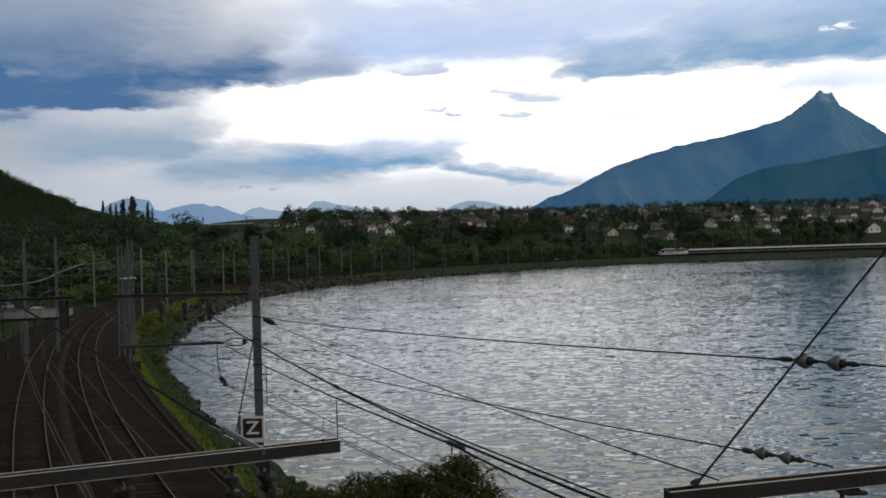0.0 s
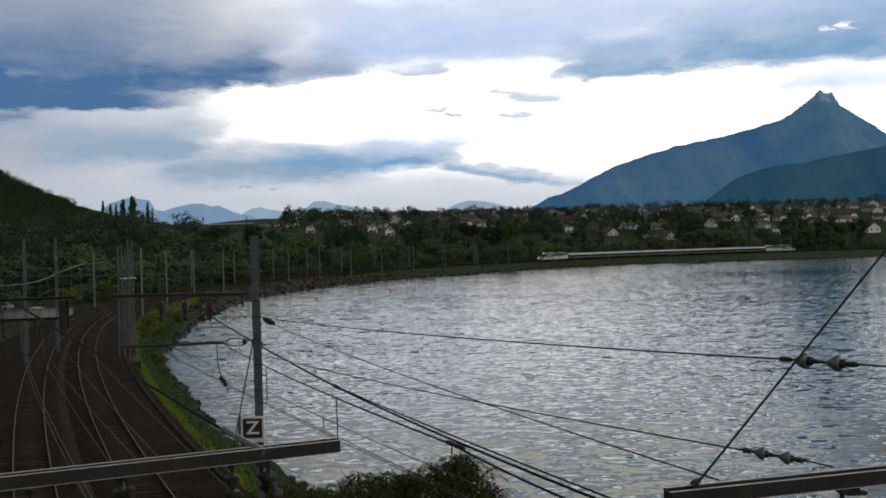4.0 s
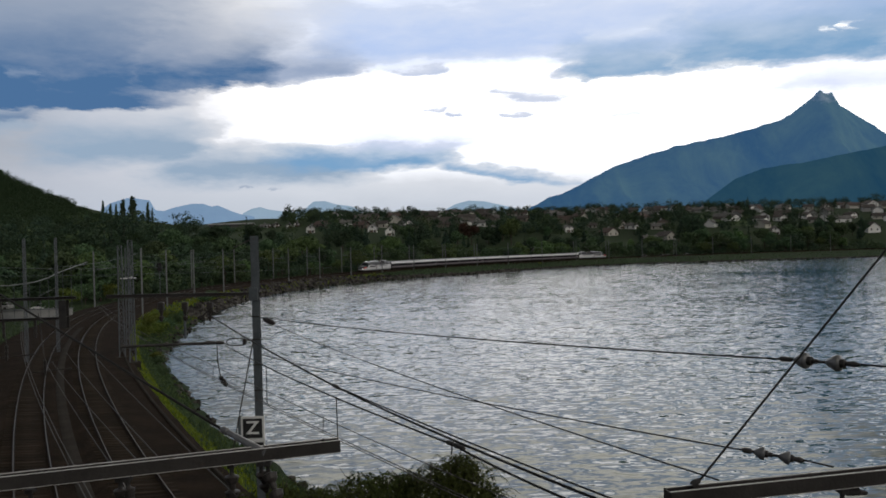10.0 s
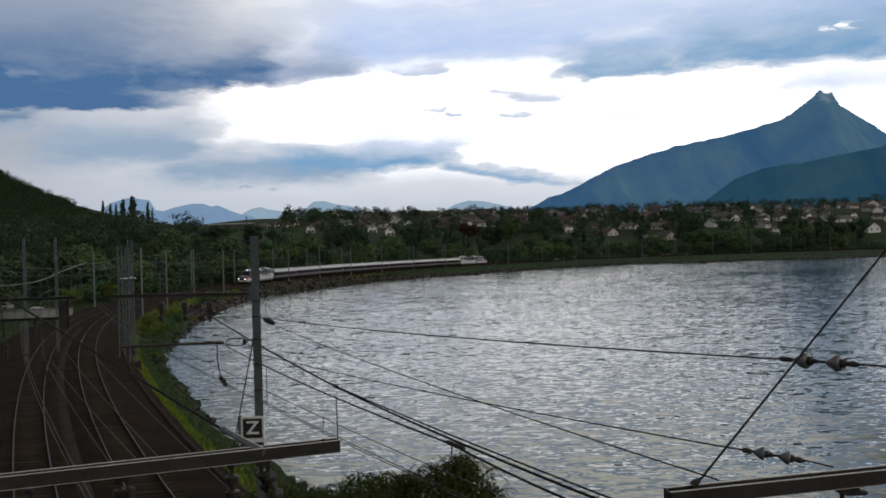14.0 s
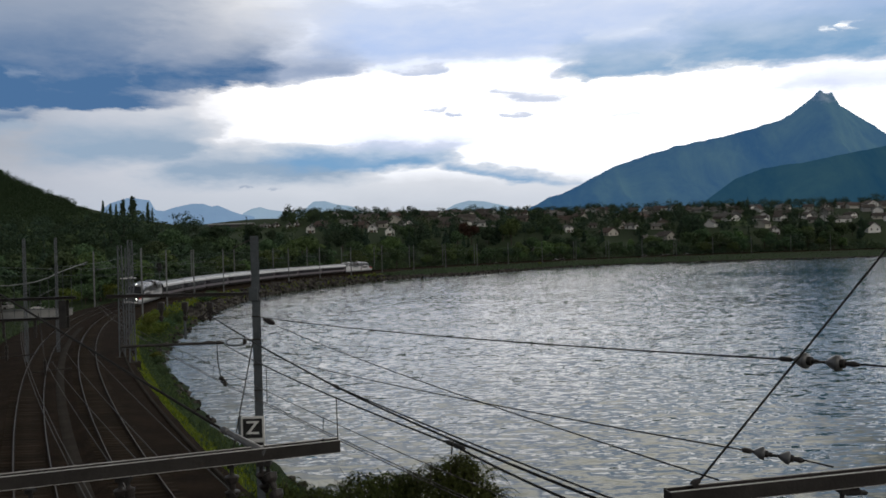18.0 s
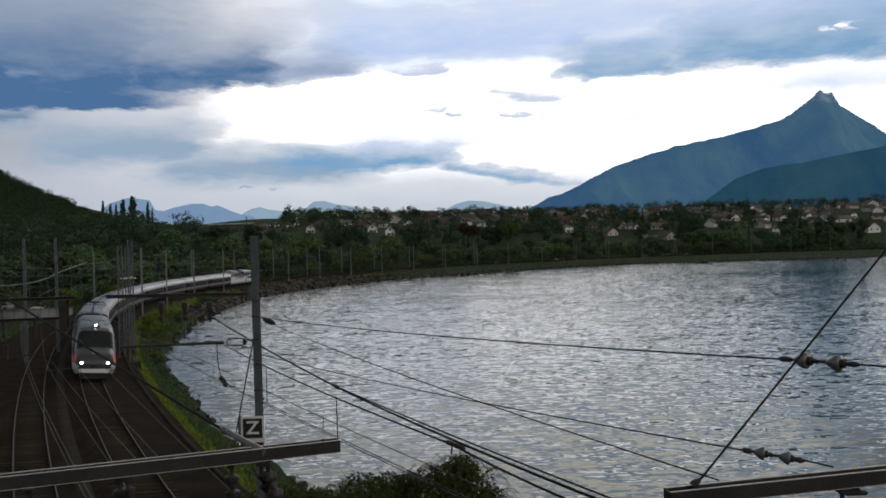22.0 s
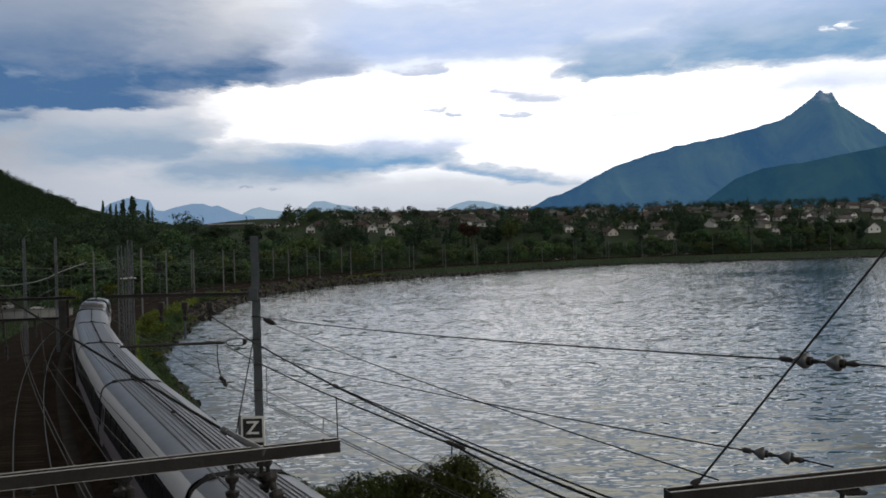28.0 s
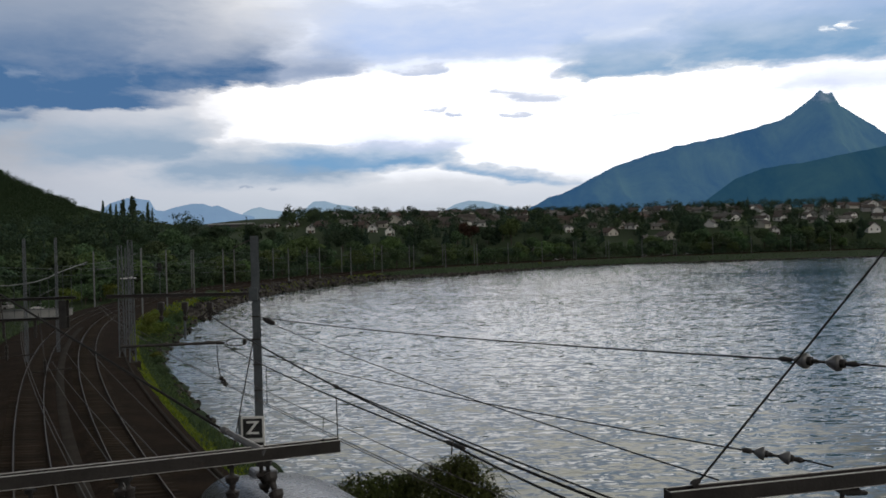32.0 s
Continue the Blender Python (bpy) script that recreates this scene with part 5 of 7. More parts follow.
W_, C_, O_, Y_ = "wall_white", "wall_cream", "wall_ochre", "wall_grey"
HOUSES = [
    # place, width, length, eaves, pitch, turn, wall, roof
    ((95.0, 645.0), 9, 13, 5.0, 0.45, 20, W_, "roof_grey"), ((120.7, 680.0), 8, 9, 3.4, 0.5, 80, C_, "roof_brown"),
    ((142.3, 670.0), 9, 12, 4.0, 0.8, -10, C_, "roof_brown"), ((168.0, 660.0), 9, 13, 4.0, 0.5, 75, C_, "roof_grey"),
    ((158.6, 900), 12, 16, 6.0, 0.5, -25, W_, "roof_brown"), ((174.9, 900), 10, 13, 5.0, 0.6, 60, C_, "roof_brown"),
    ((250.7, 965.0), 11, 20, 5.0, 0.55, 82, W_, "roof_red"), ((265.0, 965.0), 9, 11, 5.5, 0.6, 0, W_, "roof_brown"),
    ((171.1, 825.0), 6, 8, 4.0, 0.6, 10, W_, "roof_brown"), ((222.0, 900), 11, 17, 5.0, 0.6, 80, O_, "roof_brown"),
    ((273.2, 900), 12, 26, 4.5, 0.5, 86, Y_, "roof_grey"), ((336.4, 905.0), 10, 14, 5.5, 0.5, 70, W_, "roof_red"),
    ((355.4, 880.0), 11, 15, 5.5, 0.55, 25, W_, "roof_red"), ((390.9, 900), 10, 13, 5, 0.5, 60, C_, "roof_brown"),
    ((445.9, 940.0), 11, 15, 5.5, 0.55, 75, W_, "roof_red"), ((430.7, 900), 9, 11, 5, 0.55, 15, O_, "roof_brown"),
    ((411.3, 810.0), 16, 13, 8, 0.4, -8, W_, "roof_brown"), ((269.4, 715.0), 10, 14, 5, 0.5, 30, W_, "roof_brown"),
    ((288.2, 720.0), 10, 12, 5, 0.5, 20, W_, "roof_brown"), ((327.0, 690.0), 11, 17, 5.5, 0.45, 78, W_, "roof_grey"),
    ((247.7, 630.0), 8, 9, 5.0, 0.7, 12, W_, "roof_brown"), ((312.5, 900), 10, 14, 4.5, 0.5, 80, O_, "roof_brown"),
    ((291.3, 900), 10, 15, 4.5, 0.5, 75, Y_, "roof_grey"), ((306.1, 695.0), 9, 11, 4.5, 0.5, 70, C_, "roof_brown"),
    ((-12.2, 900), 9, 11, 6.0, 0.6, 5, W_, "roof_brown"), ((-28.5, 900), 11, 16, 5, 0.55, 70, O_, "roof_brown"),
    ((-28.3, 640.0), 10, 15, 4.5, 0.6, 55, W_, "roof_grey"), ((-33.9, 542.0), 8, 9, 5.5, 0.7, 8, W_, "roof_brown"),
    ((0.9, 650.0), 15, 32, 5.0, 0.75, 85, O_, "roof_brown"), ((-11.4, 755.0), 12, 22, 5, 0.6, 78, O_, "roof_brown"),
    ((30.1, 670.0), 9, 14, 5.0, 0.5, 70, W_, "roof_grey"), ((54.1, 900), 9, 10, 6.5, 0.6, 4, W_, "roof_brown"),
    ((44.1, 900), 15, 22, 6.0, 0.6, 70, O_, "roof_brown"), ((74.2, 900), 10, 14, 5, 0.5, 80, O_, "roof_brown"),
    ((-84.4, 540.0), 7, 9, 5.0, 0.6, 8, W_, "roof_brown"), ((-81.7, 578.0), 9, 13, 4.5, 0.5, 70, O_, "roof_red"),
    ((-98.9, 775.0), 9, 11, 5, 0.5, 15, W_, "roof_brown"), ((-96.6, 900), 10, 13, 5, 0.55, 65, C_, "roof_brown"),
    ((-69.5, 600.0), 9, 13, 4.5, 0.5, 70, W_, "roof_grey"), ((-102.8, 566.0), 5, 6, 3.2, 0.6, 10, W_, "roof_brown"),
    ((-100.2, 580.0), 5, 6, 3.2, 0.6, 20, W_, "roof_brown"), ((-168.4, 900), 8, 11, 3.6, 0.5, 80, W_, "roof_grey"),
    ((-55.7, 900), 10, 14, 5, 0.55, 70, C_, "roof_brown"), ((-47.7, 900), 11, 17, 5, 0.55, 75, O_, "roof_brown"),
    ((22.9, 900), 10, 14, 5, 0.55, 70, O_, "roof_brown"), ((10.8, 900), 9, 12, 5, 0.55, 15, W_, "roof_brown"),
    ((-44.8, 620.0), 9, 12, 5, 0.5, 65, C_, "roof_brown"), ((-60.3, 735.0), 9, 13, 5, 0.5, 70, O_, "roof_brown"),
    ((-23.3, 438.0), 5, 8, 2.8, 0.35, 75, W_, "roof_grey"), ((54.1, 518.0), 9, 14, 2.8, 0.3, 70, Y_, "roof_grey"),
    ((-177.6, 592.0), 4, 7, 2.6, 0.4, 80, W_, "roof_grey"), ((-119.1, 568.0), 5, 8, 2.4, 0.4, 75, W_, "roof_grey"),
    ((-113.0, 572.0), 5, 6, 2.6, 0.5, 20, W_, "roof_brown"), ((41.3, 795.0), 9, 12, 4.5, 0.5, 60, O_, "roof_brown"),
    ((122.3, 900), 9, 12, 4.5, 0.5, 70, O_, "roof_brown"), ((203.7, 900), 10, 13, 5, 0.5, 75, O_, "roof_brown"),
    ((261.0, 900), 9, 12, 4.5, 0.5, 80, C_, "roof_brown"), ((372.6, 720.0), 10, 13, 5, 0.5, 70, C_, "roof_brown"),
    ((148.6, 605.0), 8, 12, 3.0, 0.4, 80, Y_, "roof_grey"), ((-56.9, 594.0), 9, 12, 4.5, 0.5, 75, O_, "roof_red"),
    ((-108.4, 850.0), 8, 10, 4.5, 0.6, 10, W_, "roof_brown"), ((-85.8, 900), 9, 12, 4.5, 0.5, 40, C_, "roof_brown"),
    ((-3.0, 900), 9, 11, 5.5, 0.6, 8, W_, "roof_brown"), ((30.1, 900), 9, 12, 5, 0.6, 15, C_, "roof_brown"),
    ((27.8, 700.0), 9, 12, 5, 0.5, 30, W_, "roof_grey"), ((-46.4, 562.0), 8, 9, 5, 0.7, 10, W_, "roof_brown"),
    ((213.3, 885.0), 9, 10, 5, 0.7, 5, W_, "roof_brown"), ((149.3, 665.0), 8, 12, 4.5, 0.5, 75, W_, "roof_grey"),
    ((316.4, 735.0), 9, 11, 5, 0.6, 20, W_, "roof_brown"), ((355.8, 735.0), 9, 12, 5, 0.5, 35, W_, "roof_brown"),
    ((330.5, 900), 9, 12, 5, 0.6, 12, W_, "roof_brown"), ((377.0, 830.0), 9, 11, 5, 0.6, 5, W_, "roof_red"),
    ((138.5, 835.0), 8, 10, 5, 0.6, 15, C_, "roof_brown"), ((70.6, 740.0), 9, 12, 5, 0.6, 60, O_, "roof_brown"),
    ((-17.9, 710.0), 9, 12, 4.5, 0.5, 30, O_, "roof_brown"), ((18.3, 730.0), 10, 14, 4.5, 0.6, 80, O_, "roof_brown"),
]
TONE = {W_: "white rendered", C_: "cream rendered", O_: "brownish rendered", Y_: "grey rendered"}
TILE = {"roof_grey": "grey tiled roof", "roof_red": "red tiled roof", "roof_brown": "brown tiled roof"}
for (hx, hy), w, l, h, pi_, yaw, wl, rf in HOUSES:
    house(hx, hy, w * 0.74, l * 0.72, h * 0.70, pi_ * 1.1, yaw + rnd.uniform(-22, 22), wl, rf, "%s house with %s on the village slope" % (TONE[wl], TILE[rf]))
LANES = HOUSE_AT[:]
# the village behind: roofs close together between the crowns
rv = random.Random(23)
n = 0
while n < 70:
    ty, tx = rv.uniform(600, 940), rv.uniform(-0.12, 0.56)
    hx, hy = tx * ty, ty
    if not clear(hx, hy, 6) or -near_track(hx, hy)[1][0] < 70:
        continue
    wl = rv.choice((W_, C_, W_, O_, Y_, C_))
    rf = rv.choice(("roof_brown", "roof_brown", "roof_grey", "roof_red"))
    house(hx, hy, rv.uniform(7, 10), rv.uniform(9, 15), rv.uniform(2.6, 4.2), rv.uniform(0.5, 0.75), rv.uniform(0, 180), wl, rf, "%s house with %s among garden trees" % (TONE[wl], TILE[rf]), "few")
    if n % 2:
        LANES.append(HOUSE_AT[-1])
    n += 1
# long shed with a pale roof on the plain
hx, hy = (-140.9, 564.0)
shed = house(hx, hy, 8, 28, 2.4, 0.14, 86, "roof_grey", "wall_grey", "long low shed with a pale metal roof", False)
shed.name = "shed"
shed["category"] = "shed"
shed["group"] = ""

# open meadow among the gardens
mx, my = (249.1, 730.0)
mv, mf = [], []
for j in range(13):
    for i in range(13):
        x = mx + (i / 12 - 0.5) * (46 + 10 * math.sin(j * 0.7)) + (j - 6) * 1.5
        y = my + (j / 12 - 0.5) * 110
        mv.append((x, y, land_z(x, y) + 0.35))
        if i < 12 and j < 12:
            k = j * 13 + i
            mf.append((k, k + 1, k + 14, k + 13))
meadow = new("meadow", data_mesh("meadow", mv, mf, M["meadow"], True))
tagged(meadow, "open green meadow between garden trees and houses", "meadow", kind="structure")
for j in range(-2, 3):
    HOUSE_AT.append((mx, my + 25 * j, 20))

# ------------------------------------------------------------------ trees
# belt between the line and the gardens
s = 176.0
while s < 720:
    for lane, (o, hh) in enumerate(((-15, 8.0), (-23, 10.0), (-34, 11.0))):
        if rnd.random() < (0.50, 0.66, 0.80)[lane]:
            p = along(s + rnd.uniform(-3, 3), o + rnd.uniform(-4, 4))
            if clear(p.x, p.y, 2):
                kind = rnd.choice(("broad0", "broad1", "broad1", "broad2", "broad3", "broad4", "broad3"))
                if lane and rnd.random() < 0.10:
                    kind = rnd.choice(("broad0", "cone0", "cone1"))
                plant(kind, p.x, p.y, hh * rnd.uniform(0.65, 1.25) * (1.25 if s > 600 else 1.0), rnd.uniform(0.9, 1.3))
    s += 6.6
# among the houses on the slope: the crowns that stand out singly
n = 0
slope = []
while n < 820:
    s, o = rnd.uniform(190, 760), -rnd.triangular(42, 560, 110)
    p = along(min(s, 830), o)
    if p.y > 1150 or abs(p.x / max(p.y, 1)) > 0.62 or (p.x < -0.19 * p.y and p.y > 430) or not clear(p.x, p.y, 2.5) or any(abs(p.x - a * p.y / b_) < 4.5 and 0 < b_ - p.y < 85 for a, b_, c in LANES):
        continue
    kind = rnd.choice(("broad0", "broad0", "broad4", "broad2", "broad1", "cone0", "cone1", "cone0", "cone1"))
    slope.append((-o, kind, p.x, p.y, rnd.uniform(5, 13.5) * (1.3 if kind[0] == "c" else 1.0) * (0.82 if -o > 190 else 1.0)))
    n += 1
slope.sort()
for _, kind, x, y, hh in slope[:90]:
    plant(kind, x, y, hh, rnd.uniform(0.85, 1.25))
# dark groups
for (tx, ty), k, hh in (((-12.6, 482.0), "cone0", 17), ((-15.6, 476.0), "cone1", 13), ((-8.4, 482.0), "cone1", 14), ((179.9, 615.0), "broad0", 19), ((173.7, 615.0), "cone0", 17), ((186.1, 615.0), "broad0", 16), ((12.7, 522.0), "red", 14), ((17.8, 520.0), "red", 13), ((39.3, 552.0), "broad0", 17), ((43.0, 530.0), "broad3", 18), ((34.6, 536.0), "cone0", 16), ((75.8, 640.0), "cone0", 17), ((92.0, 680.0), "cone1", 15), ((75.0, 670.0), "broad0", 15), ((159.4, 670.0), "cone1", 16), ((245.8, 600.0), "broad0", 18), ((251.9, 605.0), "cone0", 19), ((305.6, 615.0), "cone0", 16), ((282.4, 900), "broad0", 12), ((300.5, 900), "broad0", 11), ((317.5, 900), "broad4", 11), ((326.5, 900), "cone1", 14), ((-50.8, 462.0), "broad0", 14), ((-45.7, 474.0), "cone0", 12), ((248.5, 574.0), "broad1", 13), ((260.0, 574.0), "broad1", 12)):
    plant(k, tx, ty, hh)
# poplars on the far plain
for (px_, hh, w) in (((-241.07, 600.0), 20, 0.55), ((-235.84, 600.0), 18, 0.65), ((-231.82, 600.0), 18, 0.55), ((-223.22, 590.0), 21, 0.9), ((-216.1, 590.0), 23, 1.15), ((-209.31, 600.0), 19, 0.6), ((-207.82, 605.0), 15, 0.4)):
    plant("poplar", px_[0], px_[1], hh, w)
# woods on the inland side of the bend
n = 0
inland = []
while n < 330:
    s, o = rnd.uniform(112, 330), -rnd.uniform(22, 230)
    p = along(s, o)
    if p.x > -40 - 0.03 * p.y and s > 240:
        continue
    if not clear(p.x, p.y, 3) or p.x < -0.62 * p.y or p.y > 440:
        continue
    inland.append((-o, p.x, p.y, rnd.uniform(5.5, 10.5)))
    n += 1
inland.sort()
for _, x, y, hh in inland[:60]:
    plant(rnd.choice(("broad0", "broad4", "broad0", "broad2", "broad4")), x, y, hh, rnd.uniform(0.95, 1.35))
# yard edge, nearer
for s, o, hh, k in ((118, -17, 7, "broad1"), (126, -24, 8, "broad0"), (104, -26, 8, "broad0"), (98, -34, 9, "broad4"), (90, -22, 5, "shrub1"), (136, -14, 4, "shrub1"), (150, -15, 5, "shrub0"), (163, -16, 6, "shrub1"), (172, -13.5, 5, "shrub0"), (188, -13, 5, "shrub1"), (84, -30, 7, "broad2"), (76, -27, 6, "broad1"), (110, -40, 10, "broad0"), (120, -48, 11, "broad4"), (96, -48, 10, "broad0")):
    p = along(s, o)
    plant(k, p.x, p.y, hh)
# shrubs on the lake bank
for s, o, hh, k in ((92, 6.0, 2.4, "shrub0"), (98, 7.5, 2.8, "shrub0"), (104, 6.2, 3.0, "shrub0"), (111, 8.2, 2.6, "shrub1"), (118, 7.0, 2.6, "shrub0"), (125, 9.0, 2.2, "shrub1"), (134, 8.6, 1.8, "shrub1"), (86, 7.2, 1.8, "shrub1"), (170, 7.4, 3.0, "shrub1"), (178, 6.8, 3.4, "shrub1"), (186, 7.6, 2.2, "shrub0"), (205, 6.2, 1.8, "shrub0"), (218, 6.0, 1.6, "shrub0"), (320, 7.5, 2.0, "shrub0"), (332, 8.5, 2.2, "shrub1"), (420, 10, 2.0, "shrub1"), (455, 10, 2.0, "shrub0"), (60, 7.0, 1.3, "shrub1"), (66, 6.6, 1.5, "shrub1"), (72, 6.8, 1.4, "shrub0")):
    p = along(s, o)
    plant(k, p.x, p.y, hh, 1.1)


def wood(name, pts, words, mat, seed, per=70, leaf=0.95, slim=0.42):
    rng = np.random.default_rng(seed)
    V, F, k = [], [], 0
    for x, y, h in pts:
        z = land_z(x, y)
        w = h * slim
        lobes = [(x + rng.normal() * w * 0.5, y + rng.normal() * w * 0.5, z + h * (0.20 + 0.62 * rng.random()), w * (0.5 + 0.25 * rng.random())) for _ in range(6)]
        v, f = leaf_cloud(rng, lobes, per, leaf)
        F.append(f + k)
        V.append(v)
        k += len(v)
    ob = new(name, data_mesh(name, np.concatenate(V), np.concatenate(F), M[mat]))
    return tagged(ob, words, "woods", kind="stuff")


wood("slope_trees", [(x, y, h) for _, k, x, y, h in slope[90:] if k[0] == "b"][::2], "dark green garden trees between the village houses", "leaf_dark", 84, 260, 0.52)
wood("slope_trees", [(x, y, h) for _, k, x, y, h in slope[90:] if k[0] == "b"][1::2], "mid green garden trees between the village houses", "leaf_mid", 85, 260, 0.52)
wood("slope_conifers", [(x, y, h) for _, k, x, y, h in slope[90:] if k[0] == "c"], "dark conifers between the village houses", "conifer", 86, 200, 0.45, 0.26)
wood("inland_woods", [t[1:] for t in inland[60:]][::2], "dense dark woods behind the railway bend", "leaf_hill", 87, 900, 0.22)
wood("inland_woods", [t[1:] for t in inland[60:]][1::2], "dense mid green woods behind the railway bend", "leaf_dark", 88, 900, 0.22)
under = []
while len(under) < 420:
    p = along(rnd.uniform(170, 740), -rnd.uniform(11, 40))
    if clear(p.x, p.y, 1):
        under.append((p.x, p.y, rnd.uniform(3.0, 6.5)))
wood("hedgerow", under[::2], "dense mid green undergrowth between line and gardens", "leaf_mid", 89, 150, 0.36, 0.55)
wood("hedgerow", under[1::2], "dense dark green undergrowth between line and gardens", "leaf_dark", 90, 130, 0.36, 0.55)
hp, hp2 = [], []
while len(hp) + len(hp2) < 2300:
    x, y = rnd.uniform(-760, -290), rnd.uniform(430, 930)
    if x > -0.62 * y - 30 and x < -0.395 * y:
        (hp if rnd.random() < 0.6 else hp2).append((x, y, rnd.uniform(7, 10)))
wood("hill_woods", hp, "dense dark green woods covering the hillside", "leaf_hill", 81, 170, 0.42, 0.5)
wood("hill_woods", hp2, "dense mid green woods covering the hillside", "leaf_hill", 82, 170, 0.42, 0.5)
fp = []
while len(fp) < 300:
    x, y = rnd.uniform(-480, 620), rnd.uniform(640, 1250)
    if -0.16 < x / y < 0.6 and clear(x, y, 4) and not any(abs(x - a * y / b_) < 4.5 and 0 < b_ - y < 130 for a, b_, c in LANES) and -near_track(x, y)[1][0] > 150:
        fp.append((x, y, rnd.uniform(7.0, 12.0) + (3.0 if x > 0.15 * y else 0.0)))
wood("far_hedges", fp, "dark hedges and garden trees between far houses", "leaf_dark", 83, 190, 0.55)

# big bush in the foreground
rng = np.random.default_rng(91)


def bush(centre_list, n, size, words):
    lobes = [(*c, r) for c, r in centre_list]
    x, y = centre_list[0][0][0], centre_list[0][0][1]
    base = land_z(x, y)
    b = holder("bush", Matrix.Translation((x, y, base)), words, "bush", "foreground bushes")
    loc = [(l[0] - x, l[1] - y, l[2] - base, l[3]) for l in lobes]
    v, f = leaf_cloud(rng, loc, n, size, 0.9)
    shared("foliage", data_mesh("foliage", v, f, M["bush"]), b)
    bm = bmesh.new()
    for l in loc:
        rod(bm, (0.2 * l[0], 0.2 * l[1], -0.3), (l[0], l[1], l[2] + l[3] * 0.6), 0.05, 0.015, 5)
        for k in range(7):
            an = rng.random() * 6.28
            rod(bm, (l[0], l[1], l[2]), (l[0] + l[3] * 1.05 * math.cos(an), l[1] + l[3] * 1.05 * math.sin(an), l[2] + l[3] * (0.5 + 0.6 * rng.random())), 0.02, 0.006, 4)
    part("twig_frame", bm, M["bark"], b)
    V, F = [], []
    for l in loc:
        for _ in range(26):
            an, up = rng.random() * 6.28, 0.35 + 0.8 * rng.random()
            out = Vector((math.cos(an), math.sin(an), 0))
            p = Vector(l[:3]) + out * l[3] * 0.5 + Vector((0, 0, l[3] * 0.55 * up))
            v = out * 0.09 + Vector((0, 0, 0.10 * up))
            for step in range(9):
                v = v + Vector((0, 0, -0.021))
                p = p + v
                for sgn in (-1, 1):
                    side = Vector((-out.y, out.x, 0)) * sgn
                    tip = p + side * (0.07 + 0.05 * rng.random()) + v * 0.6 - Vector((0, 0, 0.05))
                    k = len(V)
                    V += [tuple(p - v * 0.15), tuple(p + v * 0.2), tuple(tip)]
                    F.append((k, k + 1, k + 2))
                k = len(V)
                V += [tuple(p - v), tuple(p), tuple(p + Vector((0, 0, 0.012))), tuple(p - v + Vector((0, 0, 0.012)))]
                F.append((k, k + 1, k + 2, k + 3))
    shared("outer_foliage", data_mesh("outer_foliage", V, F, M["bush"]), b, label="thin drooping leafy sprays")


bush([((0.09, 30.0, 0.838), 1.0), ((-0.527, 30.0, 0.371), 1.2), ((0.768, 29.5, 0.484), 1.05), ((0.507, 30.0, 1.35), 0.6), ((1.23, 29.0, 0.231), 0.8)], 8000, 0.062, "bushy green shrub with drooping leafy twigs on the shore")
bush([((-3.195, 30.5, 0.296), 0.95), ((-4.163, 30.0, -0.032), 0.95), ((-2.211, 31.0, 0.016), 1.1), ((-1.574, 31.0, 0.477), 0.6), ((-4.758, 30.0, 0.287), 0.6)], 8000, 0.062, "low dense green bush on the lake shore")
bush([((-5.96, 30.0, 0.522), 0.5), ((-6.468, 29.5, 0.19), 0.7), ((-5.471, 30.0, 0.005), 0.6), ((-7.379, 30.0, 0.159), 0.5)], 2200, 0.065, "thin scrubby bush at the foot of the mast")


# ------------------------------------------------------------------ bank: stones and grass
def stones(name, s0, s1, count, lo, hi, words, seed, up=0.9):
    rg = np.random.default_rng(seed)
    V, F = [], []
    ico = [Vector(v) for v in ((0, 0, 1), (0.9, 0, 0.3), (0.3, 0.85, 0.25), (-0.75, 0.5, 0.3), (-0.7, -0.55, 0.2), (0.35, -0.85, 0.3), (0.6, 0.5, -0.6), (-0.6, 0.4, -0.6), (0, -0.7, -0.7))]
    tri = [(0, 1, 2), (0, 2, 3), (0, 3, 4), (0, 4, 5), (0, 5, 1), (1, 6, 2), (2, 6, 7), (2, 7, 3), (3, 7, 4), (4, 7, 8), (4, 8, 5), (5, 8, 1), (1, 8, 6), (6, 8, 7)]
    for _ in range(count):
        s = rg.uniform(s0, s1)
        so = float(np.interp(s, SHORE_S, SHORE_O))
        o = so + rg.uniform(-2.4 * up, 0.5)
        p = along(s, o)
        z = land_z(p.x, p.y)
        r = rg.uniform(lo, hi)
        q = Euler(rg.uniform(0, 6, 3)).to_matrix()
        k = len(V)
        V += [tuple(Vector((p.x, p.y, z + r * 0.25)) + q @ (v * r * rg.uniform(0.75, 1.2))) for v in ico]
        F += [tuple(i + k for i in t) for t in tri]
    ob = new(name, data_mesh(name, V, F, M["rock"]))
    return tagged(ob, words, "stones", kind="stuff")


stones("riprap", -10, 140, 200, 0.12, 0.42, "grey boulders of the shore protection", 3, 0.7)
stones("riprap", 140, 420, 2400, 0.25, 0.85, "grey and brown rubble stones along the shore", 4, 1.6)
stones("riprap", 420, 760, 1800, 0.2, 0.6, "scattered shore stones below the grassy bank", 6, 1.2)


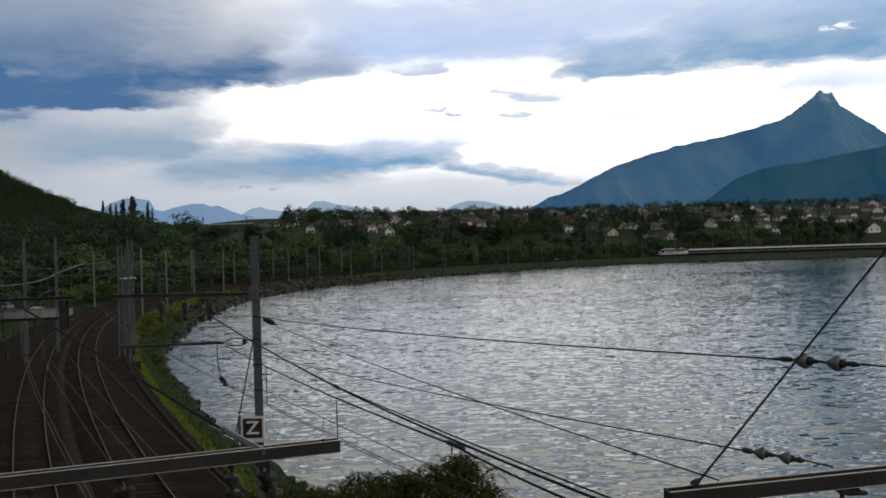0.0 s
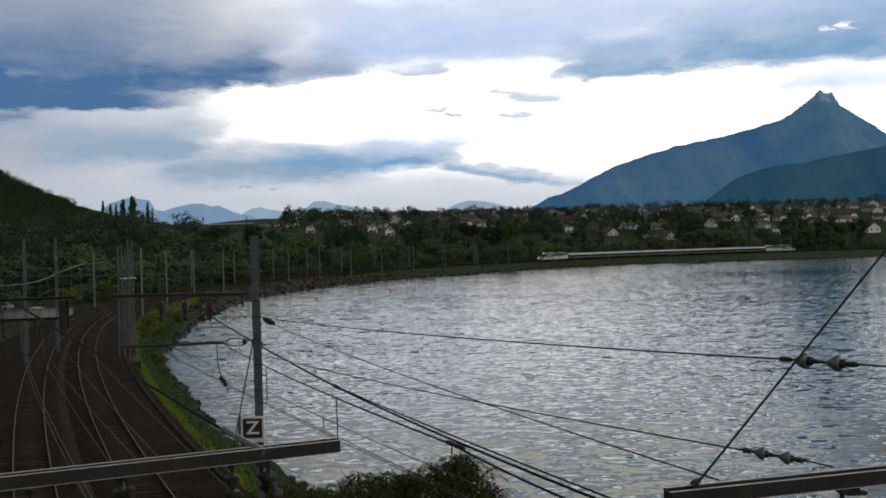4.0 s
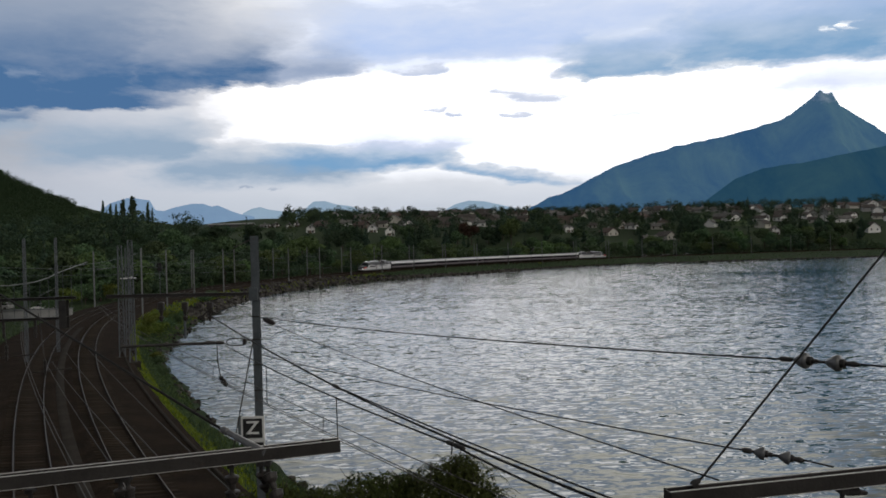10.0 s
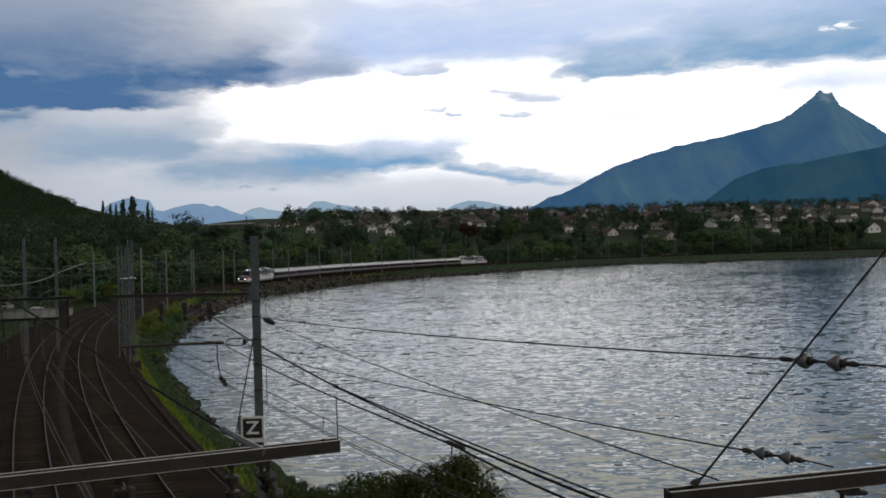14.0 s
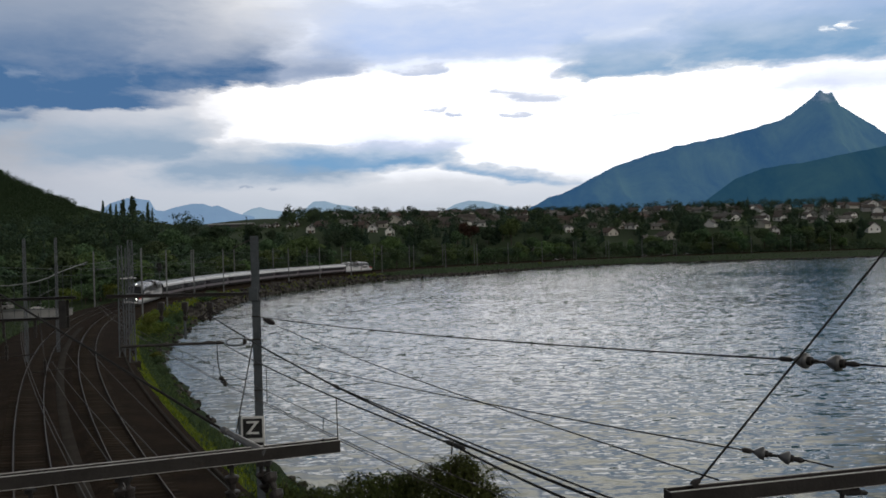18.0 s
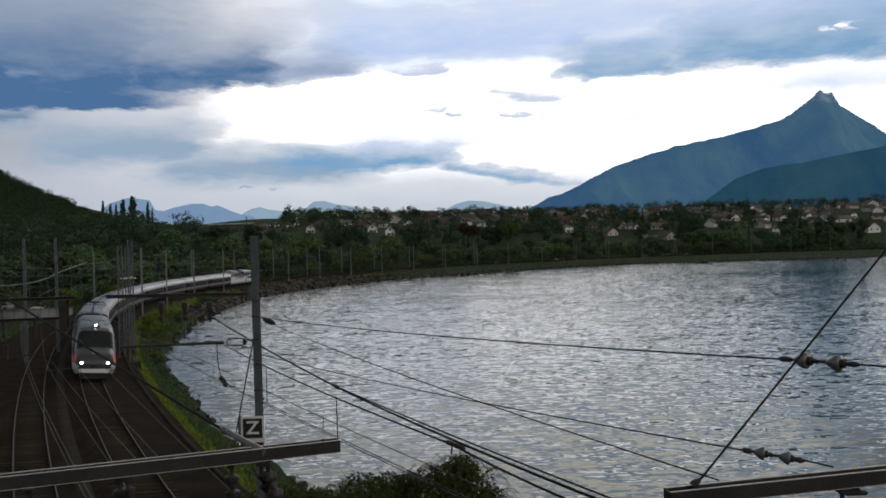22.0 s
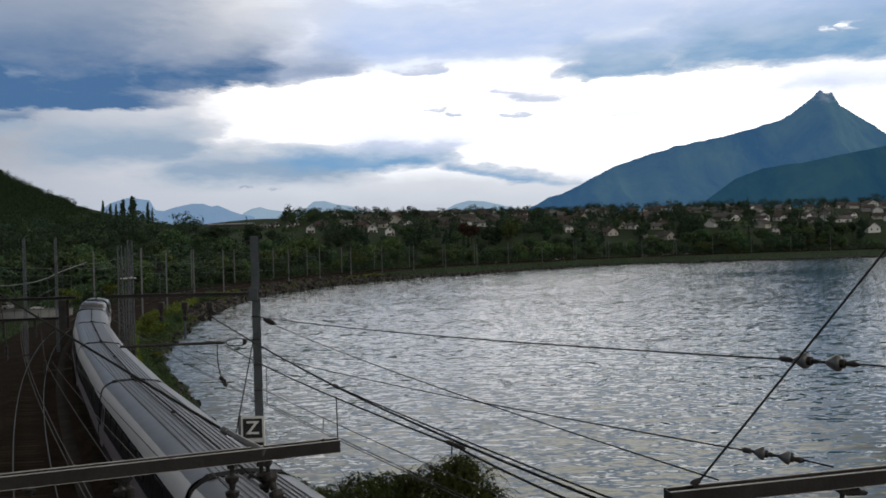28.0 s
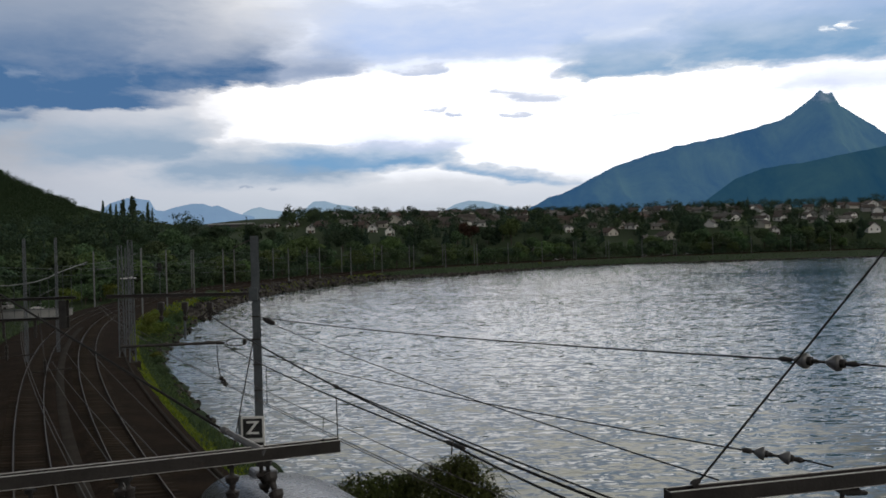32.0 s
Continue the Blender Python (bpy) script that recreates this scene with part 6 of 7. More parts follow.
def tufts(name, s0, s1, o0, o1, count, h, words, seed, mat="grass"):
    rg = np.random.default_rng(seed)
    V, F = [], []
    ss, uu = rg.uniform(s0, s1, count), rg.random(count)
    P = np.array([along(a, 0) for a in ss])
    T = np.interp(ss, PATH_S, PATH_T)
    hi = np.minimum(np.interp(ss, SHORE_S, SHORE_O) - 0.8, o1) if o1 > 0 else np.full(count, o1)
    oo = o0 + (hi - o0) * uu
    X, Y = P[:, 0] + oo * np.cos(T), P[:, 1] - oo * np.sin(T)
    Z = land_height(X, Y)
    for x, y, z in zip(X, Y, Z):
        for _ in range(3):
            a, l = rg.uniform(0, 6.28), h * rg.uniform(0.5, 1.3)
            w = l * 0.22
            dx, dy = math.cos(a), math.sin(a)
            k = len(V)
            V += [(x - dy * w, y + dx * w, z - 0.05), (x + dy * w, y - dx * w, z - 0.05), (x + dx * l * 0.5, y + dy * l * 0.5, z + l)]
            F.append((k, k + 1, k + 2))
    ob = new(name, data_mesh(name, V, F, M[mat]))
    return tagged(ob, words, "grass", kind="stuff")


tufts("grass", 8, 135, 3.5, 30, 15000, 0.17, "bright yellow-green grass on the bank beside the track", 7)
tufts("weeds", 8, 140, 5.2, 30, 9000, 0.30, "dark green weeds down to the waterline", 12, "leaf_mid")
tufts("grass", 135, 330, 4.2, 30, 2500, 0.5, "rough grass along the embankment", 8)
tufts("grass", 330, 720, 4.5, 60, 2600, 0.7, "long grass on the lakeside slope", 9, "leaf_mid")
tufts("grass", 20, 160, -9.5, -26, 7000, 0.30, "rough grass at the edge of the yard", 10, "leaf_mid")

# pale low building and parked van behind the yard
bx, by = (-69.36, 137.0)
lb = holder("yard_wall", Matrix.Translation((bx, by, -1.2)) @ Matrix.Rotation(radians(6), 4, "Z"), "low pale concrete wall at the back of the yard", "wall")
bm = bmesh.new()
box(bm, (0, 0, 0.9), (17, 0.4, 2.2), bevel=0.05)
part("wall_slab", bm, M["wall_grey"], lb)
bm = bmesh.new()
box(bm, (0, 0, 2.06), (17.2, 0.7, 0.14), bevel=0.03)
part("coping", bm, M["concrete_post"], lb)



def car(x, y, yaw, paint, words):
    """Small parked hatchback: hull, glasshouse, wheels."""
    ob = holder("car", Matrix.Translation((x, y, land_z(x, y))) @ Matrix.Rotation(radians(yaw), 4, "Z"), words, "car", "parked cars")
    for nm, key, wide, prof in (("body", paint, 0.84, [(-1.95, 0.28), (1.9, 0.28), (2.0, 0.5), (1.95, 0.72), (1.1, 0.90), (-1.7, 0.95), (-2.0, 0.8)]), ("glasshouse", "glass", 0.72, [(-1.75, 0.94), (1.05, 0.90), (0.45, 1.36), (-1.35, 1.40)]), ("roof", paint, 0.68, [(-1.38, 1.40), (0.46, 1.36), (0.30, 1.44), (-1.15, 1.47)])):
        bm = bmesh.new()
        a = [bm.verts.new((-wide, p, q)) for p, q in prof]
        b_ = [bm.verts.new((wide, p, q)) for p, q in prof]
        bm.faces.new(a)
        bm.faces.new(b_[::-1])
        for k in range(len(prof)):
            bm.faces.new((a[k], b_[k], b_[(k + 1) % len(prof)], a[(k + 1) % len(prof)]))
        bmesh.ops.recalc_face_normals(bm, faces=bm.faces)
        bmesh.ops.bevel(bm, geom=list(bm.edges), offset=0.05, segments=1, affect="EDGES")
        part(nm, bm, M[key], ob)
    for sx in (-0.78, 0.78):
        for wy in (-1.25, 1.25):
            bm = bmesh.new()
            rod(bm, (sx - 0.09, wy, 0.31), (sx + 0.09, wy, 0.31), 0.31, seg=14)
            part("wheel", bm, M["rubber"], ob)
    return ob


CAR_WORDS = {"white": "white hatchback parked behind the railway line", "wall_grey": "grey hatchback parked behind the railway line", "black": "black hatchback parked behind the railway line", "tgv_silver": "silver hatchback parked behind the railway line"}
for s, o, paint, turn_by in ((448, -12.5, "white", 85), (492, -12.5, "tgv_silver", 80), (498, -13.5, "white", 95), (560, -12.5, "white", 88), (572, -11.5, "wall_grey", 92), (577, -12.5, "white", 84), (583, -11.6, "black", 90), (592, -12.5, "tgv_silver", 87), (632, -12.0, "white", 90)):
    p = along(s, o)
    car(p.x, p.y, turn_by - math.degrees(bearing(s)), paint, CAR_WORDS[paint])
for x, y, yaw, paint in ((-124.5, 284, 70, "white"), (-114, 268, 75, "tgv_silver"), (-76.3, 160, 85, "white"), (-84, 160, 80, "wall_grey")):
    car(x, y, yaw, paint, "%s car parked on the yard road" % {"white": "white", "tgv_silver": "silver", "wall_grey": "grey"}[paint])

# sleepers near the camera, one by one
for tr, centre in tracks:
    for s in np.arange(-8.0, 121.0, 0.62):
        shared("sleeper", sleeper_me, tr, at_track(s, centre + rnd.uniform(-0.04, 0.04)) @ Matrix.Rotation(rnd.uniform(-0.02, 0.02), 4, "Z"))

# ------------------------------------------------------------------ the train
TRAIN = 196.0
POWER, TRAILER = 22.0, 19.0


def quads_by(rings, pick):
    """Loft of rings; pick(i, k) names the group of each face. Returns a bmesh for each group."""
    out = {}
    for i in range(len(rings) - 1):
        for k in range(len(rings[0]) - 1):
            g = pick(i, k)
            bm, vs = out.setdefault(g, (bmesh.new(), {}))
            f = []
            for a, b_ in ((i, k), (i + 1, k), (i + 1, k + 1), (i, k + 1)):
                if (a, b_) not in vs:
                    vs[(a, b_)] = bm.verts.new(rings[a][b_])
                f.append(vs[(a, b_)])
            bm.faces.new(f)
    for bm, _ in out.values():
        bmesh.ops.recalc_face_normals(bm, faces=bm.faces)
    return {g: v[0] for g, v in out.items()}


def bogie(parent, y, motor=False):
    bm = bmesh.new()
    box(bm, (-1.02, y, 0.55), (0.14, 2.9, 0.22), bevel=0.03)
    box(bm, (1.02, y, 0.55), (0.14, 2.9, 0.22), bevel=0.03)
    box(bm, (0, y, 0.6), (1.95, 0.5, 0.25), bevel=0.03)
    for sx in (-1, 1):
        for dy in (-1.35, 1.35):
            rod(bm, (sx * 1.02, y + dy, 0.5), (sx * 1.02, y + dy, 0.95), 0.12, seg=8)
    b = part("bogie", bm, M["under"], parent)
    for dy in (-1.5, 1.5):
        w = bmesh.new()
        rod(w, (-0.8, y + dy, 0.46), (0.8, y + dy, 0.46), 0.08, seg=8)
        for sx in (-1, 1):
            rod(w, (sx * 0.68, y + dy, 0.46), (sx * 0.82, y + dy, 0.46), 0.46, seg=20)
        part("wheelset", w, M["rail"], b)


def side_strip(rows, y0, y1, side):
    bm = bmesh.new()
    n = 10
    a = [[bm.verts.new((side * x, y0 + (y1 - y0) * i / n, z)) for x, z in rows] for i in range(n + 1)]
    for i in range(n):
        for k in range(len(rows) - 1):
            bm.faces.new((a[i][k], a[i + 1][k], a[i + 1][k + 1], a[i][k + 1]))
    bmesh.ops.recalc_face_normals(bm, faces=bm.faces)
    return bm


def trailer():
    car = holder("passenger_coach", Matrix(), "silver articulated high-speed coach with dark window band", "train coach", "train")
    h = TRAILER / 2 - 0.22
    # roof: rounded shoulders and ribs that run along the coach
    bm = bmesh.new()
    prof = [(1.51, 2.66), (1.505, 2.80), (1.48, 2.96), (1.43, 3.10), (1.35, 3.22), (1.24, 3.31), (1.10, 3.38), (0.95, 3.42)]
    ribs = []
    x = 0.80
    while x > -0.80:
        z = 3.42 + 0.08 * (1 - x * x)
        ribs += [(x, z), (x - 0.015, z + 0.04), (x - 0.045, z + 0.04), (x - 0.06, z)]
        x -= 0.16
    full = prof + ribs + [(-a, b_) for a, b_ in prof[::-1]]
    ends = [[bm.verts.new((a, y, b_)) for a, b_ in full] for y in (-h, -h / 3, h / 3, h)]
    for p, q in zip(ends, ends[1:]):
        for k in range(len(full) - 1):
            bm.faces.new((p[k], q[k], q[k + 1], p[k + 1]))
    bmesh.ops.recalc_face_normals(bm, faces=bm.faces)
    part("roof", bm, M["tgv_roof"], car, "ribbed grey roof", True)
    for sx in (-1, 1):
        part("cornice", side_strip([(1.519, 2.60), (1.519, 2.68), (1.514, 2.80), (1.489, 2.965), (1.438, 3.108), (1.358, 3.23)], -h, h, sx), M["tgv_silver"], car, "pale silver cornice", True)
        part("window_band", side_strip([(1.51, 1.58), (1.515, 2.2), (1.51, 2.60)], -h, h, sx), M["tgv_dark"], car, "dark window band")
        part("lower_panel", side_strip([(1.47, 0.95), (1.51, 1.15), (1.51, 1.58)], -h, h, sx), M["tgv_pink"], car, "pale grey lower panel")
        part("skirt", side_strip([(1.30, 0.42), (1.36, 0.6), (1.47, 0.95)], -h + 1.4, h - 1.4, sx), M["under"], car, "dark skirt")
        for k in range(8):
            wbm = bmesh.new()
            box(wbm, (sx * 1.517, -h + 2.9 + k * 1.72, 2.18), (0.02, 1.42, 0.66), bevel=0.008)
            part("window", wbm, M["train_glass"], car)
        dbm = bmesh.new()
        box(dbm, (sx * 1.514, -h + 1.15, 1.75), (0.02, 0.95, 1.75), bevel=0.008)
        d = part("door", dbm, M["tgv_pink"], car, "grey sliding door")
        wbm = bmesh.new()
        box(wbm, (sx * 1.528, -h + 1.15, 2.15), (0.012, 0.45, 0.7))
        part("door_window", wbm, M["train_glass"], d)
    for y in (-h - 0.01, h + 0.01):
        bm = bmesh.new()
        pr = [(1.38, 0.8), (1.48, 1.2), (1.48, 2.6), (1.40, 3.08), (1.0, 3.47), (0, 3.57)]
        pr = pr + [(-a, b_) for a, b_ in pr[-2::-1]]
        s_ = 1 if y > 0 else -1
        a = [bm.verts.new((p, y, q)) for p, q in pr]
        b_ = [bm.verts.new((p * 0.965, y + s_ * 0.23, q * 0.985)) for p, q in pr]
        bm.faces.new(a)
        for k in range(len(pr)):
            bm.faces.new((a[k], a[(k + 1) % len(pr)], b_[(k + 1) % len(pr)], b_[k]))
        bmesh.ops.recalc_face_normals(bm, faces=bm.faces)
        part("gangway_bellows", bm, M["rubber"], car, "black gangway bellows")
    bm = bmesh.new()
    tube(bm, [Vector((0.12, -h - 0.2 + (2 * h + 0.4) * k / 8, 3.62)) for k in range(9)], 0.035, 6)
    line = part("roof_cable", bm, M["cable"], car, "black high-voltage roof cable")
    for y in (-h + 0.5, 0, h - 0.5):
        bm = bmesh.new()
        lathe(bm, (0.12, y, 3.45), (0.12, y, 3.63), [(0, 0.07), (0.2, 0.1), (0.4, 0.06), (0.6, 0.1), (0.8, 0.06), (1, 0.04)])
        part("insulator", bm, M["insulator"], line)
    bm = bmesh.new()
    box(bm, (0, 0, 0.72), (2.5, 2 * h - 4, 0.45), bevel=0.05)
    box(bm, (0, 0, 1.0), (2.72, 2 * h, 0.2))
    part("underframe", bm, M["under"], car)
    bogie(car, h + 0.22)
    return car


def power_car(lead):
    words = "silver streamlined power car with dark bonnet and red flashes" + (", headlights lit" if lead else ", rearmost")
    car = holder("power_car", Matrix(), words, "locomotive", "train")
    H0 = POWER / 2
    U_ = [0, 0.12, 0.35, 0.7, 1.1, 1.5, 1.9, 2.05, 2.4, 2.8, 3.2, 3.35, 3.8, 4.4, 5.0, 5.5, 6.0, 7.0, 8.0, 9.2, 10.6, 12.0, 12.05, 13.0, 14.0, 15.0, 15.95, 16.0, 16.3, 16.8, 17.5, 18.4, 19.2, 19.7, 20.1, 20.5, 21.0, 21.7]
    WID = ([0, 0.12, 0.35, 0.7, 1.1, 1.9, 2.8, 4.0, 5.0, 22], [1.10, 1.27, 1.37, 1.44, 1.48, 1.51, 1.53, 1.54, 1.54, 1.54])
    TOP = ([0, 0.12, 0.35, 0.7, 1.1, 1.5, 2.05, 2.4, 2.8, 3.2, 3.35, 3.8, 5.0, 6.0, 12.0, 12.05, 15.95, 16.0, 16.8, 19.0, 19.7, 20.1, 20.5, 22], [1.30, 1.62, 1.84, 2.00, 2.12, 2.22, 2.34, 2.66, 3.00, 3.36, 3.48, 3.70, 3.86, 3.92, 3.96, 3.35, 3.35, 4.02, 4.14, 4.14, 4.02, 3.86, 3.60, 3.55])
    BOT = ([0, 0.3, 1.0, 2.0, 22], [0.66, 0.56, 0.46, 0.42, 0.45])
    angs = [0, 6, 12, 18, 24, 30, 38, 46, 54, 62, 70, 80, 90]
    rings = []
    for u in U_:
        w, zt, zb = (float(np.interp(u, *t)) for t in (WID, TOP, BOT))
        hf = [(w * 0.88, zb), (w * 0.97, zb + 0.25), (w, 0.95)]
        for a in angs[1:]:
            c, s = math.cos(radians(a)), math.sin(radians(a))
            e1, e2 = (0.32, 0.66) if u < 5.0 else (0.30, 0.60)
            hf.append((w * max(c, 0) ** e1, 0.95 + (zt - 0.95) * s ** e2))
        hf[-1] = (0.0, zt)
        ring = [Vector((x, H0 - u, z)) for x, z in hf] + [Vector((-x, H0 - u, z)) for x, z in hf[-2::-1]]
        rings.append(ring)
    n = len(rings[0])
    half = (n - 1) // 2

    def pick(i, k):
        u = (U_[i] + U_[i + 1]) / 2
        kk = k if k < half else n - 2 - k
        if kk < 2:
            return "bumper"
        a = (angs[kk - 2] + angs[kk - 1]) / 2
        if u < 0.5 and a < 10:
            return "bumper"
        if u < 2.02:
            if a > 42 or u < 0.3 and a > 20:
                return "bonnet"
            return "flash" if (u > 0.4 and a > 9) else "side"
        if u < 3.32:
            return "windscreen" if a > 13 else "side"
        if u > 12.0 and u < 16.0 and a > 42:
            return "roof_well"
        if (26 if u < 8 else 20) < a < 38 and 3.3 < u < 19.9:
            return "dark"
        if a >= 38 or u > 19.9 and a > 26:
            return "roof"
        return "side"

    looks = {"bumper": ("lower_fairing", M["tgv_nose"], ""), "bonnet": ("bonnet", M["tgv_bonnet"], "dark grey bonnet"), "flash": ("red_flash", M["tgv_red"], "red side flash"), "side": ("side_panel", M["tgv_silver"], ""), "windscreen": ("windscreen", M["screen"], "dark raked windscreen"), "roof_well": ("roof_well", M["under"], "dark roof equipment well"), "dark": ("side_band", M["tgv_shoulder"], "glossy black shoulder band"), "roof": ("roof", M["tgv_hood"], "dark grey roof hood")}
    for g, bm in quads_by(rings, lambda i, k: pick(i, k) + ("_" if pick(i, k) in ("flash", "dark") and k < half else "")).items():
        g = g.rstrip("_")
        nm, mt, lb = looks[g]
        part(nm, bm, mt, car, lb, smooth=True)
    # end walls
    bm = bmesh.new()
    bm.faces.new([bm.verts.new(v) for v in rings[-1]])
    part("end_wall", bm, M["rubber"], car)
    bm = bmesh.new()
    bm.faces.new([bm.verts.new(v) for v in rings[0][:3] + rings[0][-3:]])
    part("front_plate", bm, M["tgv_silver"], car)
    bm = bmesh.new()
    bm.faces.new([bm.verts.new(v) for v in rings[0][2:-2]])
    part("nose_plate", bm, M["tgv_bonnet"], car, "dark nose plate")
    bm = bmesh.new()
    box(bm, (0, H0 + 0.0, 1.12), (0.5, 0.1, 0.28), bevel=0.03)
    part("coupler_cover", bm, M["under"], car, "dark coupler hatch")
    bm = bmesh.new()
    box(bm, (0, H0 - 0.7, 0.36), (1.9, 0.5, 0.5), bevel=0.08)
    box(bm, (0, H0 - 1.0, 0.18), (1.7, 0.12, 0.3), bevel=0.04)
    part("obstacle_plough", bm, M["under"], car)
    for sx in (-1, 1):
        bm = bmesh.new()
        box(bm, (sx * 1.525, H0 - 6.6, 2.02), (0.03, 4.6, 0.62), bevel=0.01)
        part("side_window", bm, M["train_glass"], car, "black side window band")
        bm = bmesh.new()
        box(bm, (sx * 1.53, H0 - 9.8, 1.7), (0.03, 0.75, 1.75), bevel=0.01)
        part("cab_door", bm, M["tgv_pink"], car)
        for k in range(4):
            bm = bmesh.new()
            box(bm, (sx * 1.525, H0 - 12.6 - k * 1.7, 2.1), (0.03, 1.3, 0.6), bevel=0.01)
            for j in range(4):
                box(bm, (sx * 1.545, H0 - 12.6 - k * 1.7, 1.88 + 0.15 * j), (0.02, 1.2, 0.05))
            part("air_grille", bm, M["tgv_nose"], car)
        bm = bmesh.new()
        lathe(bm, (sx * 0.88, H0 - 0.60, 1.40), (sx * 0.89, H0 + 0.02, 1.38), [(0, 0.115), (0.8, 0.115), (1, 0.10)], 14)
        part("headlight", bm, M["headlight"] if lead else M["logo"], car, "lit round headlight" if lead else "")
    bm = bmesh.new()
    box(bm, (0, H0 - 4.1, 3.80), (0.6, 0.5, 0.2), bevel=0.04)
    hl = part("lamp_housing", bm, M["tgv_roof"], car)
    bm = bmesh.new()
    lathe(bm, (0.0, H0 - 3.95, 3.86), (0.0, H0 - 3.80, 3.86), [(0, 0.09), (1, 0.08)], 12)
    part("top_lamp", bm, M["headlight"] if lead else M["logo"], hl, "lit roof lamp" if lead else "")
    bm = bmesh.new()
    for k, wd in enumerate((0.09, 0.08, 0.10, 0.08)):
        box(bm, (-0.18 + k * 0.12, H0 - 0.66, 2.00), (wd, 0.05, 0.12), Euler((radians(-55), 0, 0)).to_matrix())
    part("emblem", bm, M["logo"], car, "pale plain emblem bars")
    for x0, x1, y1, z1 in ((-0.55, -0.1, 2.55, 2.70), (0.55, 0.95, 2.5, 2.62)):
        bm = bmesh.new()
        rod(bm, (x0, H0 - 2.02, 2.27), (x1, H0 - y1, z1), 0.015)
        part("wiper", bm, M["iron"], car)
    # roof equipment
    for k, (x, y) in enumerate(((-0.7, 12.5), (-0.25, 13.1), (0.3, 12.6), (0.7, 13.4), (-0.6, 14.6), (0.1, 14.3), (0.6, 14.9), (-0.75, 15.5), (0.25, 15.5))):
        bm = bmesh.new()
        lathe(bm, (x, H0 - y, 3.33), (x, H0 - y, 3.80), [(0, 0.12), (0.1, 0.16), (0.2, 0.1), (0.35, 0.16), (0.5, 0.1), (0.65, 0.16), (0.8, 0.09), (1, 0.06)])
        part("insulator", bm, M["white"] if k % 3 else M["insulator"], car)
    bm = bmesh.new()
    for y in (12.5, 13.9, 15.4):
        rod(bm, (-1.0, H0 - y, 3.45), (1.0, H0 - y, 3.45), 0.04)
    for x in (-0.55, 0.55):
        rod(bm, (x, H0 - 12.2, 3.55), (x, H0 - 15.8, 3.55), 0.04)
    part("pantograph_frame", bm, M["iron"], car)
    def roof_at(x, u):
        """Height of the roof hood at a place on it."""
        w, zt = float(np.interp(u, *WID)), float(np.interp(u, *TOP))
        c = min(abs(x) / w, 0.999) ** (1 / 0.30)
        return 0.95 + (zt - 0.95) * math.sqrt(1 - c * c) ** 0.60

    for x0, y0, x1, y1, r, key in ((-0.9, 13.0, -0.9, 15.6, 0.10, "iron"), (0.85, 12.9, 0.85, 14.2, 0.13, "porcelain"), (-0.3, 14.9, 0.5, 14.9, 0.09, "iron"), (-0.45, 13.6, 0.05, 15.2, 0.05, "tgv_red")):
        bm = bmesh.new()
        lathe(bm, (x0, H0 - y0, 3.52), (x1, H0 - y1, 3.58), [(0, r * 0.6), (0.04, r), (0.30, r), (0.33, r * 0.8), (0.66, r * 0.8), (0.70, r), (0.96, r), (1, r * 0.6)])
        part("roof_apparatus", bm, M[key], car)

    # pale fairing with a rounded front before the well
    bm = bmesh.new()
    rows = []
    for k in range(13):
        u = 7.8 + 4.15 * k / 12
        wd = 1.22 * math.sqrt(1 - (1 - min(k / 7, 1.0)) ** 2) + 0.02
        rows.append([bm.verts.new((wd * q, H0 - u, roof_at(wd * q, min(u, 11.99)) + 0.02 + 0.15 * (1 - q ** 4) * min(k / 4, 1.0))) for q in (j / 6 for j in range(-6, 7))])
    for a, b_ in zip(rows, rows[1:]):
        for j in range(12):
            bm.faces.new((a[j], a[j + 1], b_[j + 1], b_[j]))
    bm.faces.new(rows[-1])
    bmesh.ops.recalc_face_normals(bm, faces=bm.faces)
    part("roof_fairing", bm, M["tgv_roof"], car, "pale grey rounded fairing", True)
    bm = bmesh.new()
    arch = [(1.30 * math.cos(a), 3.30 + 0.80 * math.sin(a) ** 0.7) for a in (math.pi * k / 12 for k in range(13))]
    front = [bm.verts.new((x, H0 - 15.90, z)) for x, z in arch]
    back = [bm.verts.new((x * 0.97, H0 - 15.55, z - 0.06)) for x, z in arch]
    bm.faces.new(back)
    for k in range(12):
        bm.faces.new((front[k], front[k + 1], back[k + 1], back[k]))
    bmesh.ops.recalc_face_normals(bm, faces=bm.faces)
    part("well_bulkhead", bm, M["rubber"], car, "black curved bulkhead")
    for x in (-0.78, 0.70):
        bm = bmesh.new()
        box(bm, (x, H0 - 12.5, 3.62), (0.55, 0.8, 0.34), bevel=0.05)
        part("roof_box", bm, M["tgv_nose"], car, "pale equipment box")
    bm = bmesh.new()
    top = 5.2
    knee = Vector((0, H0 - 15.4, 4.55))
    rod(bm, (0, H0 - 13.3, 3.5), knee, 0.06, 0.045)
    rod(bm, knee, (0, H0 - 13.6, top - 0.1), 0.04, 0.03)
    rod(bm, (0.25, H0 - 13.6, 3.5), knee + Vector((0.1, 0.1, -0.1)), 0.025)
    arm = part("pantograph_arm", bm, M["iron"], car, "raised pantograph arm")
    bm = bmesh.new()
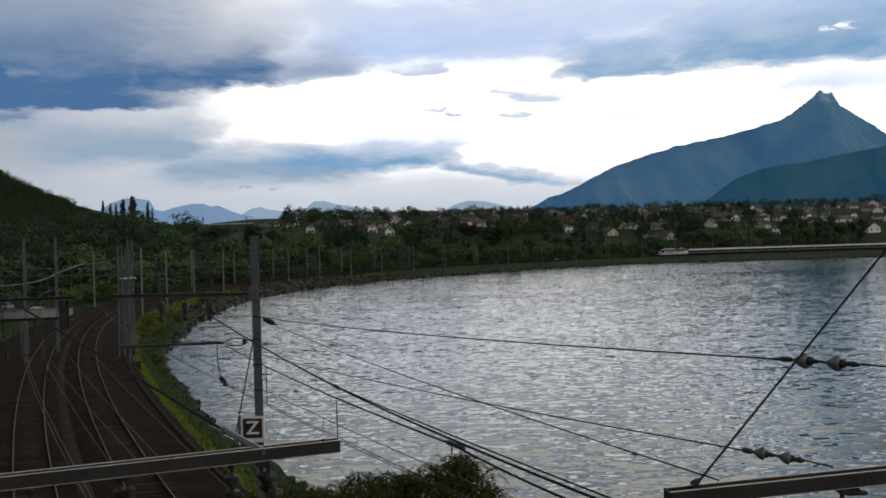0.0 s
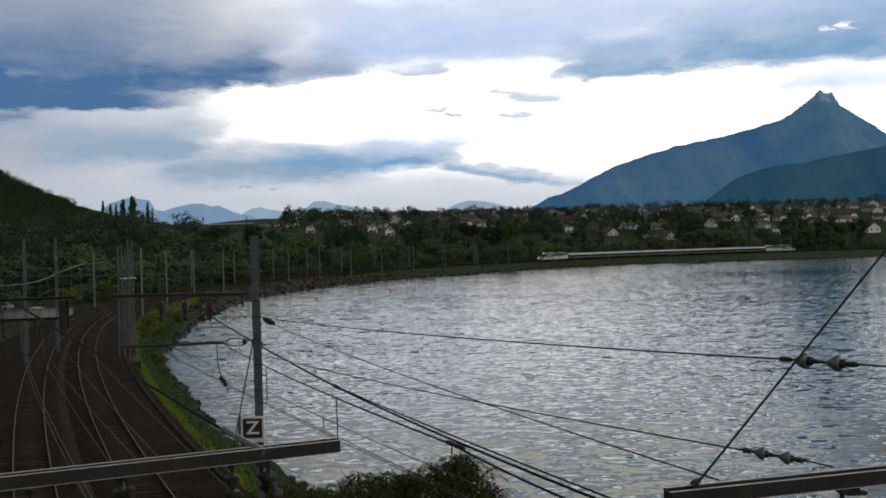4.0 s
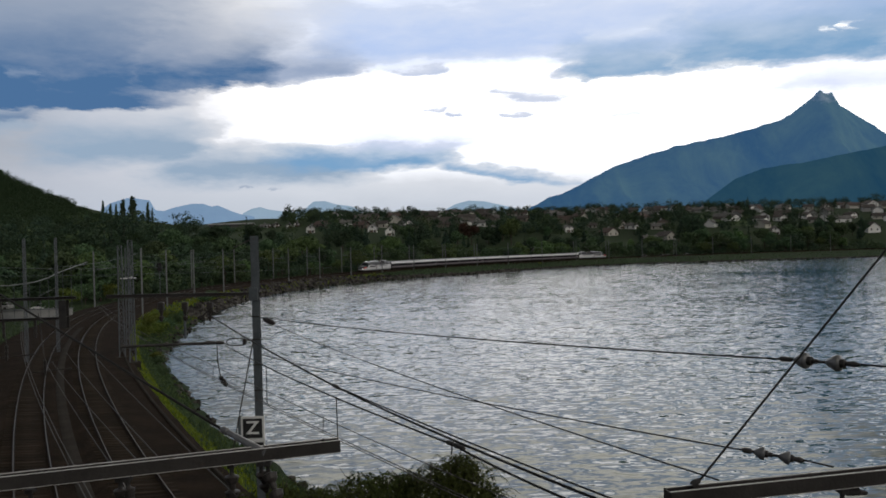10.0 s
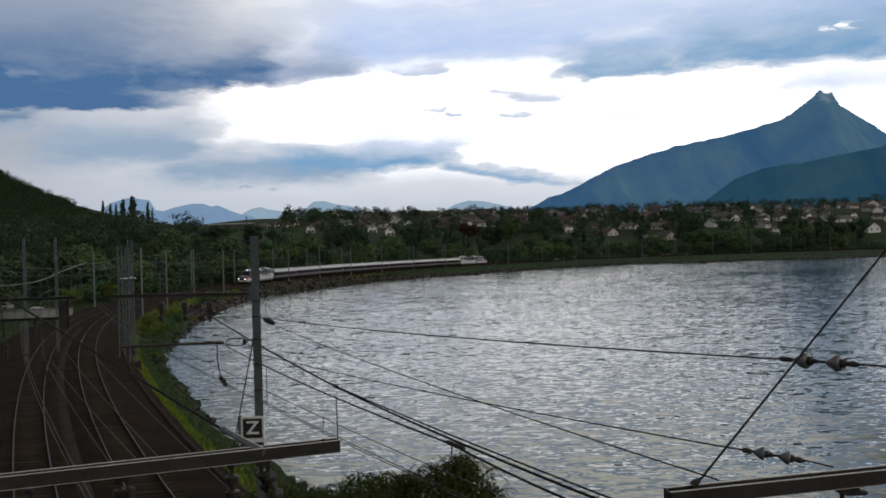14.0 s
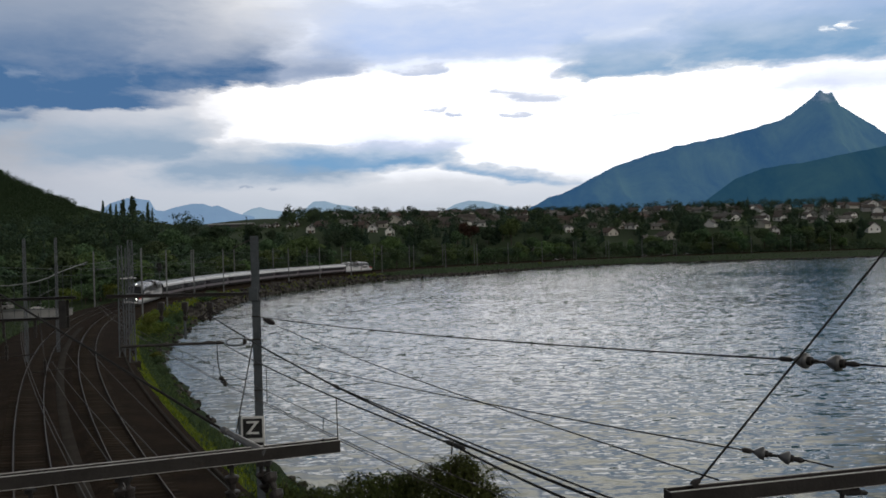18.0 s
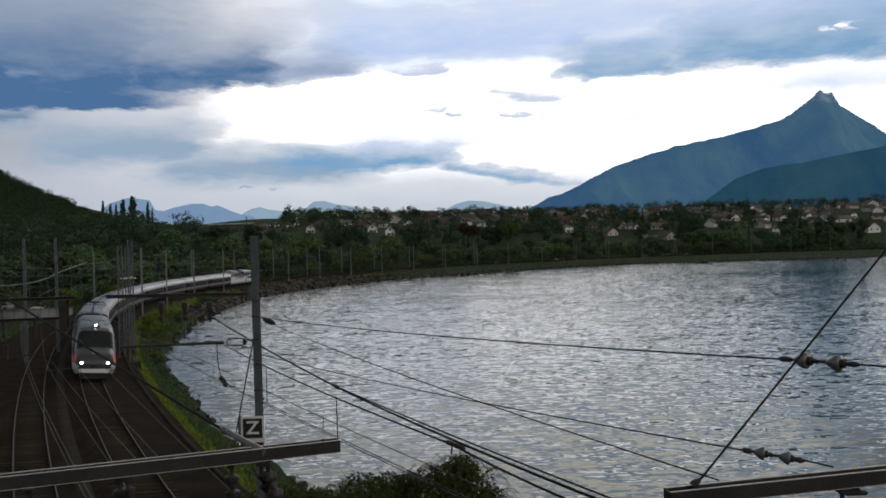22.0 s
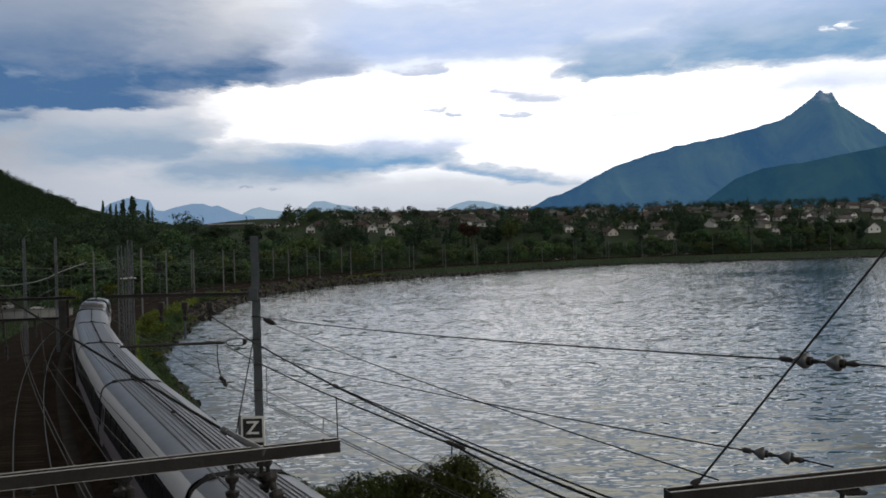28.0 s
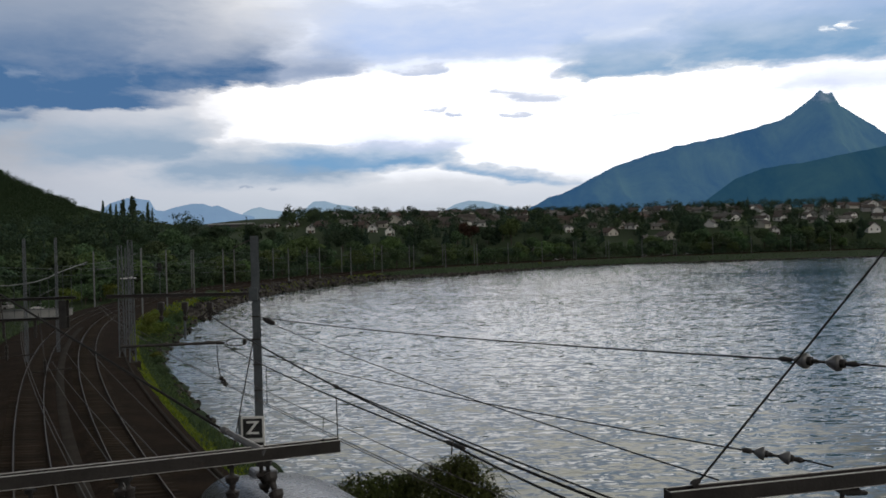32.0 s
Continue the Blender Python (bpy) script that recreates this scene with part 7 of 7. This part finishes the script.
    for dy in (-0.16, 0.16):
        tube(bm, [Vector((x, H0 - 13.6 + dy, z)) for x, z in ((-0.98, top - 0.22), (-0.8, top - 0.06), (-0.6, top), (0.6, top), (0.8, top - 0.06), (0.98, top - 0.22))], 0.03, 6)
    box(bm, (0, H0 - 13.6, top - 0.06), (0.9, 0.34, 0.05))
    part("collector_bow", bm, M["iron"], arm)
    bogie(car, H0 - 4.2, True)
    bogie(car, H0 - 18.0, True)
    bm = bmesh.new()
    box(bm, (0, -0.1, 0.62), (2.5, 9.5, 0.4), bevel=0.05)
    part("underframe", bm, M["under"], car)
    return car


CANT = radians(4.96)
TRAIN_S = (180.0, -375.5, 9.37, -6.91, -11.81)


def nose_at(t):
    u = t / 16.0 - 1.0
    return sum(c * u**i for i, c in enumerate(TRAIN_S)) + 0.42 * max(t - 29.5, 0.0) ** 3


def motions():
    lead, tail, first = power_car(True), power_car(False), trailer()
    cars = [first] + [copy_thing(first, Matrix()) for _ in range(7)]
    times = [0.5 * k for k in range(65)]
    spans = [(lead, 0.0, POWER, 4.2, 18.0, False)]
    spans += [(c, POWER + TRAILER * k, TRAILER, -0.0, TRAILER, False) for k, c in enumerate(cars)]
    spans += [(tail, POWER + TRAILER * 8, POWER, 4.0, 17.8, True)]
    for ob, start, length, f0, f1, turned in spans:
        rows = []
        side = 1.0 if turned else -1.0
        for t in times:
            s = nose_at(t) + start
            a, b_ = along(s + f0, 0.18), along(s + f1, 0.18)
            d = a - b_
            yaw = math.atan2(-d.x, d.y) + (math.pi if turned else 0.0)
            mid = a.lerp(b_, (length / 2 - f0) / (f1 - f0))
            lean = Matrix.Translation((side * 0.75, 0, 0)) @ Matrix.Rotation(-side * CANT, 4, "Y").inverted() @ Matrix.Translation((-side * 0.75, 0, 0))
            rows.append((t, Matrix.Translation(mid) @ Matrix.Rotation(yaw, 4, "Z") @ lean))
        walk(ob, rows)
    drift = [(t, pose(-0.10 * t, -0.16 * t, WATER_Z)) for t in (0.0, 8.0, 16.0, 24.0, 32.0)]
    walk(water, drift)


motions()
